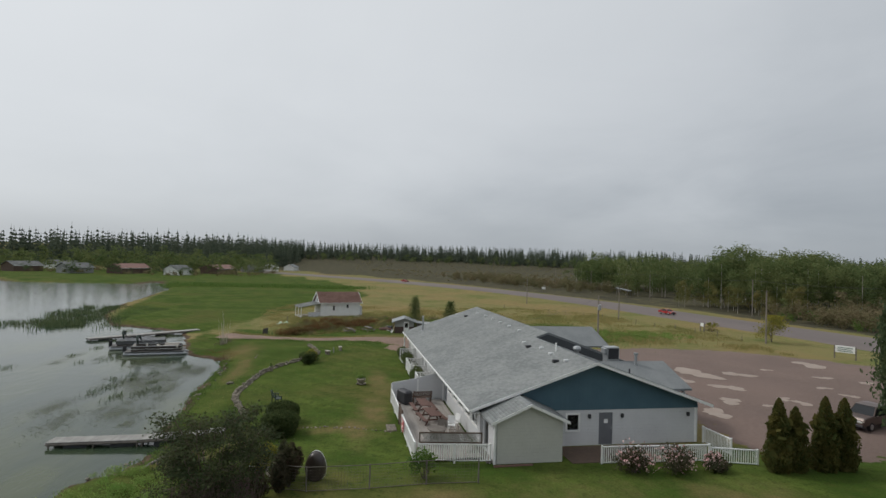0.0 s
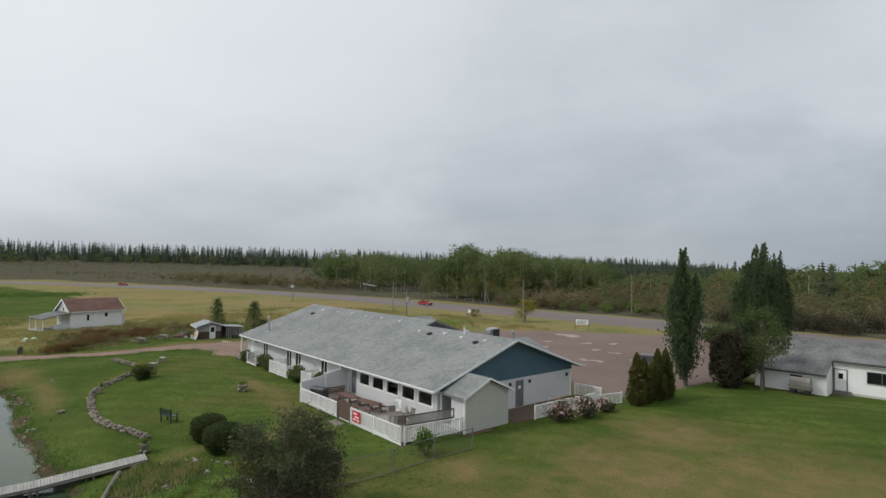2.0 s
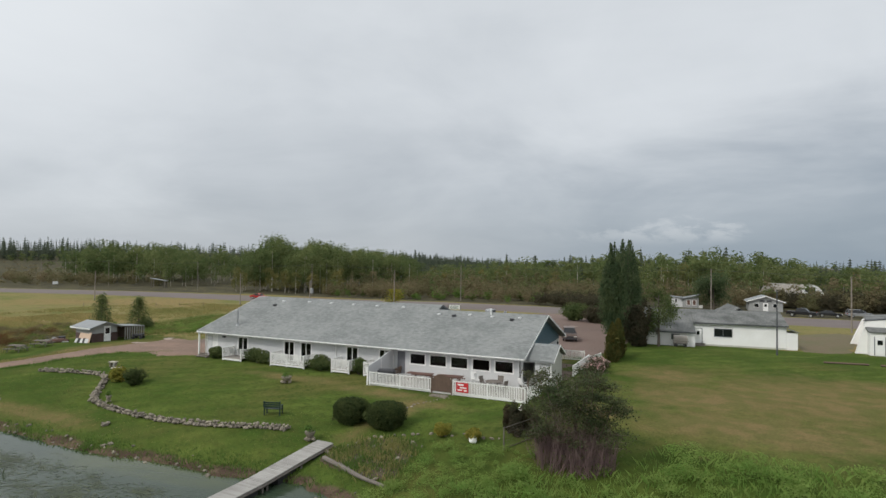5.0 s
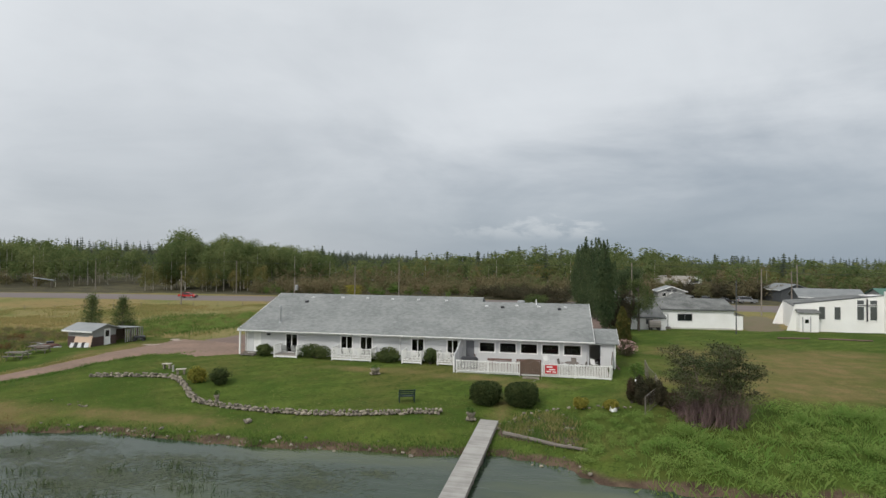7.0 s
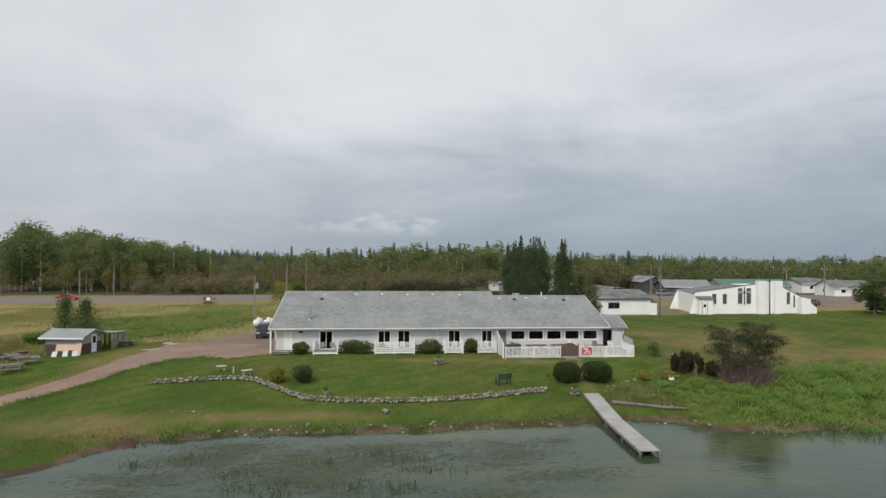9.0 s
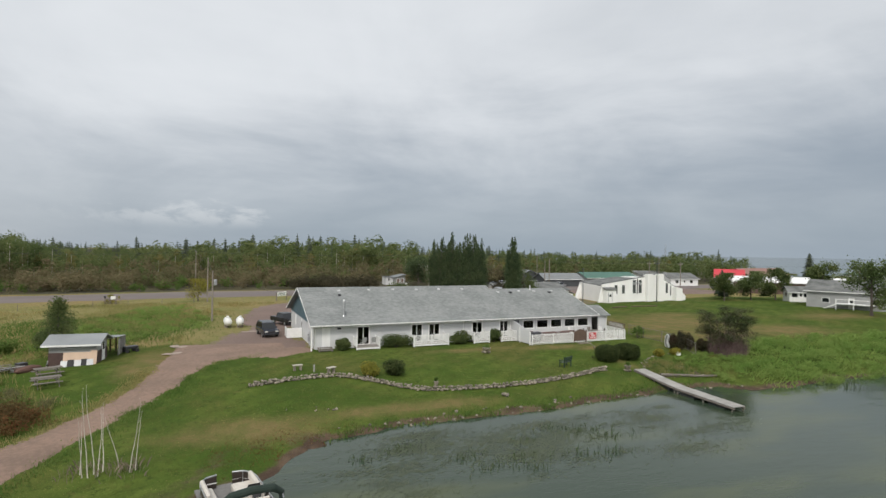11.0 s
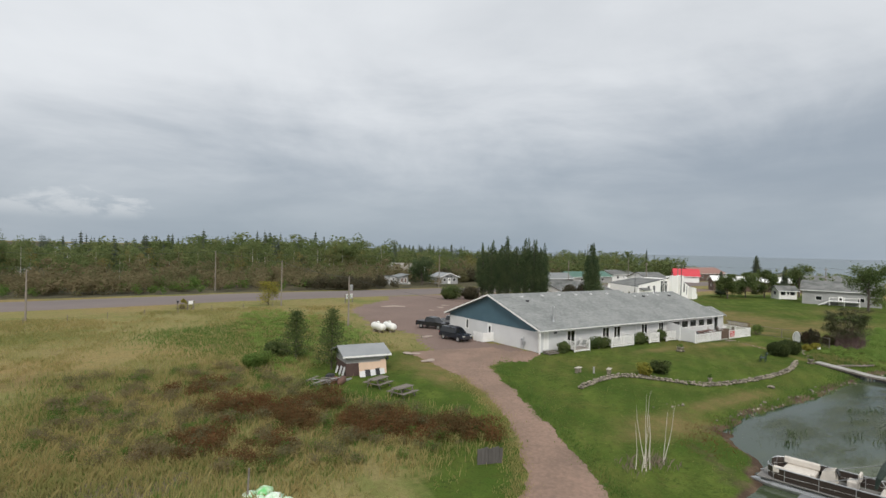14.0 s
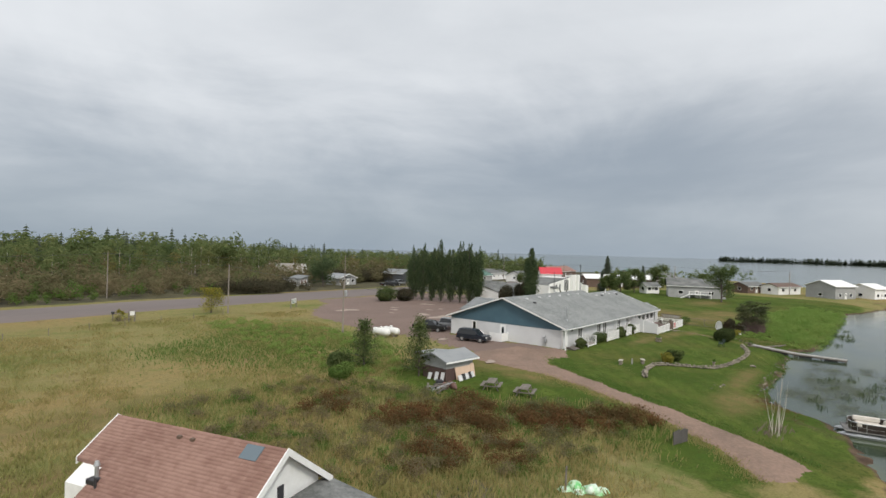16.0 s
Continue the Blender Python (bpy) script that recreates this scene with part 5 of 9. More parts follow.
# cabins and houses across the road and in the village: at, turn, L, W, h, rise, wall, roof, label
VILLAGE = [
    ((97, 120, -1.0), 100, 9, 8, 3.2, 1.5, "dark_wall", "shingle", "dark house with a wide grey roof"),
    ((97, 97, -0.9), 172, 13, 9, 2.6, 1.7, "dark_wall", "shingle", "long charcoal house with a grey roof"),
    ((122, 104, -0.9), 0, 22, 9, 2.6, 1.7, "grey_wall", "green_roof", "long low building with a green metal roof"),
    ((142, 90, -0.6), -8, 11, 9, 2.5, 1.8, "white", "shingle_worn", "white house with dark gable trim"),
    ((109.6, 12.9, 0), -70, 15.0, 8.5, 3.4, 1.9, "grey_wall", "shingle_worn", "grey raised bungalow with a broad grey roof"),
    ((113.4, 27.3, 0), -35, 4.6, 3.6, 2.3, 1.0, "white", "shingle_worn", "small white garden shed"),
    ((138, 47, 0), -48, 26, 8, 3.0, 1.3, "brown_wall", "white", "long brown house under a pale roof"),
    ((172, 93, -0.6), 130, 9.5, 8, 2.7, 2.7, "white", "red_roof", "white building with a bright red metal roof"),
    ((204, 106, -0.6), 0, 24, 11, 3.0, 2.4, "brown_wall", "shingle_red", "long building with a dark red roof"),
    ((150, -17, -0.4), -28, 10, 9, 4.2, 1.6, "grey_wall", "white", "tall grey-green boathouse with a white roof"),
    ((162, -26, -0.5), -25, 8, 8, 3.6, 1.4, "white", "white", "low white boathouse near the water"),
    ((154, -3, 0), -25, 12, 6, 2.6, 1.0, "white", "brown_wall", "white cottage with a dark roof"),
    ((150, 6, 0), -25, 9, 6, 2.4, 1.2, "brown_wall", "shingle_worn", "small brown cottage in the village"),
    ((176, 46, 0), -25, 18, 9, 2.8, 1.6, "white", "shingle_worn", "white house in the village"),
    ((214, 72, 0), 15, 18, 9, 2.8, 1.6, "grey_wall", "green_roof", "village house with a pale green roof"),
    ((150, 112, -0.8), 5, 16, 9, 2.8, 1.6, "white", "shingle_worn", "white house at the edge of the woods"),
]
quonset = thing("quonset_hut", "pale rounded metal hut with a white end wall", "hut", (78.6, 168, -1.2), -50)
arch = [(5.6 * math.cos(a), 5.6 * math.sin(a)) for a in np.linspace(math.pi, 0, 17)]
part("shell", prism([(-7.5, y, z) for y, z in arch], (14.9, 0, 0)), M["hut"], quonset)
part("end_wall", prism([(7.41, y * 0.985, z * 0.985) for y, z in arch], (0.12, 0, 0)), M["white"], quonset, "white end wall")
part("opening", box(7.54, 7.58, -3.0, 1.2, 3.3, 4.5), M["dark_metal"], quonset, "dark loft opening")
part("door", box(7.54, 7.6, -1.8, 1.8, 0, 3.0), M["grey_wall"], quonset)
cabin = house("cabin", "grey cabin with a white-edged gable across the road", (65.2, 117.4, -1.15), 90, 7.0, 7.3, 2.5, 1.25, "grey_wall", "metal_roof", 0.5,
              [("W", 2.0, 1.0, 1.1, 1.0, "window"), ("W", -2.1, 1.0, 1.1, 1.0, "window"), ("W", 0.0, 0.1, 1.1, 2.0, "door")], 0.4)
for y in (-0.75, 0.75):
    part("gable_sign", box(-3.57, -3.51, y - 0.55, y + 0.55, 2.38, 2.85), M["dark_wall"], cabin, "dark carved board")
for side in (-1, 1):
    part("bargeboard", prism([(-4.03, 0, 3.94), (-4.03, side * 4.18, 2.50), (-4.03, side * 4.18, 2.26), (-4.03, 0, 3.70)], (-0.05, 0, 0)), M["white"], cabin)
summer_cabin = thing("summer_cabin", "small grey cabin with a white side room and maroon door", "house", (46.35, 116.4, -1.1), 0)
part("wall", prism([(0, 0, -0.3), (3.9, 0, -0.3), (3.9, 0, 3.15), (0, 0, 2.3)], (0, 5.6, 0)), M["grey_wall"], summer_cabin)
part("roof", prism([(-0.7, -0.55, 2.2), (4.25, -0.55, 3.28), (4.25, -0.55, 3.42), (-0.7, -0.55, 2.34)], (0, 6.7, 0)), M["shingle"], summer_cabin)
part("side_room", box(-2.7, -0.02, 0.5, 4.5, -0.3, 2.55), M["siding"], summer_cabin)
part("side_roof", prism([(-3.05, 0.05, 2.76), (-0.02, 0.05, 2.46), (-0.02, 0.05, 2.58), (-3.05, 0.05, 2.88)], (0, 4.8, 0)), M["shingle"], summer_cabin)
w = put(part("window", frame_bm(0.6, 0.9, 0.07, 0.06, -0.06), M["white"], summer_cabin), (-1.9, 0.5, 1.3))
part("pane", box(0.07, 0.53, -0.03, -0.005, 0.07, 0.83), M["glass"], w)
for x in (1.0, 2.35):
    w = put(part("window", frame_bm(0.95, 1.5, 0.12, 0.06, -0.06), M["white"], summer_cabin), (x, 0, 0.6))
    part("pane", box(0.12, 0.83, -0.03, -0.005, 0.12, 1.38), M["red_wood"], w, "maroon shutter panel")
part("porch_step", box(3.95, 4.9, 0.2, 1.8, -0.3, 0.6), M["white"], summer_cabin)
for (at, turn, L, W, h, rise, wall, roof, label) in VILLAGE:
    ops = [("S", -L * 0.28, 1.0, 1.3, 1.0, "window"), ("S", L * 0.25, 1.0, 1.3, 1.0, "window"), ("S", 0, 0.1, 0.95, 2.0, "door"), ("W", 0, 1.0, 1.2, 1.0, "window")]
    house("village_house", label, at, turn, L, W, h, rise, wall, roof, 0.5, ops, 0.6, group="village houses")

porch = thing("raised_deck", "raised white deck with stairs before the grey bungalow", "deck", (109.6, 12.9, z_at(109.6, 12.9)), -70)
part("floor", box(-2.2, 3.6, -6.4, -4.28, 1.0, 1.14), M["white"], porch)
for px in (-2.1, 0.7, 3.5):
    part("post", box(px - 0.08, px + 0.08, -6.36, -6.2, -0.3, 2.0), M["white"], porch)
part("rail", box(-2.2, 3.6, -6.38, -6.3, 1.9, 2.0), M["white"], porch)
part("stairs", prism([(-2.24, -6.2, 1.1), (-4.6, -6.2, -0.1), (-4.6, -6.2, -0.3), (-2.24, -6.2, 0.85)], (0, 1.2, 0)), M["white"], porch)
FAR_WEST = [((-262, -176), 65, 16, 9, "brown_wall", "shingle_worn"), ((-252, -146), 62, 14, 9, "grey_wall", "shingle_worn"), ((-264, -124), 64, 20, 10, "brown_wall", "shingle_red"),
            ((-258, -97), 70, 13, 8, "white", "shingle_worn"), ((-300, -84), 75, 26, 11, "brown_wall", "shingle_red"), ((-345, -70), 75, 16, 10, "grey_wall", "shingle"),
            ((-380, -62), 75, 12, 8, "white", "white"), ((-330, -188), 60, 18, 10, "white", "shingle_worn"), ((-420, -50), 80, 14, 9, "white", "shingle")]
for (x, y), turn, L, W, wall, roof in FAR_WEST:
    house("lakeside_house", "far lakeside house under dark spruces", (x, y, -0.2), turn + 90 + 180, L, W, 2.9, 2.2, wall, roof, 0.6,
          [("S", -L * 0.25, 0.9, 1.8, 1.3, "window"), ("S", L * 0.2, 0.9, 1.8, 1.3, "window"), ("S", 0, 0.1, 1.0, 2.1, "door")], 0.6, group="houses on the far shore")


# ---- vegetation ----
def leaf_quads(rng, pts, size, upright=0.0, spread=0.35, narrow=1.0, out=None, loose=0.55):
    """A small four-cornered leaf clump at each point, turned at random, or lying loosely across the directions out."""
    n = len(pts)
    a = rng.normal(size=(n, 3))
    a[:, 2] += upright * 3
    if out is not None:
        face = out + loose * rng.normal(size=(n, 3))
        a = np.cross(face, a)
    a /= np.linalg.norm(a, axis=1, keepdims=True)
    b = np.cross(a, rng.normal(size=(n, 3))) if out is None else np.cross(a, face)
    b /= np.linalg.norm(b, axis=1, keepdims=True)
    s = size * (1 + spread * rng.uniform(-1, 1, (n, 1)))
    a, b = a * s, b * s * narrow
    v = np.stack([pts - a * 0.6, pts + b * 0.5 - a * 0.05, pts + a * 0.7, pts - b * 0.5 + a * 0.05], 1).reshape(-1, 3)
    return v, np.arange(4 * n).reshape(n, 4)


def blades(rng, base, height, width, lean=0.35):
    """Grass blades: bent strips of one four-cornered face each."""
    n = len(base)
    h = height * rng.uniform(0.6, 1.25, n)
    ang = rng.uniform(0, 6.283, n)
    out = np.stack([np.cos(ang), np.sin(ang)], 1)
    side = np.stack([-out[:, 1], out[:, 0]], 1) * width * 0.5
    tip = np.column_stack([base[:, :2] + out * (h * lean * rng.uniform(0.2, 1.3, n))[:, None], base[:, 2] + h])
    mid = np.column_stack([base[:, :2] + out * (h * lean * 0.25)[:, None] + side, base[:, 2] + 0.55 * h])
    l, r = base.copy(), base.copy()
    l[:, :2] -= side
    r[:, :2] += side
    v = np.stack([l, r, mid, tip], 1).reshape(-1, 3)
    return v, np.arange(4 * n).reshape(n, 4)


def join(items):
    vs, fs, k = [], [], 0
    for v, f in items:
        vs.append(v)
        fs.append(f + k)
        k += len(v)
    return np.concatenate(vs), np.concatenate(fs)


def limb(bm, rng, a, way, length, r, depth, tips, sides=5):
    """A branching, tapering limb; the ends are collected in tips."""
    p, d = Vector(a), Vector(way).normalized()
    seg = 3 if depth else 2
    for k in range(seg):
        q = p + d * (length / seg)
        r1 = r * (1 - 0.28 * (k + 1) / seg * 1.6)
        add_tube(bm, p, q, r, max(r1, 0.006), sides)
        p, r = q, max(r1, 0.006)
        d = (d + Vector(rng.normal(0, 0.16, 3))).normalized()
        if depth and k:
            for _ in range(2):
                side = (d + Vector(rng.normal(0, 0.75, 3)) + Vector((0, 0, 0.25))).normalized()
                limb(bm, rng, p, side, length * 0.62, r * 0.6, depth - 1, tips, max(3, sides - 1))
    tips.append(p)


def grown_tree(name, label, x, y, h, spread, leaf_mat, leaves, leaf, seed, bark="bark", group="", category="tree", trunk_part=0.35, limbs=7, clump=0.55):
    rng = np.random.default_rng(seed)
    ob = thing(name, label, category, (x, y, z_at(x, y) - 0.05), float(rng.uniform(0, 360)), group)
    bm, tips = bmesh.new(), []
    r = 0.022 * h + 0.03
    add_tube(bm, (0, 0, 0), (0, 0, h * trunk_part), r, r * 0.75, 8)
    add_tube(bm, (0, 0, h * trunk_part), (0, 0, h * 0.8), r * 0.75, r * 0.2, 6)
    for k in range(limbs):
        a = 6.283 * k / limbs + rng.uniform(-0.3, 0.3)
        z0 = h * (trunk_part * 0.8 + (0.75 - trunk_part * 0.8) * k / limbs)
        reach = spread * (1 - 0.45 * abs(k / limbs - 0.35))
        limb(bm, rng, (0, 0, z0), (math.cos(a), math.sin(a), rng.uniform(0.5, 1.1)), reach * 0.75, r * 0.4, 2, tips)
    part("trunk", bm, M[bark], ob)
    tips = np.array([tuple(t) for t in tips])
    pts = tips[rng.integers(0, len(tips), leaves)] + rng.normal(0, clump * spread * 0.28, (leaves, 3))
    pts[:, 2] = np.clip(pts[:, 2], h * 0.12, h * 1.02)
    part("crown", raw_mesh("crown", *leaf_quads(rng, pts, leaf)), M[leaf_mat], ob)
    return ob


def lump_points(rng, n, radii, lumps, shell=0.75):
    return lump_shell(rng, n, radii, lumps, shell)[0]


def lump_shell(rng, n, radii, lumps, shell=0.75):
    """Points near the surface of an uneven mound made of several swellings, above z = 0, and their outward directions."""
    r = np.array(radii)
    c = rng.normal(size=(lumps, 3))
    c /= np.linalg.norm(c, axis=1, keepdims=True)
    c *= rng.uniform(0.25, 0.62, (lumps, 1))
    size = rng.uniform(0.38, 0.6, lumps)
    k = rng.integers(0, lumps, n)
    d = rng.normal(size=(n, 3))
    d /= np.linalg.norm(d, axis=1, keepdims=True)
    p = c[k] + d * (size[k] * rng.uniform(shell, 1.05, n))[:, None]
    p = p * r + np.array([0, 0, r[2] * 0.95])
    p[:, 2] = np.abs(p[:, 2]) + 0.03
    return p, d + np.array([0, 0, 0.35])


def shrub(name, label, x, y, radii, mat, leaves, leaf, seed, lumps=9, category="bush", group="", core=True, shell=0.75, turn=0):
    rng = np.random.default_rng(seed)
    ob = thing(name, label, category, (x, y, z_at(x, y) - 0.03), turn, group)
    bm = bmesh.new()
    for k in range(6):
        a = 6.283 * k / 6
        add_tube(bm, (0.06 * math.cos(a), 0.06 * math.sin(a), 0), (radii[0] * 0.5 * math.cos(a), radii[1] * 0.5 * math.sin(a), radii[2] * 1.2), 0.03, 0.012, 5)
    part("stem_cluster", bm, M["bark"], ob)
    skin, way = lump_shell(rng, leaves, radii, lumps, shell)
    items = [leaf_quads(rng, skin, leaf, out=way)]
    if core:
        items.append(leaf_quads(rng, lump_points(rng, leaves // 3, [q * 0.72 for q in radii], lumps, 0.5), leaf * 2.2))
    part("foliage", raw_mesh("foliage", *join(items)), M[mat], ob)
    return ob


def column_tree(name, label, x, y, h, r, mat, seed, leaves=7600, stems=18, leaf=0.22, group=""):
    """An upright poplar: many steep stems, each a spire of leaves."""
    rng = np.random.default_rng(seed)
    ob = thing(name, label, "tree", (x, y, z_at(x, y) - 0.1), float(rng.uniform(0, 360)), group)
    bm = bmesh.new()
    add_tube(bm, (0, 0, 0), (0, 0, h * 0.8), 0.2, 0.04, 8)
    pts = []
    for k in range(stems):
        a, rr = rng.uniform(0, 6.283), r * math.sqrt(rng.uniform(0.02, 1))
        top = h * (1.02 - 0.42 * (rr / r) ** 1.5) * rng.uniform(0.88, 1.0)
        z0 = h * rng.uniform(0.02, 0.2)
        foot, head = np.array([0.3 * rr * math.cos(a), 0.3 * rr * math.sin(a), z0]), np.array([rr * math.cos(a), rr * math.sin(a), top])
        part("stem", tube(tuple(foot), tuple(head), 0.05, 0.012, 5), M["bark"], ob)
        n = leaves // stems
        s = rng.beta(1.3, 1.1, n)
        p = foot + (head - foot) * s[:, None]
        wide = r * 0.5 * np.sin(np.clip(s * 1.02, 0, 1) ** 0.7 * math.pi) ** 0.7 + 0.06
        p[:, :2] += rng.normal(0, 0.6, (n, 2)) * wide[:, None]
        pts.append(p)
    part("trunk", bm, M["bark"], ob)
    part("crown", raw_mesh("crown", *leaf_quads(rng, np.concatenate(pts), leaf, upright=0.7, narrow=0.6)), M[mat], ob)
    return ob


# -- forests: a few trees made once, then set out many times in one mesh --
def spruce_shape(rng, levels=13, per=7, slim=1.0):
    """A spruce of unit height: whorls of drooping boughs with uneven reach round a thin stem."""
    v, f = [], []
    for k in range(levels):
        z = 0.10 + 0.88 * k / levels
        reach = (0.17 * (1 - z) ** 0.8 + 0.012) * slim * rng.uniform(0.75, 1.2)
        for j in range(per):
            a = 6.283 * (j + rng.uniform(-0.3, 0.3)) / per + k
            q = reach * rng.uniform(0.6, 1.3)
            c, s = math.cos(a), math.sin(a)
            w = 0.45 * q + 0.012
            i = len(v)
            v += [(0, 0, z + 0.05), (c * q * 0.6 - s * w, s * q * 0.6 + c * w, z - 0.005), (c * q, s * q, z - 0.045 * (1.2 - z)), (c * q * 0.6 + s * w, s * q * 0.6 - c * w, z - 0.005)]
            f.append((i, i + 1, i + 2, i + 3))
    i = len(v)
    v += [(-0.012, 0, 0), (0.012, 0, 0), (0.004, 0, 0.98), (-0.004, 0, 1.02)]
    f.append((i, i + 1, i + 2, i + 3))
    return np.array(v), np.array(f)


def aspen_shape(rng, leaves=560, n=17, leaf=0.030):
    """An aspen of unit height: rounded tufts of leaves, broadest above the middle, over a bare foot."""
    z = rng.uniform(0.24, 0.92, n)
    c = np.column_stack([rng.normal(0, 1, (n, 2)) * (0.085 * np.sin(np.clip(z, 0.1, 1) * 2.9) + 0.015)[:, None], z])
    size = rng.uniform(0.055, 0.10, n)
    k = rng.integers(0, n, leaves)
    d = rng.normal(size=(leaves, 3))
    d[:, 2] += 0.35
    d /= np.linalg.norm(d, axis=1, keepdims=True)
    p = c[k] + d * (size[k] * rng.uniform(0.75, 1.08, leaves))[:, None] * np.array([1, 1, 1.25])
    lean_out = np.column_stack([p[:, 0], p[:, 1], 0.3 * (p[:, 2] - 0.5)])
    v, f = leaf_quads(rng, p, leaf, narrow=0.8, out=d + 3 * lean_out, loose=0.4)
    t = np.array([(-0.010, 0, 0), (0.010, 0, 0), (0.004, 0, 0.85), (-0.004, 0, 0.85), (0, -0.010, 0), (0, 0.010, 0), (0, 0.004, 0.85), (0, -0.004, 0.85)])
    return v, f, t, np.array([(0, 1, 2, 3), (4, 5, 6, 7)])


def scrub_shape(rng, leaves=150, leaf=0.13):
    """A willow shrub of about unit height: several steep leafy sprays."""
    p, d = lump_shell(rng, leaves, (0.55, 0.55, 0.5), 7, 0.6)
    p[:, 2] *= 0.75 + 0.5 * rng.random(len(p))
    return leaf_quads(rng, p, leaf, upright=0.6, narrow=0.5, out=d, loose=0.5)


def plant(shapes, spots, heights, girth, rng):
    """All copies of the shapes at the spots (x, y, z), as one set of vertices and faces."""
    out = []
    for (x, y, z), h in zip(spots, heights):
        v, f = shapes[rng.integers(0, len(shapes))]
        a = rng.uniform(0, 6.283)
        c, s = math.cos(a) * girth * h, math.sin(a) * girth * h
        out.append((np.column_stack([v[:, 0] * c - v[:, 1] * s + x, v[:, 0] * s + v[:, 1] * c + y, v[:, 2] * h + z]), f))
    return join(out)


CLEARINGS = [[(72, 137), (92, 137), (98, 178), (68, 178)], [(37, 94), (56, 94), (56, 123), (37, 123)], [(57, 94), (74, 94), (75, 125), (57, 125)], [(-136, 84), (-106, 92), (-104, 112), (-118, 150), (-138, 150), (-142, 110)]]


def scatter(rng, poly, n, gap=0.0):
    xs, ys = [p[0] for p in poly], [p[1] for p in poly]
    px, py = rng.uniform(min(xs), max(xs), n * 4), rng.uniform(min(ys), max(ys), n * 4)
    ok = inside(px, py, poly)
    px, py = px[ok][:n], py[ok][:n]
    return np.column_stack([px, py, ground_z(px, py) - 0.1])


frng = np.random.default_rng(5)
spruces = [spruce_shape(frng, slim=w) for w in (0.8, 0.95, 1.1, 1.25)]
far_spruces = [spruce_shape(frng, 8, 5, w) for w in (0.7, 0.85, 1.0, 1.2)]
aspens = [aspen_shape(frng) for _ in range(6)]
tall_aspens = [aspen_shape(frng, 900, 26, 0.024)[:2] for _ in range(5)]
far_aspens = [aspen_shape(frng, 200, 11, 0.046)[:2] for _ in range(5)]
scrubs = [scrub_shape(frng, 230, 0.105) for _ in range(5)]
far_scrubs = [scrub_shape(frng, 46, 0.2) for _ in range(4)]
KINDS = {"spruce": spruces, "far_spruce": far_spruces, "scrub": scrubs, "far_scrub": far_scrubs, "aspen": [(v, f) for v, f, _, _ in aspens], "far_aspen": far_aspens, "tall_aspen": tall_aspens}


def woods(name, label, poly, n, low, high, kind, mat, girth=1.0, profile=None):
    spots = scatter(frng, poly, n)
    for bare in CLEARINGS:
        spots = spots[~inside(spots[:, 0], spots[:, 1], bare)]
    hs = low + (high - low) * frng.beta(1.6, 1.9, len(spots))
    if profile:
        hs = hs * np.array([profile(x, y) for x, y, _ in spots])
    ob = link(name, raw_mesh(name, *plant(KINDS[kind], spots, hs, girth, frng)), M[mat])
    tagged(ob, label, "forest", kind="stuff")
    if kind in ("aspen", "tall_aspen"):
        rng2 = np.random.default_rng(9)
        stems = link("aspen_trunks", raw_mesh("aspen_trunks", *plant([(t, g) for _, _, t, g in aspens], spots[::2], hs[::2] * 0.95, 1.0, rng2)), M["birch"])
        tagged(stems, "pale thin trunks in the aspen wood", "forest", kind="stuff")
    return ob


def knoll(x, y):
    """The tall stand west of the lodge: steep to the west, falling gently to the east."""
    return 0.62 + 0.36 * min(1, max(0, (x + 134) / 10)) * min(1, max(0, (-56 - x) / 46)) + 0.05 * math.sin(x * 0.4)


def swell(x, y):
    return 1.06 + 0.24 * min(1, max(0, (x - 5) / 45)) * min(1, max(0, (110 - x) / 30)) - 0.22 * min(1, max(0, (x - 95) / 45)) + 0.10 * math.sin(x * 0.045 + 0.6) + 0.08 * math.sin(x * 0.12 + y * 0.05)


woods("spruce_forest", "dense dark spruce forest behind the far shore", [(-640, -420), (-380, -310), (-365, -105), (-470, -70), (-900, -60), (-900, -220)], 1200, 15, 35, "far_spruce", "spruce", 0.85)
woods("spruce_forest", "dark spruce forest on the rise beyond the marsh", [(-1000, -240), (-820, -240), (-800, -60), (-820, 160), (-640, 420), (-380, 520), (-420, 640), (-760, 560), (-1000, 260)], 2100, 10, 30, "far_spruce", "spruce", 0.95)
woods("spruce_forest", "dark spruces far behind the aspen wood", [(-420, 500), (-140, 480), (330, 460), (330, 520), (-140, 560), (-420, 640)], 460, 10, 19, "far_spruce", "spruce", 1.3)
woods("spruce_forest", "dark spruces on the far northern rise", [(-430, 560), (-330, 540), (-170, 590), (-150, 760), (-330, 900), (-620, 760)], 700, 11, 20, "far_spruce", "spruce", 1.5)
woods("mixed_forest", "olive mixed wood in front of the dark spruces", [(-790, -60), (-740, -60), (-760, 160), (-590, 400), (-340, 480), (-150, 330), (-160, 280), (-360, 470), (-640, 420), (-820, 160)], 300, 7, 16, "far_aspen", "aspen", 1.8)
woods("mixed_forest", "green aspens behind the willow flats", [(-70, 215), (120, 205), (330, 215), (330, 300), (-70, 300)], 330, 9, 15, "far_aspen", "aspen", 1.7, swell)
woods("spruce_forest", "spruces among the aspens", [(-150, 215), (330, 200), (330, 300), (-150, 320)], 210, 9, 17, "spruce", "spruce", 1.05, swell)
woods("aspen_forest", "mixed green aspen wood beyond the road", [(-72, 156), (60, 162), (110, 150), (260, 150), (300, 230), (-70, 225)], 330, 6.5, 13.2, "aspen", "aspen", 1.55, swell)
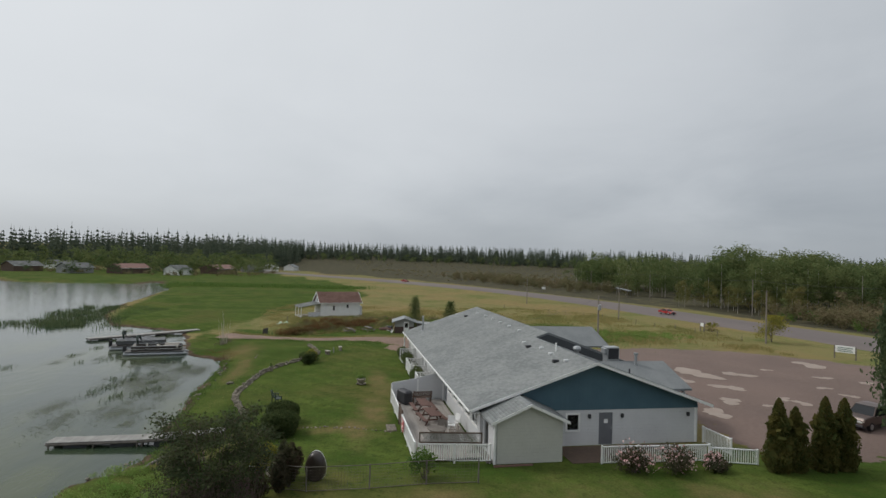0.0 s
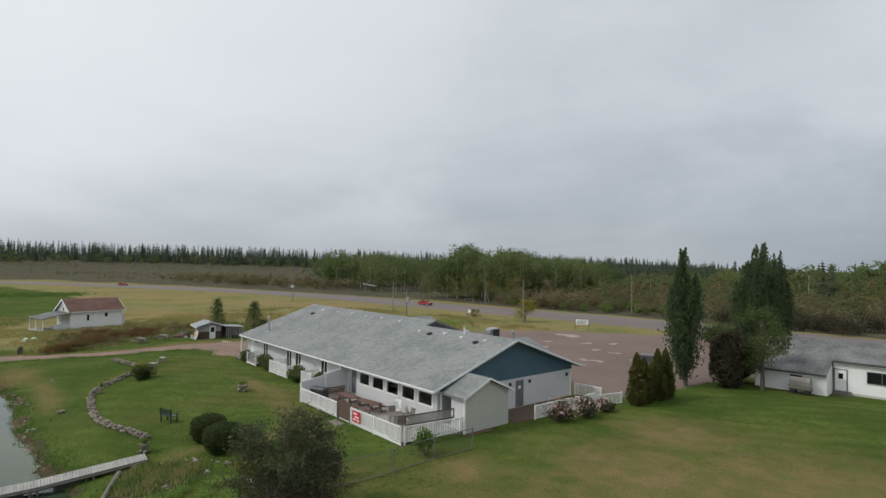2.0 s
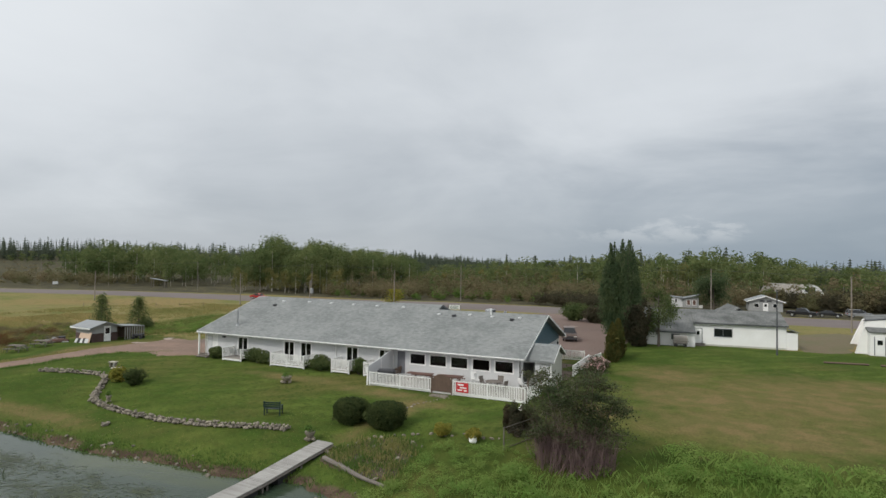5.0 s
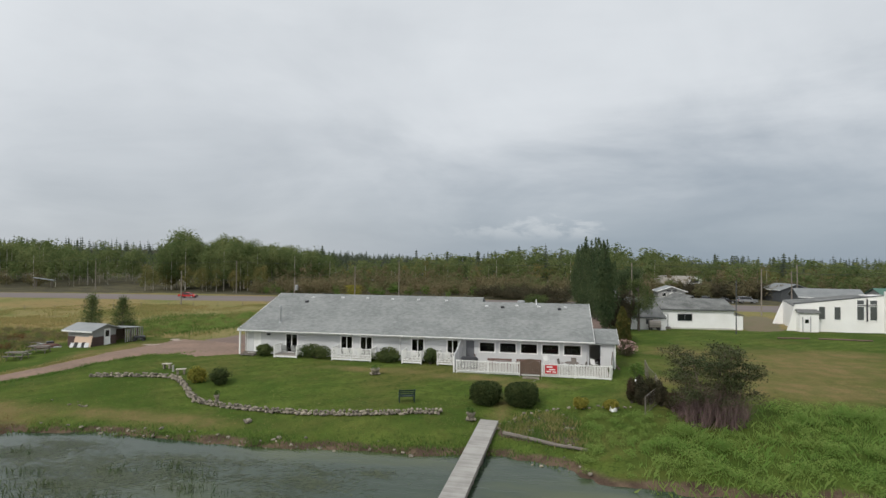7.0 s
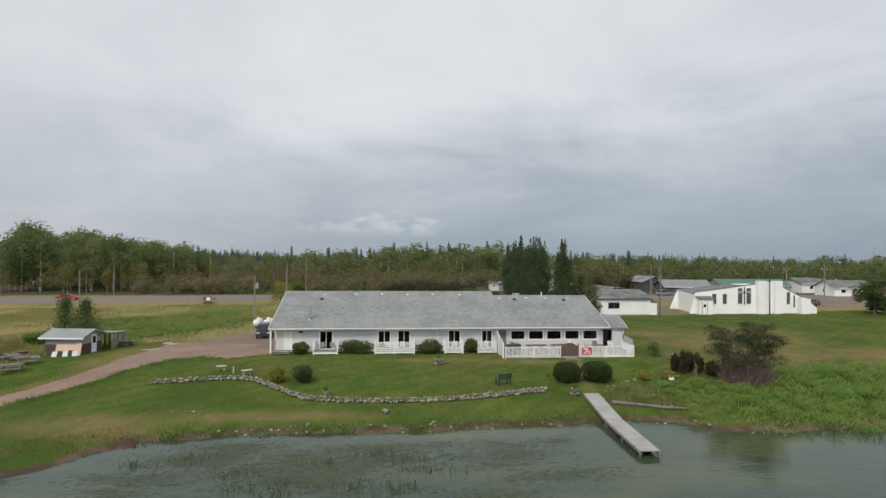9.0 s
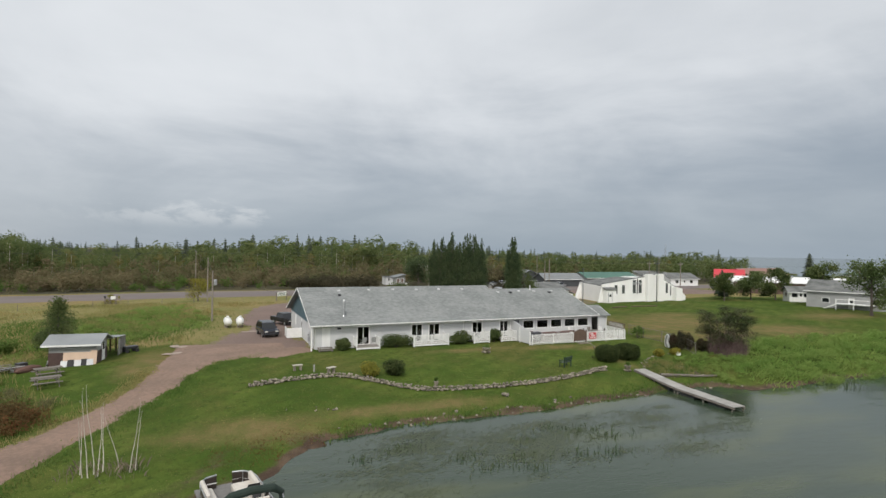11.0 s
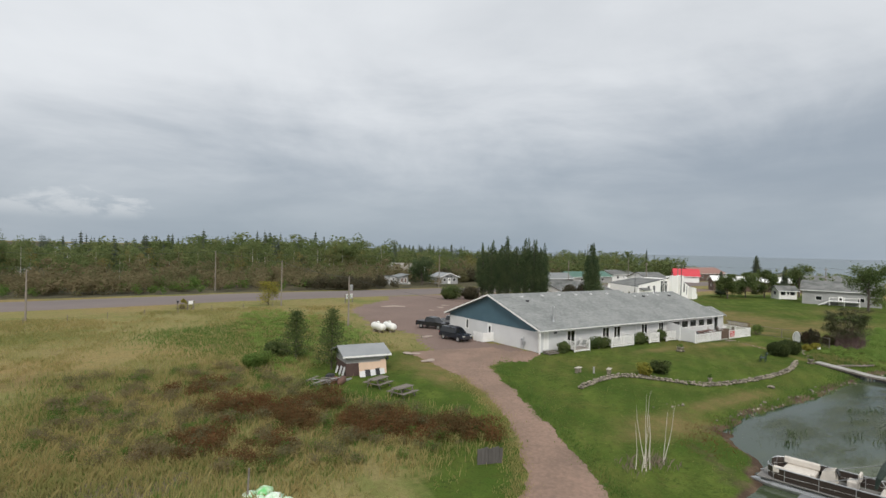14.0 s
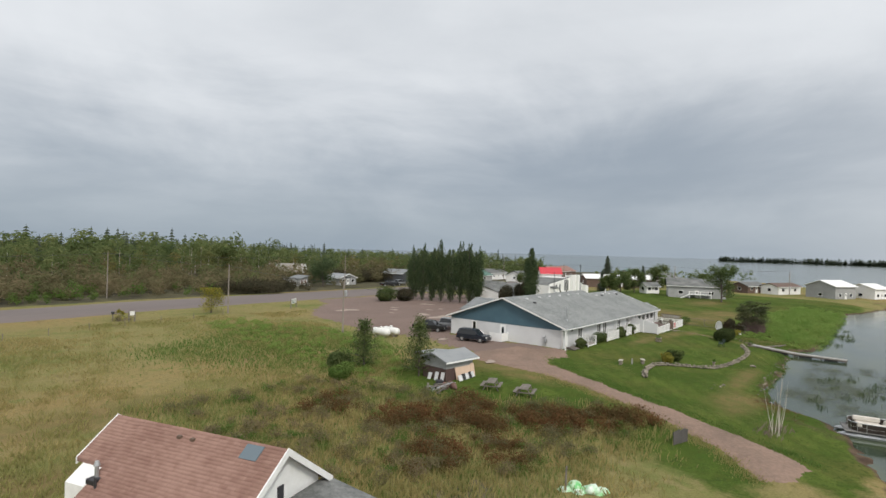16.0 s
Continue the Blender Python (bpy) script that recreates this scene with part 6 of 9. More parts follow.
woods("aspen_forest", "turning aspens beyond the road", [(-72, 140), (60, 158), (110, 146), (200, 146), (260, 200), (-70, 200)], 90, 5, 11.5, "aspen", "gold_leaf", 1.3, swell)
woods("aspen_forest", "tall leafy aspen stand at the bend of the road", [(-132, 130), (-96, 108), (-72, 112), (-54, 150), (-66, 190), (-132, 190)], 190, 15, 23.5, "tall_aspen", "aspen", 1.25, knoll)
woods("aspen_forest", "young turning aspens at the foot of the tall stand", [(-104, 104), (-72, 103), (-60, 112), (-66, 124), (-104, 118)], 34, 5, 11, "aspen", "gold_leaf", 1.2)
woods("aspen_forest", "dark green wood west of the side road", [(-250, 128), (-150, 112), (-138, 122), (-146, 190), (-262, 200)], 170, 11.5, 20.5, "aspen", "aspen", 1.4, lambda x, y: 0.72 + 0.3 * min(1, max(0, (x + 252) / 20)) * min(1, max(0, (-138 - x) / 50)))
woods("willow_scrub", "olive willows on the marsh edge beyond the road", [(-330, 62), (-200, 84), (-150, 98), (-148, 120), (-240, 132), (-340, 110)], 150, 2.5, 7.5, "scrub", "scrub", 1.1)
woods("lakeside_trees", "mixed trees between the far houses", [(-430, -270), (-272, -205), (-266, -60), (-330, -50), (-440, -70)], 300, 5, 17, "far_aspen", "aspen", 1.6)
woods("lakeside_trees", "leafy trees before the far houses", [(-250, -200), (-232, -186), (-232, -84), (-250, -84)], 26, 3, 8, "far_aspen", "poplar", 1.9)
woods("lakeside_scrub", "olive brown bushes round the far houses", [(-300, -215), (-238, -190), (-236, -60), (-300, -40)], 110, 1.5, 4, "far_scrub", "scrub", 1.4)
woods("willow_scrub", "brown and olive willow scrub beside the road", [(-62, 101), (60, 106), (72, 118), (180, 124), (180, 160), (-70, 152)], 760, 2.4, 6.2, "scrub", "scrub", 1.1)
woods("mixed_growth", "young aspens rising out of the willow scrub", [(-66, 112), (180, 128), (190, 165), (-66, 165)], 190, 4.5, 9.5, "far_aspen", "scrub", 1.3)
woods("mixed_growth", "young green aspens rising out of the willow scrub", [(-66, 108), (180, 126), (190, 165), (-66, 165)], 90, 4.0, 9, "far_aspen", "aspen", 1.3)
woods("willow_scrub", "green willow bushes beside the road", [(-64, 101), (20, 100), (20, 118), (-64, 118)], 46, 2.0, 4.2, "scrub", "weeds", 1.1)
woods("marsh_scrub", "low dark marsh growth beyond the road", [(-800, -20), (-320, 30), (-190, 78), (-170, 260), (-300, 400), (-800, 300)], 900, 0.7, 2.4, "far_scrub", "scrub", 2.4)
woods("willow_scrub", "dark russet willow thicket beyond the gravel", [(14, 92), (40, 96), (48, 100), (40, 116), (10, 104)], 90, 2.8, 4.6, "scrub", "dark_leaf")
woods("willow_scrub", "dark russet willow thicket by the parked cars", [(69, 120), (98, 122), (110, 134), (70, 136)], 120, 3.6, 5.4, "scrub", "dark_leaf")
woods("village_trees", "mixed trees among the village houses", [(104, 110), (210, 104), (230, 140), (100, 128)], 130, 5, 11, "far_aspen", "aspen", 1.5)
woods("village_trees", "mixed trees among the village houses", [(150, 20), (240, 10), (250, 80), (200, 92), (158, 52)], 70, 3, 7, "far_aspen", "aspen", 1.6)
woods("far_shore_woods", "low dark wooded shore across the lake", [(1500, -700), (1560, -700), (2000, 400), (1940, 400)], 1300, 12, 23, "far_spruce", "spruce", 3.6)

# -- single trees and shrubs --
column_tree("poplar", "tall narrow dark green poplar by the bungalow", 39.2, 27.4, 14.3, 1.5, "poplar", 11, leaves=15000, group="poplars")
for k, (x, y, h, r) in enumerate(((39.0, 41.5, 12.9, 1.4), (38.7, 43.8, 14.0, 1.5), (38.4, 46.1, 14.4, 1.5), (38.0, 48.5, 13.8, 1.5), (37.6, 51.0, 14.4, 1.5), (37.2, 53.5, 13.5, 1.4), (36.8, 56.0, 13.8, 1.5), (36.4, 58.5, 12.8, 1.4))):
    column_tree("poplar", "tall narrow dark green poplar in a row", x + 0.6, y - 0.4, h * 1.06, r * 1.18, "poplar", 20 + k, leaves=9000, group="poplars")
shrub("plum_bush", "broad dark brown-green bush under the poplars", 41.8, 30.5, (2.2, 2.2, 2.9), "dark_leaf", 9000, 0.17, 31)
shrub("plum_bush", "broad dark brown-green bush under the poplars", 40.6, 34.5, (2.2, 2.4, 2.5), "dark_leaf", 8000, 0.17, 32)
grown_tree("young_willow", "slim many-stemmed green willow before the bungalow", 44.15, 31.9, 8.1, 1.9, "bushleaf", 6200, 0.12, 33, trunk_part=0.22, limbs=14, clump=0.55)
grown_tree("dark_alder", "broad dark green tree beside the small cabin", 53.6, 113, 9.2, 3.6, "poplar", 6500, 0.26, 34, trunk_part=0.08, limbs=15, clump=0.8)
def cone_shrub(name, label, x, y, h, r, mat, seed, leaves=4200, leaf=0.12, group=""):
    """A dense pointed evergreen: leaves on a narrow flame-shaped outline with uneven tips."""
    rng = np.random.default_rng(seed)
    ob = thing(name, label, "tree", (x, y, z_at(x, y) - 0.05), 0, group)
    part("trunk", tube((0, 0, 0), (0, 0, h * 0.85), 0.07, 0.02), M["bark"], ob)
    s = rng.beta(1.0, 1.25, leaves)
    a = rng.uniform(0, 6.283, leaves)
    out = r * (np.clip(1 - s, 0, 1) ** 0.62) * np.clip(0.55 + s * 3.0, 0, 1) * (1 + 0.13 * np.sin(a * 5 + s * 9) + 0.1 * np.sin(a * 3 - s * 17))
    out *= rng.uniform(0.72, 1.08, leaves)
    pts = np.column_stack([out * np.cos(a), out * np.sin(a), 0.08 + s * h])
    core = np.column_stack([rng.normal(0, 0.25 * r, (500, 2)), rng.uniform(0.1, 0.75 * h, 500)])
    part("foliage", raw_mesh("foliage", *join([leaf_quads(rng, pts, leaf, upright=0.6, narrow=0.7), leaf_quads(rng, core, 0.4)])), M[mat], ob)
    return ob


for k, (x, y, h) in enumerate(((40.3, 17.0, 4.1), (40.3, 18.1, 3.6), (40.5, 19.9, 4.2), (40.5, 21.2, 4.1))):
    cone_shrub("cedar", "pointed olive-green cedar beside the lawn", x, y, h, 0.85, "cedar", 40 + k, group="cedars")
def clipped_bush(x, y, r, h, seed):
    """A bush clipped to a soft-cornered block, with a slightly shaggy skin of small leaves."""
    rng = np.random.default_rng(seed)
    ob = thing("clipped_bush", "rounded clipped dark green bush on the lawn", "bush", (x, y, z_at(x, y) - 0.03), float(rng.uniform(0, 90)), "clipped bushes")
    part("stems", tube((0, 0, 0), (0, 0, h * 0.8), 0.06, 0.02), M["bark"], ob)
    d = rng.normal(size=(7500, 3))
    d /= (np.abs(d) ** 3.4).sum(1, keepdims=True) ** (1 / 3.4)
    d *= rng.uniform(0.84, 1.03, (7500, 1)) * (1 + 0.05 * np.sin(5 * d[:, :1] + 3 * d[:, 1:2]))
    p = d * np.array([r, r, h * 0.5]) + np.array([0, 0, h * 0.5])
    p[:, :2] *= (0.9 + 0.1 * np.clip(p[:, 2:] / (0.4 * h), 0, 1))
    core = rng.normal(0, 0.35, (900, 3)) * np.array([r, r, h * 0.4]) + np.array([0, 0, h * 0.5])
    part("foliage", raw_mesh("foliage", *join([leaf_quads(rng, p, 0.075), leaf_quads(rng, core, 0.28)])), M["hedge"], ob)
    return ob


HEDGE = [(27.15, -11.6, 1.05, 0.88), (29.75, -11.5, 1.14, 0.9)]
for k, (x, y, r, h) in enumerate(HEDGE):
    clipped_bush(x, y, r, h * 1.75, 50 + k)
for k, (x, y, rx, rz) in enumerate(((3.2, -0.4, 1.05, 0.68), (8.9, -0.45, 2.0, 0.8), (16.3, -0.45, 1.65, 0.8), (20.5, -0.4, 0.95, 0.78))):
    shrub("foundation_bush", "dense green bush against the white lodge wall", x, y, (rx, 0.75, rz), "bushleaf", 3000, 0.10, 60 + k, lumps=12, group="foundation bushes")
for k, (x, y, r, mat) in enumerate(((33.8, -11.8, 0.62, "yellow_leaf"), (35.9, -11.9, 0.58, "yellow_leaf"), (3.1, -10.9, 0.95, "yellow_leaf"), (5.3, -11.0, 1.15, "hedge"))):
    shrub("garden_bush", "low round garden bush with yellowing leaves" if mat == "yellow_leaf" else "low round dark green garden bush", x, y, (r, r, r * 0.72), mat, 1800, 0.09, 70 + k, lumps=10)
late = []
for k, (x, y, h) in enumerate(((-23.2, 10.6, 4.9), (-21.9, 4.4, 5.6))):
    late.append((x, y, h, 80 + k))
for x, y, h, seed in late:
    rng = np.random.default_rng(seed)
    ob = thing("shed_tree", "small pointed dark green tree behind the shed", "tree", (x, y, z_at(x, y) - 0.05), 0, "shed trees")
    bm = bmesh.new()
    add_tube(bm, (0, 0, 0), (0, 0, h * 0.95), 0.09, 0.02, 7)
    pts = []
    for b in range(46):
        zb = h * (0.08 + 0.9 * b / 46)
        a = 2.4 * b + rng.uniform(-0.3, 0.3)
        reach = (1.9 * (1 - zb / h) ** 0.7 + 0.12) * rng.uniform(0.65, 1.15)
        e = Vector((reach * math.cos(a), reach * math.sin(a), zb + 0.28 * reach))
        add_tube(bm, (0, 0, zb), e, 0.025, 0.006, 4)
        s = rng.beta(1.6, 1.0, 80)[:, None]
        pts.append(np.array([0, 0, zb]) + s * (np.array(e) - np.array([0, 0, zb])) + rng.normal(0, 0.22, (80, 3)))
    part("trunk", bm, M["bark"], ob)
    part("crown", raw_mesh("crown", *leaf_quads(rng, np.concatenate(pts), 0.11)), M["bushleaf"], ob)
shrub("alder_bush", "tall green bush in the meadow", -24.5, 12.8, (1.5, 1.4, 1.1), "bushleaf", 2200, 0.13, 85)
shrub("alder_bush", "tall green bush in the meadow", -27.5, 9.0, (1.6, 1.4, 0.9), "weeds", 2000, 0.13, 86)
grown_tree("roadside_willow", "thin yellow-green young willow at the foot of the pole", -11.4, 62.6, 4.3, 2.0, "yellow_leaf", 2600, 0.14, 87, trunk_part=0.10, limbs=9, clump=0.8)
for k, (x, y, r) in enumerate(((28.8, 59.2, 2.7), (32.8, 57.0, 2.6))):
    shrub("lot_bush", "broad green and russet bush at the edge of the gravel", x, y, (r * 1.2, r, r * 0.66), "dark_leaf" if k % 2 else "bushleaf", 5200, 0.16, 88 + k, lumps=14)
for k, (x, y, h, s) in enumerate(((97, 3.2, 11.2, 3.4), (98.6, 34.2, 6.2, 2.6), (107, 34, 6.5, 3.0), (112.1, 31.6, 7.4, 2.6), (123, 27.8, 9.8, 3.0), (136, 16, 6, 2.5))):
    grown_tree("village_tree", "leafy dark green tree among the village gardens", x, y, h, s, "bushleaf" if k % 2 else "aspen", 5200, 0.24, 100 + k, group="village trees", trunk_part=0.14)
for k, (x, y, h) in enumerate(((180, 68, 12), (133, 36, 8.5), (103, 38.5, 7.0))):
    if h > 1:
        ob = thing("spruce_tree", "single dark green spruce", "tree", (x, y, z_at(x, y)), 40 * k)
        v, f = spruce_shape(np.random.default_rng(110 + k), 18, 10)
        part("crown", raw_mesh("crown", v * np.array([1.6 * h, 1.6 * h, h]), f), M["spruce"], ob)
        part("trunk", tube((0, 0, -0.1), (0, 0, h * 0.9), 0.12, 0.02), M["bark"], ob)


# the big half-bare bush at the corner of the lawn
def twiggy(name, label, x, y, spread, h, twigs, leaves, seed, leaf_mat="bushleaf", leaf=0.13, lean=(0, 0), flat=1.0):
    rng = np.random.default_rng(seed)
    ob = thing(name, label, "bush", (x, y, z_at(x, y) - 0.05))
    bm, ends = bmesh.new(), []
    for k in range(twigs):
        a = rng.uniform(0, 6.283)
        up = rng.uniform(0.25, 1.5)
        way = Vector((math.cos(a) + lean[0], flat * math.sin(a) + lean[1], up)).normalized()
        reach = min(spread / max(0.2, math.hypot(way.x, way.y)), h / max(way.z, 0.2)) * rng.uniform(0.55, 1.0)
        p = Vector((rng.normal(0, 0.5), rng.normal(0, 0.5), 0))
        r = 0.03 * rng.uniform(0.6, 1.6)
        for s in range(4):
            q = p + way * reach / 4
            add_tube(bm, p, q, r, r * 0.65, 4)
            r *= 0.65
            p = q
            way = (way + Vector(rng.normal(0, 0.13, 3)) + Vector((0, 0, -0.03))).normalized()
            for _ in range(3):
                e = p + (way + Vector(rng.normal(0, 0.6, 3))).normalized() * rng.uniform(0.3, 0.9)
                add_tube(bm, p, e, r * 0.5, 0.004, 3)
                ends.append(e)
    part("branchwork", bm, M["twig"], ob, "bare grey-brown branches")
    e = np.array([tuple(q) for q in ends])
    e[:, 2] = np.maximum(e[:, 2], 0.1)
    w = np.clip((e[:, 2] / h - 0.26) * 2.0, 0.03, 1) ** 1.3
    w *= rng.random(len(e)) < 0.4
    pick = rng.choice(len(e), leaves, p=w / w.sum())
    low = rng.choice(len(e), leaves // 3)
    part("dry_leaves", raw_mesh("dry_leaves", *leaf_quads(rng, e[low] + rng.normal(0, 0.12, (len(low), 3)), leaf * 0.9)), M["dark_leaf"], ob, "dull brown lower leaves")
    part("leaves", raw_mesh("leaves", *leaf_quads(rng, e[pick] + rng.normal(0, 0.13, (leaves, 3)), leaf)), M[leaf_mat], ob)
    return ob


def spreading_tree(name, label, x, y, h, reach, seed):
    """A low, wind-shaped tree: leaning stems, level boughs with flat pads of leaves, and a skirt of dead twigs."""
    rng = np.random.default_rng(seed)
    ob = thing(name, label, "tree", (x, y, z_at(x, y) - 0.05))
    bm, pads = bmesh.new(), []
    for k in range(11):
        a = 6.283 * k / 11 + rng.uniform(-0.25, 0.25)
        lean_by = rng.uniform(0.05, 0.6)
        way = Vector((1.25 * lean_by * math.cos(a) + 0.08, lean_by * math.sin(a), 1)).normalized()
        p, r = Vector((rng.normal(0, 0.22), rng.normal(0, 0.22), 0)), rng.uniform(0.05, 0.085)
        tall = h * rng.uniform(0.72, 0.98) * (1 - 0.22 * lean_by)
        for s in range(6):
            q = p + way * (tall / 6) / max(way.z, 0.55)
            add_tube(bm, p, q, r, r * 0.8, 5)
            p, r = q, r * 0.8
            way = (way + Vector(rng.normal(0, 0.10, 3))).normalized()
            for _ in range(3):
                if s < 1:
                    continue
                b = a + rng.normal(0, 1.0)
                out = Vector((math.cos(b), 0.8 * math.sin(b), rng.uniform(-0.05, 0.4))).normalized()
                long = reach * rng.uniform(0.25, 0.60) * (1.08 - 0.15 * s)
                mid, end = p + out * long * 0.55 + Vector((0, 0, 0.05)), p + out * long + Vector((0, 0, rng.uniform(-0.12, 0.16)))
                add_tube(bm, p, mid, r * 0.5, r * 0.35, 4)
                add_tube(bm, mid, end, r * 0.35, 0.006, 3)
                pads += [mid.lerp(end, 0.3), mid.lerp(end, 0.75), end]
        pads.append(p)
    part("branchwork", bm, M["twig"], ob, "grey-brown branches")
    c = np.array([tuple(q) for q in pads])
    high = np.clip((c[:, 2] / h - 0.22) * 3.0, 0, 1)
    live = c[(rng.random(len(c)) < 0.12 + 0.75 * high)]
    n = 40
    pts = np.repeat(live, n, 0) + rng.normal(0, 1, (len(live) * n, 3)) * np.array([0.28, 0.28, 0.12])
    part("leaves", raw_mesh("leaves", *leaf_quads(rng, pts, 0.092, narrow=0.8, out=np.tile((0.0, 0.0, 1.0), (len(pts), 1)), loose=0.55)), M["thicket_leaf"], ob)
    dull = c[rng.random(len(c)) < 0.6]
    pts = np.repeat(dull, 15, 0) + rng.normal(0, 1, (len(dull) * 15, 3)) * np.array([0.26, 0.26, 0.12])
    pts[:, 2] = np.maximum(pts[:, 2], 0.15)
    part("dry_leaves", raw_mesh("dry_leaves", *leaf_quads(rng, pts, 0.08, narrow=0.8)), M["dark_leaf"], ob, "dull brown leaves")
    bm = bmesh.new()
    for k in range(560):
        a, rr = rng.uniform(0, 6.283), math.sqrt(rng.uniform(0, 1))
        foot = Vector((0.48 * reach * rr * math.cos(a) + 0.2, 0.42 * reach * rr * math.sin(a), 0))
        tip = foot + Vector((rng.normal(0.12, 0.32), rng.normal(0, 0.35), rng.uniform(0.7, 2.9)))
        knee = foot.lerp(tip, 0.5) + Vector(rng.normal(0, 0.07, 3))
        add_tube(bm, foot, knee, 0.016, 0.012, 3)
        add_tube(bm, knee, tip, 0.012, 0.004, 3)
        for _ in range(2):
            add_tube(bm, knee, knee + Vector((rng.normal(0, 0.25), rng.normal(0, 0.25), rng.uniform(0.2, 0.7))), 0.008, 0.003, 3)
    part("underwood", bm, M["purple_twig"], ob, "purplish dead lower twigs")
    return ob


M["thicket_leaf"] = material("dark_thicket_leaves", (0.050, 0.075, 0.034), (0.103, 0.115, 0.049), 0.8, scale=0.7, fine=5, island=0.7, spec=0.2, leaf=0.35)
M["purple_twig"] = material("purplish_dead_twigs", (0.195, 0.127, 0.120), (0.111, 0.075, 0.072), 0.9, scale=1.5, fine=9, island=0.8)
spreading_tree("thicket", "low spreading half-bare tree with green upper leaves", 41.8, -13.1, 5.2, 4.4, 121)
for k, (x, y, r, h) in enumerate(((37.5, -10.0, 0.5, 1.0), (38.1, -10.4, 0.55, 1.2), (38.8, -10.1, 0.5, 1.1), (39.4, -10.5, 0.55, 1.0), (40.1, -11.6, 0.8, 0.8))):
    shrub("columnar_shrub", "dark red-brown upright shrub beside the spreading tree", x, y, (r, r, h), "maroon_leaf" if k % 2 == 0 else "dark_leaf", 2400, 0.09, 460 + k, lumps=13, shell=0.6, group="columnar shrubs")
shrub("vine_bush", "light green climbing bush on the wire fence", 38.9, -3.2, (0.75, 1.1, 0.85), "weeds", 650, 0.11, 124, core=False, shell=0.3)
for k, (x, y, r) in enumerate(((39.5, 8.5, 1.4), (39.7, 10.9, 1.35), (39.8, 13.5, 0.9))):
    s = shrub("rose_bush", "flowering rose bush with pale pink blooms by the ramp", x, y, (r, r * 1.05, r * 0.58), "rose_leaf", 2300, 0.085, 130 + k, group="rose bushes", core=False, shell=0.45)
    rng = np.random.default_rng(135 + k)
    pts = lump_points(rng, 330, (r * 1.02, r * 1.06, r * 0.6), 8, 0.85)
    part("blossoms", raw_mesh("blossoms", *leaf_quads(rng, pts, 0.09)), material("rose_petals", (0.52, 0.27, 0.27), (0.62, 0.47, 0.43), 0.7, island=0.8), s, "pale pink blossoms")


# rough growth, all joined by kind
def growth(name, label, poly, n, height, width, mat, seed, lean=0.35, clumps=0, spread=0.5, fade=0.0, gaps=False):
    rng = np.random.default_rng(seed)
    p = scatter(rng, poly, n)
    if clumps:
        c = scatter(rng, poly, clumps)
        k = rng.integers(0, len(c), n)
        xy = c[k][:, :2] + rng.normal(0, spread, (n, 2))
        p = np.column_stack([xy, ground_z(xy[:, 0], xy[:, 1]) - 0.05])
    if fade:
        xy = p[:, :2] + rng.normal(0, fade, (len(p), 2)) * rng.uniform(0, 1, (len(p), 1))
        p = np.column_stack([xy, ground_z(xy[:, 0], xy[:, 1]) - 0.05])
    if gaps:
        x, y = p[:, 0], p[:, 1]
        p = p[wobble(x * 0.24, y * 0.24) + 0.6 * wobble(x * 0.75 + 5, y * 0.75) + rng.normal(0, 0.3, len(p)) > -0.1]
        height = height * np.clip(1 + 0.45 * wobble(p[:, 0] * 0.15 + 2, p[:, 1] * 0.15), 0.5, 1.7)
    return tagged(link(name, raw_mesh(name, *blades(rng, p, height, width, lean)), M[mat]), label, "grass", kind="stuff")


FIELD = [(-62, -24), (-30, -21), (-25, -20), (-21, -14), (-27, -4), (-24, 6), (-12, 10), (-12, 27), (-8, 33), (-4, 47), (2, 54), (-20, 60), (-60, 55), (-75, 40), (-75, -20)]
growth("meadow_grass", "tall dry yellow and green meadow grass", FIELD, 130000, 0.36, 0.042, "dry_grass", 201, lean=0.6, clumps=18000, spread=0.4, gaps=True)
growth("meadow_grass", "fresh green meadow growth near the gravel", [(-26, 8), (-13, 12), (-12, 27), (-8, 33), (-18, 42), (-36, 34)], 21000, 0.34, 0.055, "weeds", 202, clumps=1600, spread=0.4, fade=4.0)
growth("reed_grass", "fresh green marsh growth beside the water", [(-172, -92), (-150, -76), (-148, -50), (-145, 0), (-160, 2), (-165, -50)], 7000, 0.9, 0.18, "weeds", 203, fade=5.0)
BANK = [(36.5, -22.9), (60, -23.2), (100, -23.2), (100, -14), (62, -10), (47, -9), (44.5, -13.5), (40, -15.5), (37, -18.5)]
growth("shore_weeds", "rank green weeds on the lake bank", BANK, 9000, 0.5, 0.03, "bank_weeds", 204, lean=0.7, clumps=1600, spread=0.45)
br = np.random.default_rng(206)
mounds = []
for _ in range(5):
    skin, way = lump_shell(br, 300, (0.7, 0.7, 0.45), 9, 0.4)
    mounds.append(leaf_quads(br, skin, 0.062, upright=0.5, narrow=0.6, out=way, loose=0.9))
for poly, n, lo, hi in ((BANK, 560, 0.6, 1.4), ([(33.5, -21.4), (38, -22.2), (40, -15.5), (44, -12), (38.5, -12.5), (34, -13), (33.8, -17.5)], 90, 0.4, 0.9)):
    sp = scatter(br, poly, n)
    tagged(link("bank_shrubs", raw_mesh("bank_shrubs", *plant(mounds, sp, br.uniform(lo, hi, len(sp)), 1.2, br)), M["bank_weeds"]), "leafy green shrubs and weeds on the lake bank", "shrubs", kind="stuff")
GREEN_BANK = [(-27, 5), (-20.5, 6.5), (-15.5, 14.5), (-10.5, 19), (-8.8, 30), (-10.5, 44), (-15, 52), (-21, 48), (-24, 30)]
sp = scatter(br, GREEN_BANK, 330)
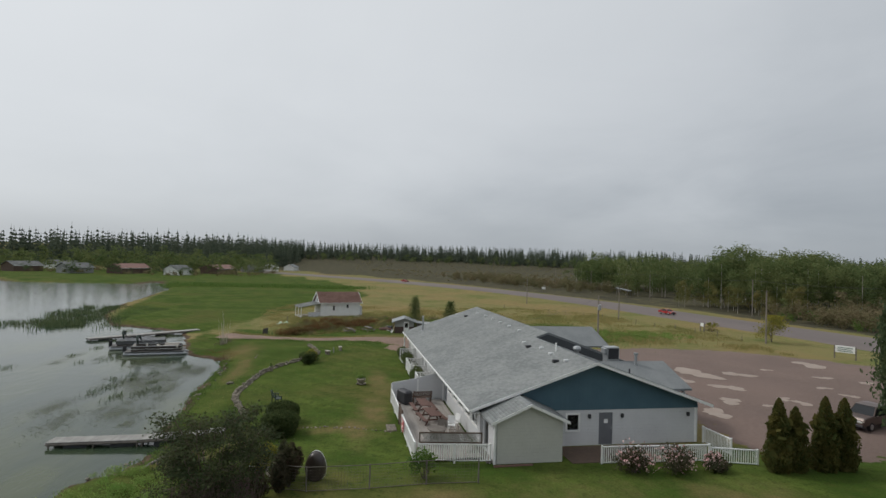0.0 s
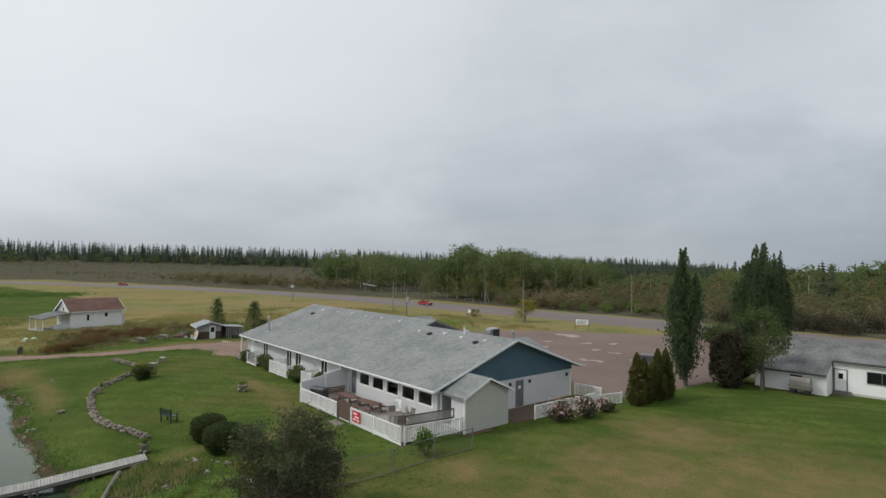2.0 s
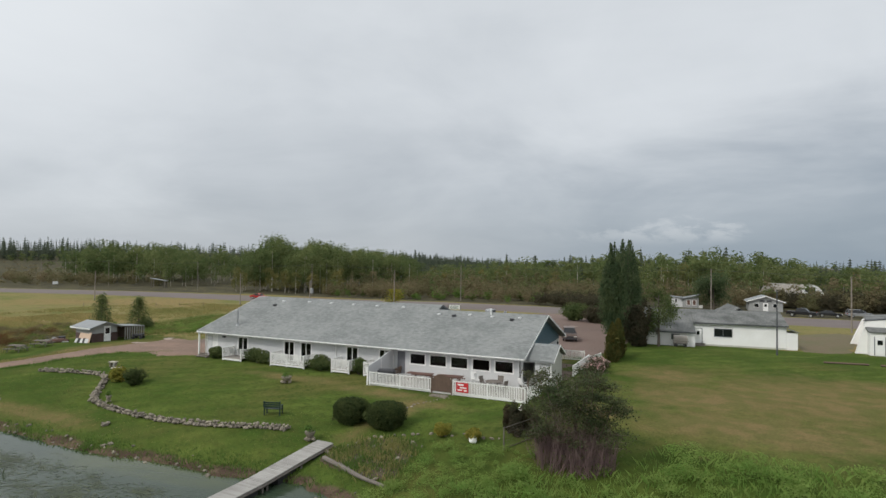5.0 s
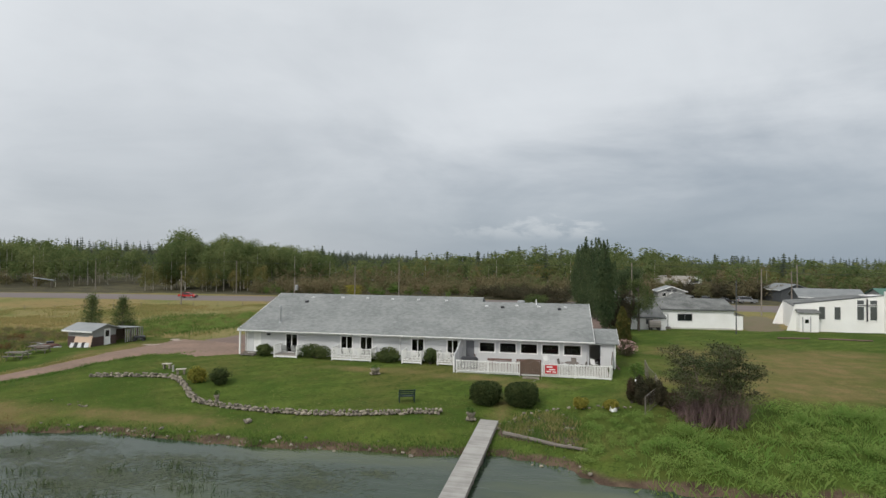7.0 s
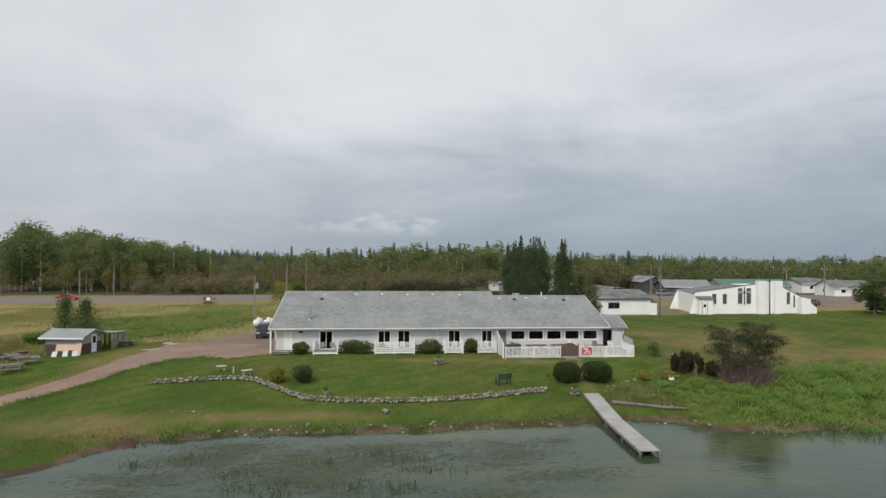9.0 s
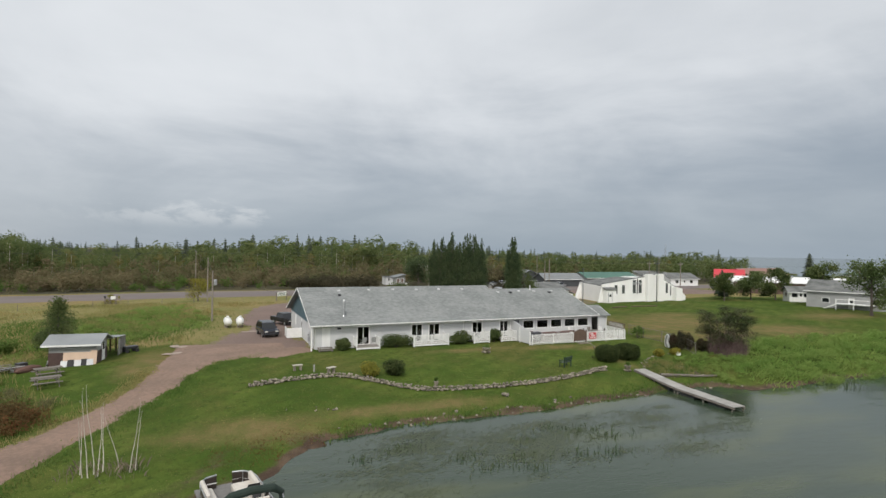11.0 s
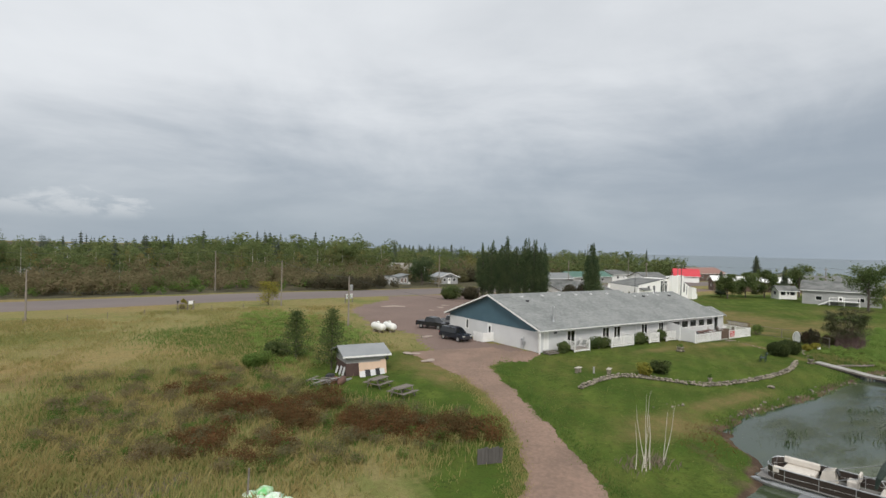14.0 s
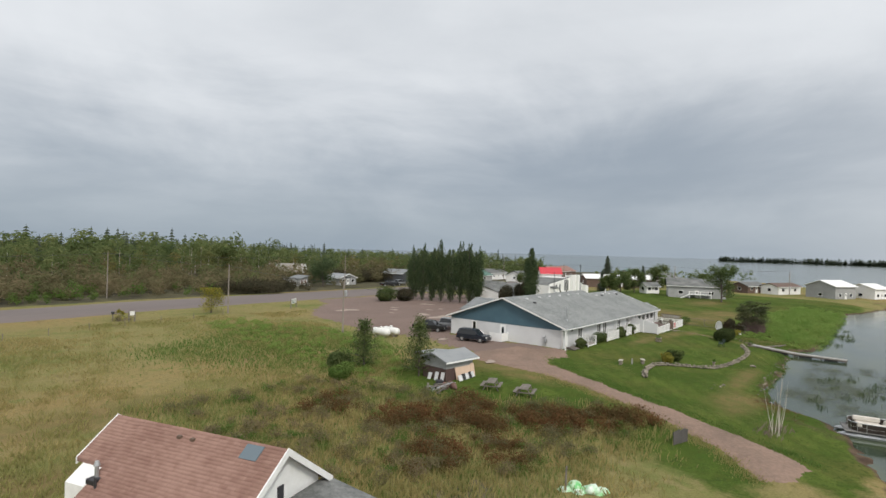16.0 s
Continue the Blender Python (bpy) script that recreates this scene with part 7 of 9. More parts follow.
tagged(link("rank_weeds", raw_mesh("rank_weeds", *plant(mounds, sp, br.uniform(0.35, 1.05, len(sp)), 1.5, br)), M["bank_weeds"]), "rank bright green weeds in drifts above the gravel", "weeds", kind="stuff")
LAWN_EDGE = [(-21, -25.5), (-12, -10), (-6, -4), (2, -11), (30, -11.5), (28, -18.5), (3, -20), (-3, -21), (-8, -27)]
growth("lawn_tufts", "short uneven tufts of yellow-green grass on the lower lawn", LAWN_EDGE, 26000, 0.085, 0.035, "weeds", 207, lean=0.8, clumps=2600, spread=0.3)
growth("lawn_tufts", "dry straw tufts scattered on the lower lawn", LAWN_EDGE, 9000, 0.08, 0.03, "dry_grass", 208, lean=0.9, clumps=900, spread=0.4)
growth("shore_growth", "rust brown plants above the waterline", [(-9, -22), (-4.6, -20.8), (1, -19.8), (0, -21), (-5, -23.4), (-9, -27)], 1500, 0.13, 0.035, "red_scrub", 209, lean=0.7, clumps=60, spread=0.5)
growth("shore_grass", "tufts of grass along the waterline", [(-3, -21.8), (-1, -21.0), (4, -20), (18, -19.8), (30, -18.4), (33, -20), (33, -21.6), (28, -19.8), (12, -21.6), (-2, -22.6)], 6500, 0.2, 0.05, "weeds", 205, clumps=170, spread=0.5)
wr = np.random.default_rng(210)


def reeds(name, label, spots, per, spread, height, width):
    pts = []
    for x, y, s in spots:
        n = int(per * s)
        pts.append(np.column_stack([x + wr.normal(0, spread * s, n), y + wr.normal(0, spread * 0.5 * s, n), np.full(n, WATER - 0.15)]))
    return tagged(link(name, raw_mesh(name, *blades(wr, np.concatenate(pts), height, width, 0.32)), M["reed"]), label, "reeds", kind="stuff")


reeds("reeds", "sparse green reeds standing in the shallow water", [(wr.uniform(-2, 13), wr.uniform(-30, -24), wr.uniform(0.4, 0.9)) for _ in range(9)] + [(14.5, -27.2, 1.0), (13.4, -25.6, 0.9), (10.5, -29.0, 0.7)], 80, 0.8, 0.45, 0.026)
reeds("reeds", "thick green reeds in the bay by the far dock", [(wr.uniform(-70, -34), wr.uniform(-64, -46), wr.uniform(0.8, 2.2)) for _ in range(70)], 45, 1.1, 0.9, 0.1)
reeds("reeds", "reeds along the east bank", [(wr.uniform(36, 70), wr.uniform(-26, -23), wr.uniform(0.5, 1.2)) for _ in range(12)], 40, 0.8, 0.5, 0.05)
reeds("reeds", "reeds by the moored boats", [(wr.uniform(-30, 2), wr.uniform(-44, -30), wr.uniform(0.4, 1.0)) for _ in range(12)], 70, 0.9, 0.45, 0.03)


def weed_mat(label, spots, per, seed):
    """Limp stems of water weed lying on the surface in loose drifts."""
    rng = np.random.default_rng(seed)
    parts = []
    for x, y, s in spots:
        n = int(per * s * s)
        a, r = rng.uniform(0, 6.283, n), rng.normal(0, 1, n)
        xy = np.column_stack([x + 1.5 * s * r * np.cos(a) + 0.4 * s * rng.normal(0, 1, n), y + 0.55 * s * r * np.sin(a) + 0.2 * rng.normal(0, 1, n)])
        parts.append(xy)
    xy = np.concatenate(parts)
    xy = xy[inside(xy[:, 0], xy[:, 1], LAKE)]
    n = len(xy)
    way = rng.normal(0.6, 0.5, n)
    half = np.column_stack([np.cos(way), np.sin(way)]) * rng.uniform(0.08, 0.28, (n, 1))
    side = np.column_stack([-np.sin(way), np.cos(way)]) * rng.uniform(0.012, 0.03, (n, 1))
    z = WATER + 0.006 + rng.uniform(0, 0.012, n)
    v = np.stack([np.column_stack([xy + p, z]) for p in (-half, -side, half, side)], 1).reshape(-1, 3)
    return tagged(link("water_weed", raw_mesh("water_weed", v, np.arange(4 * n).reshape(n, 4)), M["pond_weed"]), label, "water weed", kind="stuff")


M["pond_weed"] = material("olive_water_weed", (0.074, 0.090, 0.040), (0.048, 0.064, 0.032), 0.5, scale=0.5, fine=4, island=0.7)
weed_mat("olive green weed drifting on the shallow bay", [(wr.uniform(-3, 23), wr.uniform(-31, -22.5), wr.uniform(0.5, 1.5)) for _ in range(46)] + [(5.5, -26.5, 1.8), (9, -26.0, 1.6), (7.5, -28.0, 1.8), (2.5, -25.0, 1.5), (12, -25.5, 1.4)], 170, 71)
weed_mat("olive green weed drifting by the moored boats", [(wr.uniform(-26, -1), wr.uniform(-40, -27), wr.uniform(0.5, 1.3)) for _ in range(26)], 160, 72)
weed_mat("olive green weed in the bay beyond the far dock", [(wr.uniform(-66, -36), wr.uniform(-62, -48), wr.uniform(1.0, 2.4)) for _ in range(34)], 200, 73)

# the russet thicket between meadow and driveway
rng = np.random.default_rng(220)
RUSSET = [(-21.9, -13.0), (-20.7, -14.6), (-23.5, -12.4), (-32.4, -3.4), (-29.2, -8.0), (-32.6, -11.3), (-27.2, -5.2), (-36.2, -9.2), (-25.0, -10.4), (-33.4, 3.2), (-31.0, -4.6), (-24.4, -11.2)]
THICKET = [(-35, 4), (-31, 3), (-27, -3.5), (-21.5, -9.5), (-17.5, -12.5), (-20.5, -16), (-27, -11), (-32, -13), (-36, -6)]
for mat, n, seed, lo, hi, label in (("red_scrub", 230, 1, 0.7, 1.5, "russet brown leafy scrub in the meadow"), ("scrub", 220, 2, 0.5, 1.2, "olive brown scrub in the meadow"), ("weeds", 210, 3, 0.5, 1.0, "green scrub in the meadow"), ("dry_grass", 120, 4, 0.4, 0.9, "straw-coloured tufts in the meadow")):
    r2 = np.random.default_rng(220 + seed)
    poly = THICKET if mat == "red_scrub" else [(-42, 12), (-29, 11), (-26, 0), (-21, -9), (-18.5, -12), (-20, -17), (-34, -15), (-44, -6)]
    spots = scatter(r2, poly, n)
    if mat == "red_scrub":
        heart = np.array(RUSSET)
        xy = heart[r2.integers(0, len(heart), n)] + r2.normal(0, 1.15, (n, 2))
        spots = np.column_stack([xy, ground_z(xy[:, 0], xy[:, 1]) - 0.1])
    dense = []
    for _ in range(4):
        skin, way = lump_shell(r2, 300, (0.75, 0.75, 0.5), 7, 0.45)
        dense.append(leaf_quads(r2, skin, 0.075, upright=0.4, narrow=0.6, out=way, loose=0.7))
    tagged(link("meadow_scrub", raw_mesh("meadow_scrub", *plant(dense, spots, r2.uniform(lo, hi, len(spots)), 1.15, r2)), M[mat]), label, "scrub", kind="stuff")
growth("meadow_grass", "mixed tall grass among the scrub", [(-44, 14), (-29, 12), (-26, 1), (-21.5, -8.5), (-19, -12), (-20, -18), (-40, -17), (-47, -6)], 14000, 0.55, 0.045, "dry_grass", 231, clumps=3000, spread=0.4, fade=1.5)
growth("meadow_grass", "green tall grass among the scrub", [(-44, 14), (-29, 12), (-26, 1), (-21.5, -8.5), (-19, -12), (-20, -18), (-40, -17), (-47, -6)], 8000, 0.4, 0.04, "weeds", 232, clumps=2500, spread=0.4, fade=1.5)


# ---- things outdoors ----
M["suv"] = material("dark_blue_car_paint", (0.018, 0.022, 0.034), (0.022, 0.027, 0.04), 0.22, 0.2, scale=1)
M["truck"] = material("black_car_paint", (0.016, 0.017, 0.018), (0.022, 0.022, 0.024), 0.25, 0.2, scale=1)
M["silver"] = material("silver_car_paint", (0.42, 0.43, 0.45), (0.36, 0.37, 0.39), 0.28, 0.5, scale=1)
M["red_car"] = material("red_car_paint", (0.50, 0.025, 0.022), (0.42, 0.02, 0.02), 0.28, 0.1, scale=1)
M["brown_car"] = material("dull_bronze_car_paint", (0.12, 0.085, 0.07), (0.10, 0.07, 0.06), 0.35, 0.2, scale=1)
M["lamp_glass"] = glass_dark("lamp_glass", (0.55, 0.55, 0.52))
M["tail_glass"] = glass_dark("tail_lamp_glass", (0.30, 0.012, 0.012))
M["cream"] = material("cream_boat_vinyl", (0.62, 0.58, 0.52), (0.52, 0.48, 0.43), 0.55, scale=3)
M["boat_panel"] = material("dark_brown_boat_panel", (0.035, 0.026, 0.022), (0.045, 0.034, 0.028), 0.3, scale=2)
M["alu"] = material("brushed_aluminium", (0.52, 0.53, 0.54), (0.42, 0.43, 0.44), 0.35, 0.8, scale=3)
M["boat_floor"] = material("grey_boat_carpet", (0.20, 0.195, 0.185), (0.15, 0.145, 0.14), 0.95, scale=4)
M["canvas"] = material("dark_green_canvas", (0.012, 0.024, 0.018), (0.02, 0.034, 0.026), 0.85, scale=4)
M["tarp_grey"] = material("grey_boat_cover", (0.17, 0.175, 0.18), (0.12, 0.125, 0.13), 0.8, scale=2)
M["tarp_green"] = material("green_plastic_bag", (0.10, 0.45, 0.12), (0.55, 0.65, 0.50), 0.45, scale=2.2, fine=7, fine_amount=0.8)
M["tarp_white"] = material("white_plastic_bag", (0.72, 0.76, 0.70), (0.28, 0.55, 0.30), 0.45, scale=2.0, fine=7, fine_amount=0.8)
M["tank"] = material("white_tank_enamel", (0.74, 0.74, 0.71), (0.64, 0.64, 0.61), 0.4, scale=1.5)
M["soil"] = material("bare_brown_soil", (0.115, 0.078, 0.055), (0.075, 0.052, 0.038), 0.95, scale=1.2, fine=9, fine_amount=0.8, bump=0.6, bump_scale=18)
M["board_pale"] = material("pale_stone_slab", (0.46, 0.43, 0.36), (0.34, 0.31, 0.26), 0.85, scale=4, fine=18)
M["board_cream"] = material("cream_panel_board", (0.62, 0.46, 0.34), (0.55, 0.40, 0.30), 0.7, scale=1.5)
M["brick_brown"] = material("dark_red_brown_wall", (0.085, 0.052, 0.045), (0.065, 0.04, 0.035), 0.85, scale=2, fine=9, band=("Z", 0.12))
M["wire"] = material("grey_cable", (0.05, 0.05, 0.05), (0.06, 0.06, 0.06), 0.6)
M["mesh_wire"] = material("rusty_fence_wire", (0.16, 0.14, 0.12), (0.12, 0.10, 0.085), 0.6, 0.3)
M["sky_glass"] = glass_dark("skylight_glass", (0.12, 0.155, 0.18))


# -- vehicles: local -Y is the front --
SHAPES = {
    "suv": (4.8, 1.9, [(-2.38, 0.42), (-2.4, 0.75), (-2.25, 0.98), (-1.15, 1.06), (2.3, 1.06), (2.4, 0.8), (2.38, 0.42)], [(-1.2, 1.05), (-0.5, 1.68), (0.2, 1.74), (2.0, 1.72), (2.32, 1.05)]),
    "pickup": (5.7, 1.98, [(-2.83, 0.45), (-2.85, 0.85), (-2.7, 1.08), (-1.35, 1.14), (2.8, 1.14), (2.85, 0.9), (2.83, 0.5)], [(-1.4, 1.13), (-0.75, 1.78), (0.05, 1.85), (0.85, 1.82), (1.05, 1.13)]),
    "sedan": (4.6, 1.8, [(-2.28, 0.35), (-2.3, 0.6), (-2.1, 0.82), (-1.0, 0.92), (1.7, 0.95), (2.28, 0.9), (2.3, 0.5)], [(-1.1, 0.91), (-0.4, 1.38), (0.3, 1.43), (0.95, 1.36), (1.75, 0.94)]),
}
wheel_tyre = lathe([(0.22, -0.11), (0.34, -0.11), (0.365, -0.06), (0.365, 0.06), (0.34, 0.11), (0.22, 0.11)], 18, "X")
wheel_rim = lathe([(0.05, -0.10), (0.22, -0.09), (0.23, 0.09), (0.05, 0.10)], 14, "X")
tyre_mesh, rim_mesh = bpy.data.meshes.new("tyre"), bpy.data.meshes.new("rim")
wheel_tyre.to_mesh(tyre_mesh), wheel_rim.to_mesh(rim_mesh)
tyre_mesh.materials.append(M["black"]), rim_mesh.materials.append(M["alu"])


def vehicle(name, label, kind, paint, x, y, turn, category="car", z=None, size=1.0):
    L, W, side, cab = SHAPES[kind]
    ob = thing(name, label, category, (x, y, (z_at(x, y) + 0.06) if z is None else z), turn)
    ob.matrix_basis = ob.matrix_basis @ Matrix.Diagonal((size, size, size, 1))
    bm = prism([(-W / 2, py, pz) for py, pz in side], (W, 0, 0))
    bmesh.ops.bevel(bm, geom=bm.edges[:], offset=0.06, segments=2, affect="EDGES")
    body = part("body", bm, M[paint], ob)
    inner = W / 2 - 0.12
    bm = bmesh.new()
    lo = [bm.verts.new((-W / 2 + 0.05 if pz < 1.2 and (k == 0 or k == len(cab) - 1) else -inner + 0.1, py, pz)) for k, (py, pz) in enumerate(cab)]
    hi = [bm.verts.new((-v.co.x, v.co.y, v.co.z)) for v in lo]
    bm.faces.new(lo), bm.faces.new(hi[::-1])
    for i in range(len(lo)):
        bm.faces.new((lo[(i + 1) % len(lo)], lo[i], hi[i], hi[(i + 1) % len(lo)]))
    bmesh.ops.recalc_face_normals(bm, faces=bm.faces[:])
    part("glasshouse", bm, M["glass"], ob, "dark tinted windows")
    top = cab[1:-1]
    roof = prism([(-inner + 0.08, py, pz - 0.02) for py, pz in top] + [(-inner + 0.08, py, pz + 0.035) for py, pz in top[::-1]], (2 * inner - 0.16, 0, 0))
    part("roof", roof, M[paint], ob)
    for sx in (-1, 1):
        for (py0, pz0), (py1, pz1) in ((cab[0], cab[1]), (cab[-1], cab[-2])):
            part("pillar", tube((sx * (W / 2 - 0.07), py0, pz0), (sx * (inner - 0.1), py1, pz1), 0.045, 0.04, 5), M[paint], ob)
        part("mirror", box(sx * W / 2 - 0.03 if sx > 0 else -W / 2 - 0.13, sx * W / 2 + 0.13 if sx > 0 else -W / 2 + 0.03, cab[0][0] + 0.25, cab[0][0] + 0.38, 1.05, 1.2, 0.02), M[paint], ob)
        part("headlight", box(sx * (W / 2 - 0.3) - 0.2, sx * (W / 2 - 0.3) + 0.2, -L / 2 - 0.02, -L / 2 + 0.1, 0.7, 0.86, 0.02), M["lamp_glass"], ob)
        part("tail_light", box(sx * (W / 2 - 0.16) - 0.1, sx * (W / 2 - 0.16) + 0.1, L / 2 - 0.06, L / 2 + 0.015, 0.72, 1.0, 0.02), M["tail_glass"], ob)
        for py in (-L * 0.31, L * 0.30):
            w = new("wheel", tyre_mesh)
            w.parent = ob
            w.matrix_basis = pose(sx * (W / 2 - 0.09), py, 0.36)
            r = new("rim", rim_mesh)
            r.parent = w
            r.matrix_basis = pose(sx * 0.02, 0, 0)
    part("bumper", box(-W / 2 + 0.05, W / 2 - 0.05, -L / 2 - 0.06, -L / 2 + 0.1, 0.36, 0.56, 0.04), M["dark_metal"], ob)
    part("bumper", box(-W / 2 + 0.05, W / 2 - 0.05, L / 2 - 0.1, L / 2 + 0.06, 0.4, 0.58, 0.04), M["dark_metal"], ob)
    part("grille", box(-0.5, 0.5, -L / 2 - 0.015, -L / 2 + 0.05, 0.6, 0.84, 0.02), M["dark_metal"], ob)
    if kind == "pickup":
        part("cargo_bed", box(-W / 2 + 0.14, W / 2 - 0.14, 1.15, L / 2 - 0.12, 1.145, 1.152), M["dark_metal"], ob, "open black cargo bed")
    return ob


vehicle("suv", "dark blue sport utility vehicle parked on the gravel", "suv", "suv", -3.0, 11.6, 8, size=0.9)
vehicle("pickup_truck", "black pickup truck parked beside the lodge", "pickup", "truck", 0.2, 21.8, 22, "truck", size=0.86)
vehicle("pickup_truck", "silver pickup truck parked beside the lodge", "pickup", "silver", 3.2, 21.0, 20, "truck", size=0.88)
vehicle("pickup_truck", "dull bronze pickup truck parked behind the lodge", "pickup", "brown_car", 33.0, 31.6, 14, "truck", size=0.9)
vehicle("red_car", "bright red car on the road", "sedan", "red_car", -62, 76.3, 98, z=z_at(-62, 76.3) + 0.2)
vehicle("red_car", "red car far along the road", "sedan", "red_car", -222, 26.0, 120, z=z_at(-222, 26) + 0.2)
for k, (x, y, kind, paint) in enumerate(((70.5, 99.5, "pickup", "truck"), (76, 102, "sedan", "truck"), (82, 105, "suv", "silver"), (88, 90, "suv", "silver"), (92.5, 89, "suv", "silver"), (104, 55, "sedan", "brown_car"))):
    vehicle("parked_car", "car parked before the cabins across the road", kind, paint, x, y, 70 + 12 * k)


# -- docks --
def dock(name, label, stations, width, boards=0.14):
    """A boardwalk through the stations (x, y, z of its top), with cross boards, stringers and posts."""
    ob = thing(name, label, "dock", (0, 0, 0))
    data = bpy.data.meshes.new("dock_board")
    b = box(-width / 2, width / 2, -boards * 0.47, boards * 0.47, -0.045, 0, 0.006)
    b.to_mesh(data)
    b.free()
    data.materials.append(M["dock"])
    for (x0, y0, z0), (x1, y1, z1) in zip(stations, stations[1:]):
        run = math.hypot(x1 - x0, y1 - y0)
        turn = math.degrees(math.atan2(y1 - y0, x1 - x0)) - 90
        pitch = math.degrees(math.atan2(z1 - z0, run))
        n = int(run / boards)
        for k in range(n):
            s = (k + 0.5) / n
            p = new("board", data)
            p.parent = ob
            p.matrix_basis = pose(x0 + (x1 - x0) * s, y0 + (y1 - y0) * s, z0 + (z1 - z0) * s, pitch, 0, turn)
        for side in (-1, 1):
            a = Vector((x0, y0, z0 - 0.15)) + Matrix.Rotation(radians(turn), 3, "Z") @ Vector((side * (width / 2 - 0.06), 0, 0))
            c = Vector((x1, y1, z1 - 0.15)) + Matrix.Rotation(radians(turn), 3, "Z") @ Vector((side * (width / 2 - 0.06), 0, 0))
            part("stringer", tube(a, c, 0.10, 0.10, 4), M["old_wood"], ob)
            for q in (0.03, 0.5, 0.97):
                e = a.lerp(c, q)
                part("post", tube((e.x, e.y, -2.4), (e.x, e.y, e.z + 0.1), 0.06, 0.06, 7), M["old_wood"], ob)
        for q in (0.2, 0.7):
            m = Vector((x0, y0, z0)).lerp(Vector((x1, y1, z1)), q)
            part("float", box(m.x - width * 0.42, m.x + width * 0.42, m.y - 0.7, m.y + 0.7, min(WATER - 0.15, m.z - 0.3), m.z - 0.16), M["dark_metal"], ob)
    return ob


dock("boat_dock", "narrow bleached board dock sloping into the lake", [(27.85, -15.35, -0.56), (27.5, -20.6, -1.02), (27.3, -26.3, -1.12)], 1.2)
dock("boat_dock", "pale board dock by the moored pontoon boats", [(-28.6, -30.6, -1.0), (-23.5, -37.2, -1.08), (-18.8, -43.2, -1.12)], 1.5)


# -- pontoon boats: local +Y is the bow --
def pontoon_boat(label, x, y, turn, covered):
    ob = thing("pontoon_boat", label, "boat", (x, y, WATER), turn, "pontoon boats")
    for sx in (-0.85, 0.85):
        bm = lathe([(0.04, -3.6), (0.30, -3.5), (0.32, -3.2), (0.32, 2.6), (0.24, 3.2), (0.10, 3.6), (0.02, 3.75)], 14, "Y")
        bmesh.ops.translate(bm, verts=bm.verts[:], vec=(sx, 0, 0.16))
        part("pontoon", bm, M["alu"], ob)
    part("platform", box(-1.25, 1.25, -3.4, 3.35, 0.45, 0.53, 0.02), M["boat_floor"], ob)
    # the side panels follow a plan with a rounded bow
    plan = [(-1.2, -2.7), (-1.2, 2.0), (-1.1, 2.55), (-0.8, 2.9), (-0.35, 3.02)]
    for mirror in (1, -1):
        pts = [(px * mirror, py) for px, py in plan]
        for k, ((x0, y0), (x1, y1)) in enumerate(zip(pts, pts[1:])):
            n = 3 if k == 0 else 1
            for j in range(n):
                a = (x0 + (x1 - x0) * j / n, y0 + (y1 - y0) * j / n)
                b = (x0 + (x1 - x0) * (j + 1) / n, y0 + (y1 - y0) * (j + 1) / n)
                d = Vector((b[0] - a[0], b[1] - a[1], 0)).normalized().cross(Vector((0, 0, 1))) * 0.02
                part("side_panel", prism([(a[0], a[1], 0.56), (b[0], b[1], 0.56), (b[0], b[1], 1.12), (a[0], a[1], 1.12)], d), M["boat_panel"], ob)
                part("rail", tube((a[0], a[1], 1.16), (b[0], b[1], 1.16), 0.03, 0.03, 6), M["alu"], ob)
                part("trim", tube((a[0] + d.x, a[1] + d.y, 0.84), (b[0] + d.x, b[1] + d.y, 0.80), 0.025, 0.025, 5), M["white"], ob)
                part("rail_post", tube((a[0], a[1], 0.5), (a[0], a[1], 1.16), 0.022, 0.022, 5), M["alu"], ob)
    if covered:
        bm = bmesh.new()
        g = [[bm.verts.new((px, py, 1.18 + 0.30 * math.cos(px * 1.2) * (0.7 + 0.3 * math.sin(py * 2.3)))) for px in np.linspace(-1.22, 1.22, 9)] for py in np.linspace(-2.8, 2.9, 15)]
        for i in range(14):
            for j in range(8):
                bm.faces.new((g[i][j], g[i][j + 1], g[i + 1][j + 1], g[i + 1][j]))
        for i in range(14):
            for j in (0, 8):
                a, b = g[i][j], g[i + 1][j]
                c = [bm.verts.new((q.co.x * 1.04, q.co.y, 0.75)) for q in (b, a)]
                bm.faces.new((a, b, c[0], c[1]))
        smooth(part("cover", bm, M["tarp_grey"], ob, "grey fabric boat cover"))
    else:
        for sx in (-1, 1):
            s = part("bench_seat", box(sx * 0.62 - 0.45 if sx > 0 else -1.12, 1.12 if sx > 0 else -0.17 - 0.45 + 0.0, 0.9, 2.45, 0.53, 0.86, 0.06), M["cream"], ob)
            part("seat_back", box(0.95 if sx > 0 else -1.15, 1.15 if sx > 0 else -0.95, 0.85, 2.6, 0.86, 1.24, 0.06), M["cream"], s)
        for px, py in ((-0.5, -2.2), (0.5, -2.2)):
            s = part("bench_seat", box(px - 0.5, px + 0.5, py - 0.3, py + 0.3, 0.53, 0.86, 0.06), M["cream"], ob)
            part("seat_back", box(px - 0.5, px + 0.5, py - 0.42, py - 0.26, 0.86, 1.28, 0.05), M["cream"], s)
        c = part("console", prism([(0.35, 0.0, 0.53), (0.35, 0.75, 0.53), (0.35, 0.62, 1.1), (0.35, 0.1, 1.3)], (0.7, 0, 0)), M["cream"], ob)
        part("windscreen", prism([(0.38, 0.50, 1.18), (1.0, 0.50, 1.18), (0.94, 0.36, 1.5), (0.44, 0.36, 1.5)], (0, 0.015, 0)), M["glass"], c)
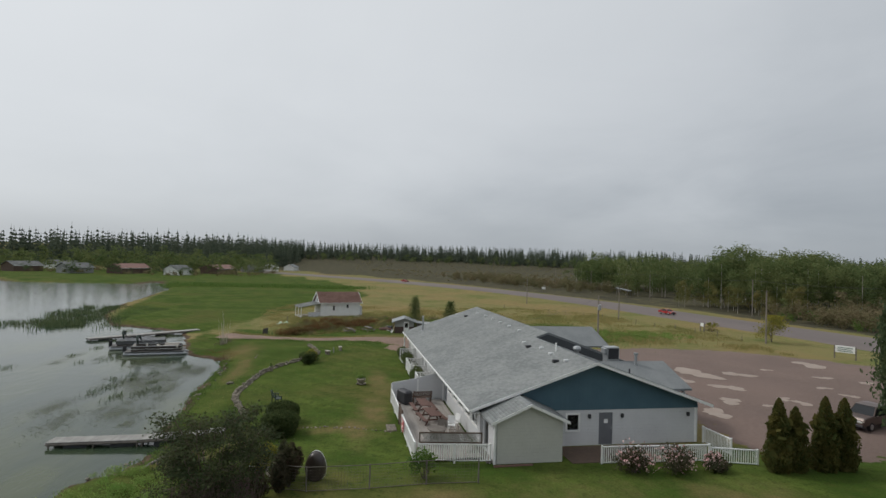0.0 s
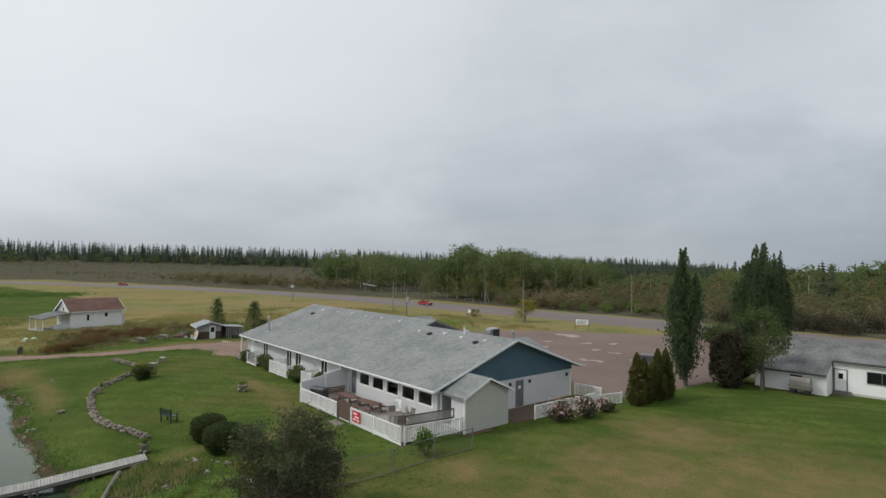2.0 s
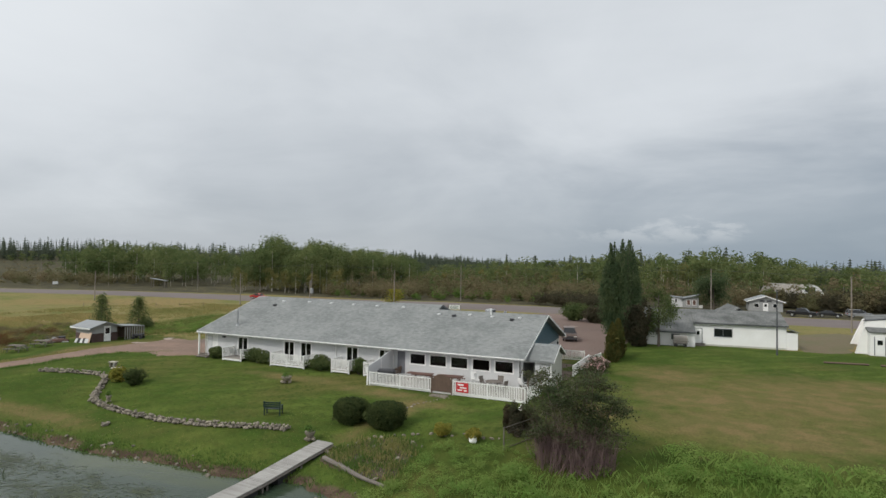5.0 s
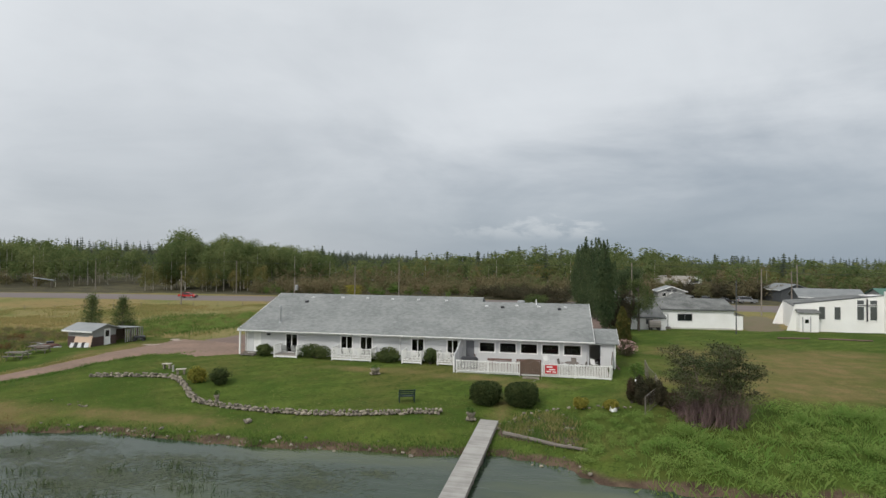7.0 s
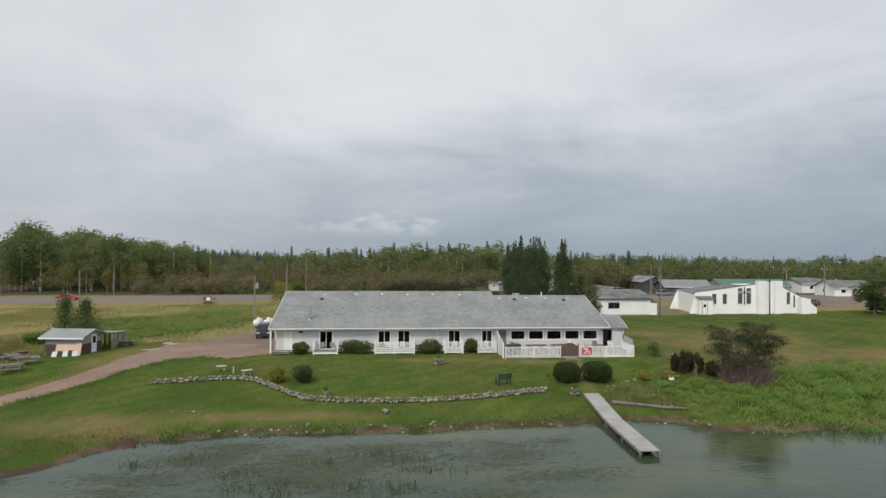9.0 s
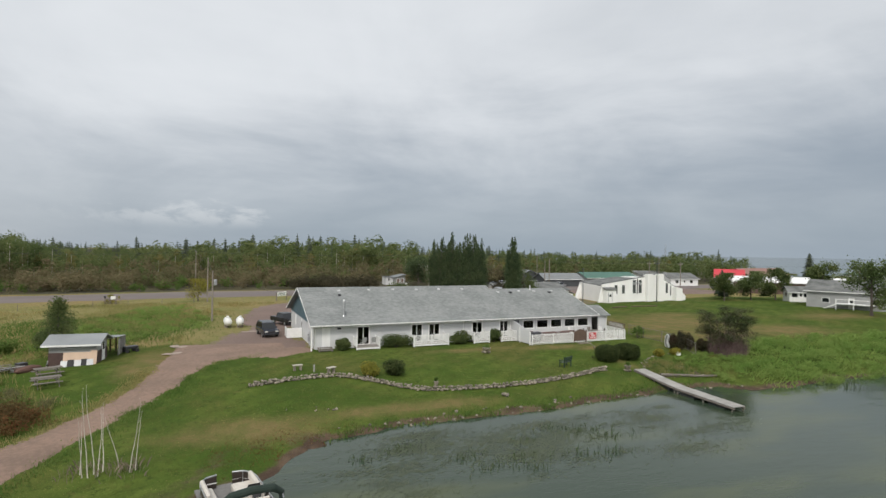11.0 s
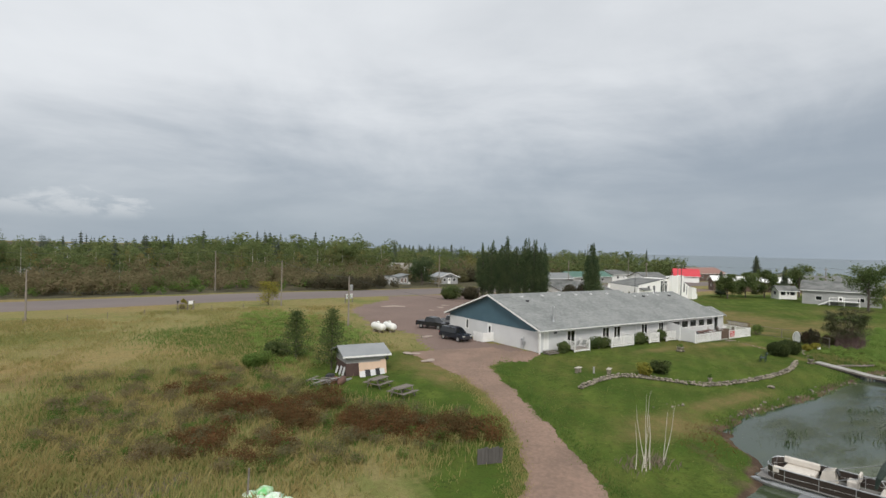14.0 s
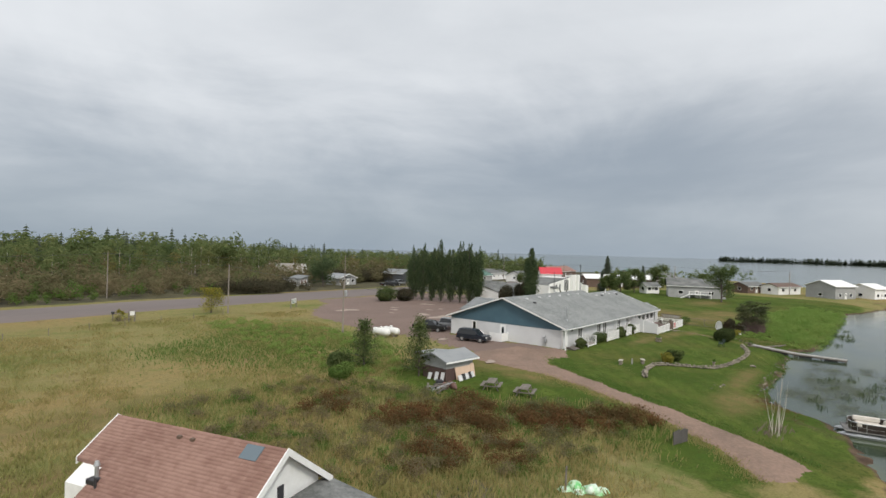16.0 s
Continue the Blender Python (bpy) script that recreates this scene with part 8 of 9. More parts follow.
        part("steering_wheel", tube((0.7, -0.02, 1.15), (0.7, -0.06, 1.17), 0.19, 0.19, 14), M["black"], c)
        s = part("helm_seat", box(0.4, 1.0, -0.95, -0.45, 0.53, 0.98, 0.06), M["cream"], ob)
        part("seat_back", box(0.4, 1.0, -1.06, -0.93, 0.98, 1.45, 0.05), M["cream"], s)
    # the folded sun top, leaning back on its frame
    for sx in (-1.18, 1.18):
        part("top_frame", tube((sx, 0.1, 1.16), (sx, -2.0, 2.05), 0.02, 0.02, 5), M["alu"], ob)
        part("top_frame", tube((sx, -2.6, 1.16), (sx, -2.0, 2.05), 0.02, 0.02, 5), M["alu"], ob)
    part("folded_top", chain([(-1.2, -1.9, 1.45), (-1.15, -2.0, 1.95), (-0.8, -2.1, 2.22), (0, -2.12, 2.3), (0.8, -2.1, 2.22), (1.15, -2.0, 1.95), (1.2, -1.9, 1.45)], (0.07, 0.13, 0.16, 0.16, 0.16, 0.13, 0.07), 10), M["canvas"], ob, "rolled dark green sun top")
    part("outboard_motor", box(-0.2, 0.2, -3.75, -3.35, 0.2, 1.15, 0.08), M["black"], ob)
    return ob


pontoon_boat("cream and dark brown pontoon boat beached at the shore", -7.9, -30.7, 10, False)
pontoon_boat("pontoon boat under a grey cover beside the dock", -12.4, -34.0, 14, True)


# -- stones --
rock_meshes = []
for k in range(6):
    r = np.random.default_rng(300 + k)
    bm = bmesh.new()
    bmesh.ops.create_icosphere(bm, subdivisions=1, radius=0.5)
    for v in bm.verts:
        v.co *= float(r.uniform(0.8, 1.15))
        v.co.z *= 0.72
    me = bpy.data.meshes.new("stone")
    bm.to_mesh(me)
    bm.free()
    me.materials.append(M["rock"])
    rock_meshes.append(me)


def stone(parent, x, y, z, size, r, name="stone"):
    p = new(name, rock_meshes[int(r.integers(0, 6))])
    p.parent = parent
    s = size * r.uniform(0.7, 1.3, 3)
    p.matrix_basis = pose(x, y, z, *(r.uniform(-25, 25, 2)), r.uniform(0, 360)) @ Matrix.Diagonal((s[0], s[1], s[2] * 0.85, 1))
    return p


def along(line, gap):
    out = []
    for (x0, y0), (x1, y1) in zip(line, line[1:]):
        n = max(1, round(math.hypot(x1 - x0, y1 - y0) / gap))
        out += [(x0 + (x1 - x0) * k / n, y0 + (y1 - y0) * k / n) for k in range(n)]
    return out


WALL = [(-6.3, -11.6), (-5.2, -11.2), (-3.6, -10.75), (-1.6, -10.35), (0.2, -10.3), (1.7, -11.0), (3.6, -12.8), (4.9, -14.05), (6.0, -14.85), (7.4, -15.35), (9.1, -15.75), (10.8, -15.95), (12.4, -16.1), (14.1, -16.25), (15.7, -16.35), (17.3, -16.4), (19.0, -16.3), (20.6, -15.95), (22.35, -15.35), (23.7, -14.9), (24.6, -14.6)]
r = np.random.default_rng(310)
garden_wall = thing("stone_wall", "low dry field-stone wall curving across the lawn", "wall")
for x, y in along(WALL, 0.27):
    for up, off, size in ((0.08, 0.13, 0.36), (0.10, -0.12, 0.33), (0.28, 0.0, 0.29)):
        if up > 0.3 and r.uniform() < 0.25:
            continue
        stone(garden_wall, x + r.normal(0, 0.05), y + off + r.normal(0, 0.05), z_at(x, y) + up + r.normal(0, 0.03), size, r)
border = thing("rock_border", "loose border of field stones round the old garden plot", "stones")
for x, y in along([(28.4, -16.3), (29.0, -14.9), (29.9, -13.8), (31.0, -12.7), (32.4, -12.1), (34.0, -11.7), (36, -11.5), (37.8, -11.3)], 0.5):
    stone(border, x + r.normal(0, 0.15), y + r.normal(0, 0.15), z_at(x, y) + 0.05, float(r.uniform(0.18, 0.36)), r)
rubble = thing("rubble", "scattered stones on the bare garden plot", "stones")
for _ in range(190):
    x, y = r.uniform(28.6, 33.6), r.uniform(-18.2, -13.2)
    if y > -16.8 - (x - 28.6) * 0.35 and y < -15.2 + (x - 28.6) * 0.55:
        stone(rubble, x, y, z_at(x, y) + 0.05, float(r.uniform(0.06, 0.11) if r.random() < 0.7 else r.uniform(0.15, 0.34)), r)
shore_rocks = thing("shore_rocks", "grey stones lying along the waterline", "stones")
for _ in range(80):
    x = r.uniform(-6, 34)
    y = -20.4 + r.normal(0, 0.5)
    d = float(shore_distance(np.array([x]), np.array([y]))[0])
    if -0.8 < d < 1.2:
        stone(shore_rocks, x, y, z_at(x, y) + 0.04, float(r.uniform(0.12, 0.36)), r)
PLOT = [(28.7, -16.6), (29.8, -14.2), (31.2, -13.1), (32.8, -13.4), (33.2, -15.2), (33.9, -18.0), (31.5, -17.6)]
drape("garden_soil", PLOT, M["soil"], "bare brown soil of the old garden plot", "soil", 0.05, 0.4, 0.3)
growth("plot_weeds", "weeds growing through the old garden plot", PLOT, 2600, 0.32, 0.04, "weeds", 261, clumps=22, spread=0.32)
growth("plot_weeds", "dead brown stalks on the old garden plot", PLOT, 1500, 0.4, 0.03, "dry_grass", 262, clumps=30, spread=0.3)
log = thing("driftwood_log", "long bleached driftwood log on the bank", "log", (0, 0, 0))
bm = bmesh.new()
pl = [Vector((x, y, z_at(x, y) + 0.12)) for x, y in ((28.9, -16.9), (30.4, -17.5), (32.2, -18.2), (33.9, -18.7))]
for a, b, q in zip(pl, pl[1:], (0.14, 0.13, 0.10)):
    add_tube(bm, a, b, q, q * 0.85, 8)
part("trunk", bm, M["old_wood"], log)
boulder = thing("white_boulder", "white painted boulder among the garden stones", "boulder", (36.0, -12.2, z_at(36, -12.2)))
b = new("boulder", rock_meshes[2].copy())
b.data.materials.clear()
b.data.materials.append(M["white"])
b.parent = boulder
b.matrix_basis = pose(0, 0, 0.2) @ Matrix.Diagonal((0.6, 0.5, 0.7, 1))
shrine = thing("garden_niche", "upright old tub as a niche, white inside, dark outside", "ornament", (37.95, -8.8, z_at(37.95, -8.8) - 0.1), -16)
bm, rings = bmesh.new(), []
for depth, k in ((0.0, 1.0), (0.18, 0.98), (0.36, 0.86), (0.46, 0.55), (0.48, 0.1)):
    rings.append([bm.verts.new((depth, 0.55 * k * math.cos(a) * (1 - 0.12 * math.sin(a)), 0.78 + 0.78 * (0.5 + 0.5 * k) * math.sin(a))) for a in np.linspace(0, 6.2832, 25)[:-1]])
for lo, hi in zip(rings, rings[1:]):
    for i in range(24):
        bm.faces.new((lo[i], lo[(i + 1) % 24], hi[(i + 1) % 24], hi[i]))
bm.faces.new(rings[-1])
smooth(part("shell", bm, M["boat_panel"], shrine, "nearly black outer shell"))
bm = bmesh.new()
inner, outer = ([bm.verts.new((-0.03, w * math.cos(a) * (1 - 0.12 * math.sin(a)), 0.78 + h * math.sin(a))) for a in np.linspace(0, 6.2832, 25)[:-1]] for w, h in ((0.42, 0.66), (0.57, 0.80)))
deep = [bm.verts.new((0.02, v.co.y, v.co.z)) for v in outer]
for i in range(24):
    j = (i + 1) % 24
    bm.faces.new((inner[i], inner[j], outer[j], outer[i]))
    bm.faces.new((outer[i], outer[j], deep[j], deep[i]))
part("rim", bm, M["white"], shrine, "white enamel rim")
part("lining", prism([(0.1, 0.46 * math.cos(a) * (1 - 0.12 * math.sin(a)), 0.78 + 0.68 * math.sin(a)) for a in np.linspace(0, 6.2832, 25)[:-1]], (0.03, 0, 0)), M["white"], shrine)
r2 = np.random.default_rng(320)
footpath = thing("stone_path", "line of small flat stones from the gate to the clipped bushes", "path")
for x, y in along([(30.9, -4.3), (30.4, -5.2), (29.6, -6.9), (29.0, -8.9), (28.6, -10.6)], 0.3):
    stone(footpath, x + r2.normal(0, 0.07), y + r2.normal(0, 0.05), z_at(x, y) + 0.02, float(r2.uniform(0.13, 0.24)), r2)



def planter(label, x, y, size, name="stone_planter"):
    ob = thing(name, label, "planter", (x, y, z_at(x, y)))
    for k in range(5):
        a = 1.257 * k
        stone(ob, 0.3 * size * math.cos(a), 0.3 * size * math.sin(a), 0.12, 0.34 * size, r)
    part("bowl", lathe([(0.2 * size, 0.2), (0.36 * size, 0.42), (0.4 * size, 0.55), (0.34 * size, 0.55)], 12), M["rock"], ob)
    rr = np.random.default_rng(int(1000 + x * 10))
    part("plant", raw_mesh("plant", *leaf_quads(rr, np.column_stack([rr.normal(0, 0.14 * size, (90, 2)), rr.uniform(0.5, 0.85, 90)]), 0.12)), M["weeds"], ob)


planter("field-stone planter with a small plant on the lawn", 16.8, -5.7, 1.1)
planter("stone planter at the head of the dock", 26.6, -15.2, 0.8)
planter("low stone planter beside the garden wall", 7.55, -14.75, 0.5)
for x, y, turn in ((-2.25, -7.6, 10), (0.3, -9.1, 30)):
    ob = thing("garden_stool", "small slab-topped garden table of stone", "garden table", (x, y, z_at(x, y)), turn, "garden tables")
    part("slab", box(-0.42, 0.42, -0.2, 0.2, 0.42, 0.5, 0.02), M["board_pale"], ob)
    for sx in (-0.26, 0.26):
        part("block", box(sx - 0.08, sx + 0.08, -0.14, 0.14, 0, 0.42, 0.02), M["rock"], ob)
ob = thing("lawn_stake", "short white stake in the lawn", "stake", (-1.0, -8.4, z_at(-1, -8.4)))
part("stake", box(-0.06, 0.06, -0.06, 0.06, 0, 0.6), M["dock"], ob)
ob = thing("lawn_rocks", "small cluster of boulders on the lower lawn", "stones", (-3.0, -17.0, 0))
for k in range(6):
    x, y = r.uniform(-1.5, 2), r.uniform(-0.7, 0.7)
    stone(ob, x, y, z_at(x - 3, y - 17) + 0.03, float(r.uniform(0.14, 0.26)), r)
ob = thing("lawn_rocks", "small cluster of boulders on the lower lawn", "stones", (12.6, -17.9, 0))
for k in range(4):
    x, y = r.uniform(-0.8, 0.8), r.uniform(-0.4, 0.4)
    stone(ob, x, y, z_at(x + 12.6, y - 17.9) + 0.1, float(r.uniform(0.3, 0.5)), r)


# -- furniture --
def bench(name, label, x, y, z, turn, mat, width=1.5, category="bench"):
    ob = thing(name, label, category, (x, y, z), turn)
    for k in range(4):
        part("seat_slat", box(-width / 2, width / 2, -0.25 + 0.13 * k, -0.14 + 0.13 * k, 0.42, 0.46), M[mat], ob)
    for k in range(3):
        part("back_slat", prism([(-width / 2, 0.30 + 0.03 * k, 0.55 + 0.15 * k), (width / 2, 0.30 + 0.03 * k, 0.55 + 0.15 * k), (width / 2, 0.32 + 0.03 * k, 0.66 + 0.15 * k), (-width / 2, 0.32 + 0.03 * k, 0.66 + 0.15 * k)], (0, 0.03, 0)), M[mat], ob)
    for sx in (-1, 1):
        x0 = sx * (width / 2 - 0.06)
        for yy in (-0.22, 0.26):
            part("leg", box(x0 - 0.035, x0 + 0.035, yy - 0.035, yy + 0.035, 0, 0.62 if yy < 0 else 0.98), M[mat], ob)
        part("armrest", box(x0 - 0.045, x0 + 0.045, -0.27, 0.3, 0.62, 0.66), M[mat], ob)
    return ob


bench("garden_bench", "dark green slatted garden bench on the lawn", 21.5, -12.6, z_at(21.5, -12.6), 200, "green_paint", 1.2)


def picnic_table(label, x, y, z, turn, mat, group, length=1.85):
    ob = thing("picnic_table", label, "table", (x, y, z), turn, group)
    for k in range(5):
        part("table_board", box(-length / 2, length / 2, -0.38 + 0.153 * k, -0.235 + 0.153 * k, 0.71, 0.75), M[mat], ob)
    for sy in (-1, 1):
        for k in range(2):
            y0 = sy * 0.74 - 0.14 + 0.145 * k
            part("bench_board", box(-length / 2, length / 2, y0, y0 + 0.135, 0.41, 0.45), M[mat], ob)
    for sx in (-0.65, 0.65):
        part("cross_beam", box(sx - 0.04, sx + 0.04, -0.85, 0.85, 0.33, 0.408), M[mat], ob)
        for sy in (-1, 1):
            part("leg", prism([(sx + 0.045, sy * 0.66 - 0.05, 0), (sx + 0.045, sy * 0.66 + 0.05, 0), (sx + 0.045, sy * 0.3 + 0.05, 0.708), (sx + 0.045, sy * 0.3 - 0.05, 0.708)], (0.04, 0, 0)), M[mat], ob)
    return ob


picnic_table("weathered grey picnic table on the grass by the shed", -20.9, -3.2, z_at(-20.9, -3.2), 25, "old_wood", "lawn picnic tables")
picnic_table("weathered grey picnic table on the grass by the shed", -20.3, -6.2, z_at(-20.3, -6.2), 20, "old_wood", "lawn picnic tables")
picnic_table("red-brown picnic table on the terrace", 27.2, -1.5, 0.16, 4, "red_wood", "terrace tables", 2.2)
picnic_table("red-brown picnic table on the terrace", 29.8, -1.3, 0.16, 8, "red_wood", "terrace tables", 2.2)
rt = thing("round_table", "weathered round table on the terrace", "table", (33.6, -1.6, 0.16))
part("tabletop", lathe([(0.6, 0.70), (0.62, 0.72), (0.62, 0.745), (0.6, 0.75)], 18), M["old_wood"], rt)
for k in range(4):
    a = 1.571 * k + 0.78
    part("leg", tube((0.45 * math.cos(a), 0.45 * math.sin(a), 0), (0.3 * math.cos(a), 0.3 * math.sin(a), 0.7), 0.035), M["old_wood"], rt)


def chair(label, x, y, z, turn, mat, group):
    ob = thing("garden_chair", label, "chair", (x, y, z), turn, group)
    part("seat", box(-0.24, 0.24, -0.24, 0.22, 0.40, 0.44, 0.012), M[mat], ob)
    part("backrest", prism([(-0.24, 0.20, 0.46), (0.24, 0.20, 0.46), (0.24, 0.32, 0.95), (-0.24, 0.32, 0.95)], (0, 0.03, 0)), M[mat], ob)
    for sx in (-0.22, 0.22):
        for sy in (-0.2, 0.2):
            part("leg", tube((sx * 1.1, sy * 1.15, 0), (sx, sy, 0.4), 0.02, 0.02, 6), M[mat], ob)
        part("armrest", box(sx - 0.03, sx + 0.03, -0.22, 0.22, 0.6, 0.63), M[mat], ob)


for x, y, turn in ((32.7, -1.2, 70), (34.5, -1.9, 250), (33.8, -0.6, 0)):
    chair("weathered wooden chair at the round terrace table", x, y, 0.16, turn, "old_wood", "terrace chairs")
for x, y, turn in ((31.4, 0.0, 30), (35.6, -0.2, 140), (31.9, -0.3, 80)):
    chair("white plastic garden chair on the terrace", x, y, 0.16, turn, "white", "white chairs")
for x, turn in ((5.4, 10), (6.5, -15)):
    chair("grey garden chair on a room deck", x, -0.25, 0.26, turn + 180, "grey_wall", "deck chairs")
for x in (12.0, 13.5, 18.9, 22.2):
    chair("white plastic garden chair on a room deck", x, -0.2, 0.26, 180, "white", "white chairs")
grill = thing("covered_grill", "barbecue under a dark cover on the terrace", "grill", (24.6, -2.6, 0.16), 20)
part("cover", box(-0.75, 0.75, -0.35, 0.35, 0.02, 1.05, 0.12), M["dark_metal"], grill)
bench("terrace_bench", "dark bench by the privacy screen", 24.5, -1.2, 0.16, -90, "brown_wood")
ob = thing("flat_steps", "small concrete step before the arched gate", "step", (30.1, -4.1, z_at(30.1, -4.1)))
part("slab", box(-0.7, 0.7, -0.35, 0.3, -0.1, 0.08, 0.02), M["rock"], ob)

# -- the shed with its clutter --
shed = house("shed", "small shed with brown lower walls and metal roof", (-19.9, 2.45, z_at(-19.9, 2.45)), -6, 3.6, 3.0, 1.85, 0.5, "grey_wall", "metal_roof", 0.45, [], 0.2, "shed")
part("wainscot", box(-1.83, 1.83, -1.53, 1.53, -0.2, 1.1), M["brick_brown"], shed, "dark brown lower wall")
d = part("door", box(1.835, 1.87, -0.1, 0.7, 0.02, 1.9), M["white"], shed)
part("pane", box(1.872, 1.88, 0.05, 0.55, 1.0, 1.7), M["glass"], d)
lean = thing("slatted_shelter", "dark open shelter of upright slats behind the shed", "shelter", (-18.4, 5.4, z_at(-18.4, 5.4)), -6)
part("roof", prism([(-1.5, -1.2, 1.75), (1.5, -1.2, 1.75), (1.5, 1.4, 1.55), (-1.5, 1.4, 1.55)], (0, 0, 0.06)), M["metal_roof"], lean)
for k in range(9):
    part("slat", box(1.42, 1.46, -1.1 + 0.3 * k, -0.98 + 0.3 * k, 0, 1.6), M["dock"], lean)
for k in range(6):
    part("slat", box(-1.4 + 0.5 * k, -1.26 + 0.5 * k, 1.3, 1.34, 0, 1.55), M["brown_wood"], lean)
part("back_wall", box(-1.45, -1.4, -1.15, 1.35, 0, 1.6), M["brown_wood"], lean)


def leaning(name, label, category, x, y, turn, w, h, mat, slant=0.3):
    ob = thing(name, label, category, (x, y, z_at(x, y)), turn)
    part("sheet", prism([(-w / 2, -slant, 0), (w / 2, -slant, 0), (w / 2, 0, h), (-w / 2, 0, h)], (0, 0.03, 0)), M[mat], ob)
    return ob


leaning("panel_board", "cream panel board leaning on the shed", "board", -19.7, 0.88, -6, 2.1, 1.1, "board_cream")
for k, (x, mat) in enumerate(((-20.6, "siding"), (-20.1, "black"), (-19.6, "siding"), (-19.1, "black"), (-18.7, "siding"))):
    leaning("lawn_panel", "black and white panel propped against the shed", "board", x, 0.5, -8 + 4 * k, 0.5, 0.48 + 0.06 * (k % 2), mat, 0.2)
leaning("panel_board", "narrow cream board leaning on the shed", "board", -18.45, 0.75, -6, 0.5, 1.2, "board_cream")
for k, (y, h) in enumerate(((0.2, 0.75), (1.0, 0.6), (-0.5, 0.8))):
    leaning("propped_board", "white board propped against the shed wall", "board", -21.85, y + 2.0, -96, 0.42, h, "siding", 0.2)
kay = thing("red_kayak", "faded red plastic boat upturned by the shed", "kayak", (-22.9, -0.4, z_at(-22.9, -0.4)), -35)
part("hull", lathe([(0.02, -1.2), (0.2, -0.9), (0.32, -0.3), (0.32, 0.4), (0.2, 0.95), (0.02, 1.25)], 10, "Y"), M["red_wood"], kay).matrix_basis = pose(0, 0, 0.18)
pile = thing("scrap_pile", "heap of grey boards and scrap beside the shed", "scrap pile", (-24.5, 0.0, z_at(-24.5, 0)), 20)
for k in range(12):
    a = r.uniform(-25, 25)
    part("scrap_board", box(-0.9, 0.9, -0.09, 0.09, 0, 0.03), M["old_wood" if k % 3 else "steel"], pile).matrix_basis = pose(r.uniform(-0.8, 0.8), r.uniform(-0.7, 0.7), 0.06 + 0.04 * k, r.uniform(-8, 8), r.uniform(-12, 12), a * 3)
for k, (mat, sx, sy, sz) in enumerate((("red_wood", 0.5, 0.3, 0.25), ("dark_metal", 0.35, 0.3, 0.4), ("siding", 0.3, 0.22, 0.2), ("red", 0.28, 0.2, 0.22), ("steel", 0.45, 0.12, 0.12), ("dark_metal", 0.5, 0.22, 0.18))):
    part("scrap_box", box(-sx, sx, -sy, sy, 0, sz * 1.6, 0.03), M[mat], pile).matrix_basis = pose(r.uniform(-0.9, 2.2), r.uniform(-0.9, 0.7), 0.02, 0, 0, r.uniform(0, 180))
tp = thing("garden_cart", "dark wheeled cart at the edge of the grass", "cart", (-16.2, 5.4, z_at(-16.2, 5.4)), 30)
part("tray", box(-0.6, 0.6, -0.35, 0.35, 0.35, 0.6, 0.03), M["dark_metal"], tp)
for sx in (-0.45, 0.45):
    for sy in (-0.38, 0.38):
        part("wheel", lathe([(0.02, -0.05), (0.18, -0.05), (0.18, 0.05), (0.02, 0.05)], 12, "Y"), M["black"], tp).matrix_basis = pose(sx, sy, 0.18)
crate = thing("board_screen", "weathered grey board screen standing in the grass", "screen", (-21.9, -19.2, z_at(-21.9, -19.2)), -20)
for k in range(7):
    part("board", box(-0.75 + 0.215 * k, -0.55 + 0.215 * k, -0.03, 0.03, -0.1, 0.85 + 0.04 * (k % 3)), M["grey_board"], crate)
part("batten", box(-0.75, 0.75, 0.032, 0.08, 0.3, 0.4), M["grey_board"], crate)
part("batten", box(-0.75, 0.75, 0.032, 0.08, 0.65, 0.75), M["grey_board"], crate)


# -- propane tanks --
for x, y, turn in ((-6.95, 24.6, 2), (-5.4, 24.2, -2)):
    ob = thing("propane_tank", "white horizontal propane tank on concrete feet", "tank", (x, y, z_at(x, y) + 0.03), turn, "propane tanks")
    bm = lathe([(0.05, -1.55), (0.28, -1.5), (0.44, -1.36), (0.5, -1.15), (0.5, 1.15), (0.44, 1.36), (0.28, 1.5), (0.05, 1.55)], 18, "Y")
    smooth(part("vessel", bm, M["tank"], ob)).matrix_basis = pose(0, 0, 0.78)
    part("dome", lathe([(0.2, 0), (0.2, 0.16), (0.12, 0.24)], 12), M["tank"], ob).matrix_basis = pose(0, 0, 1.26)
    for sy in (-0.8, 0.8):
        part("foot", box(-0.4, 0.4, sy - 0.12, sy + 0.12, -0.1, 0.36, 0.02), M["rock"], ob)

# -- poles and wires --
def pole(label, x, y, h, arm=0, transformer=False, lean=(0, 0), r0=0.14, mat="pole_wood", name="utility_pole", group="utility poles"):
    z = z_at(x, y) - 0.2
    ob = thing(name, label, "pole", (x, y, z), 0, group)
    part("shaft", tube((0, 0, 0), (lean[0], lean[1], h + 0.2), r0, r0 * 0.65, 9), M[mat], ob)
    if arm:
        part("crossarm", box(-arm / 2, arm / 2, -0.06, 0.06, h - 0.55, h - 0.42), M[mat], ob)
        for sx in (-0.45, 0, 0.45):
            part("insulator", tube((sx * arm, 0, h - 0.42), (sx * arm, 0, h - 0.25), 0.05, 0.03, 6), M["white"], ob)
    if transformer:
        part("transformer", lathe([(0.2, 0), (0.24, 0.04), (0.24, 0.75), (0.14, 0.85)], 12), M["steel"], ob).matrix_basis = pose(0.36, 0, h - 1.9)
    return Vector((x + lean[0], y + lean[1], z + h))


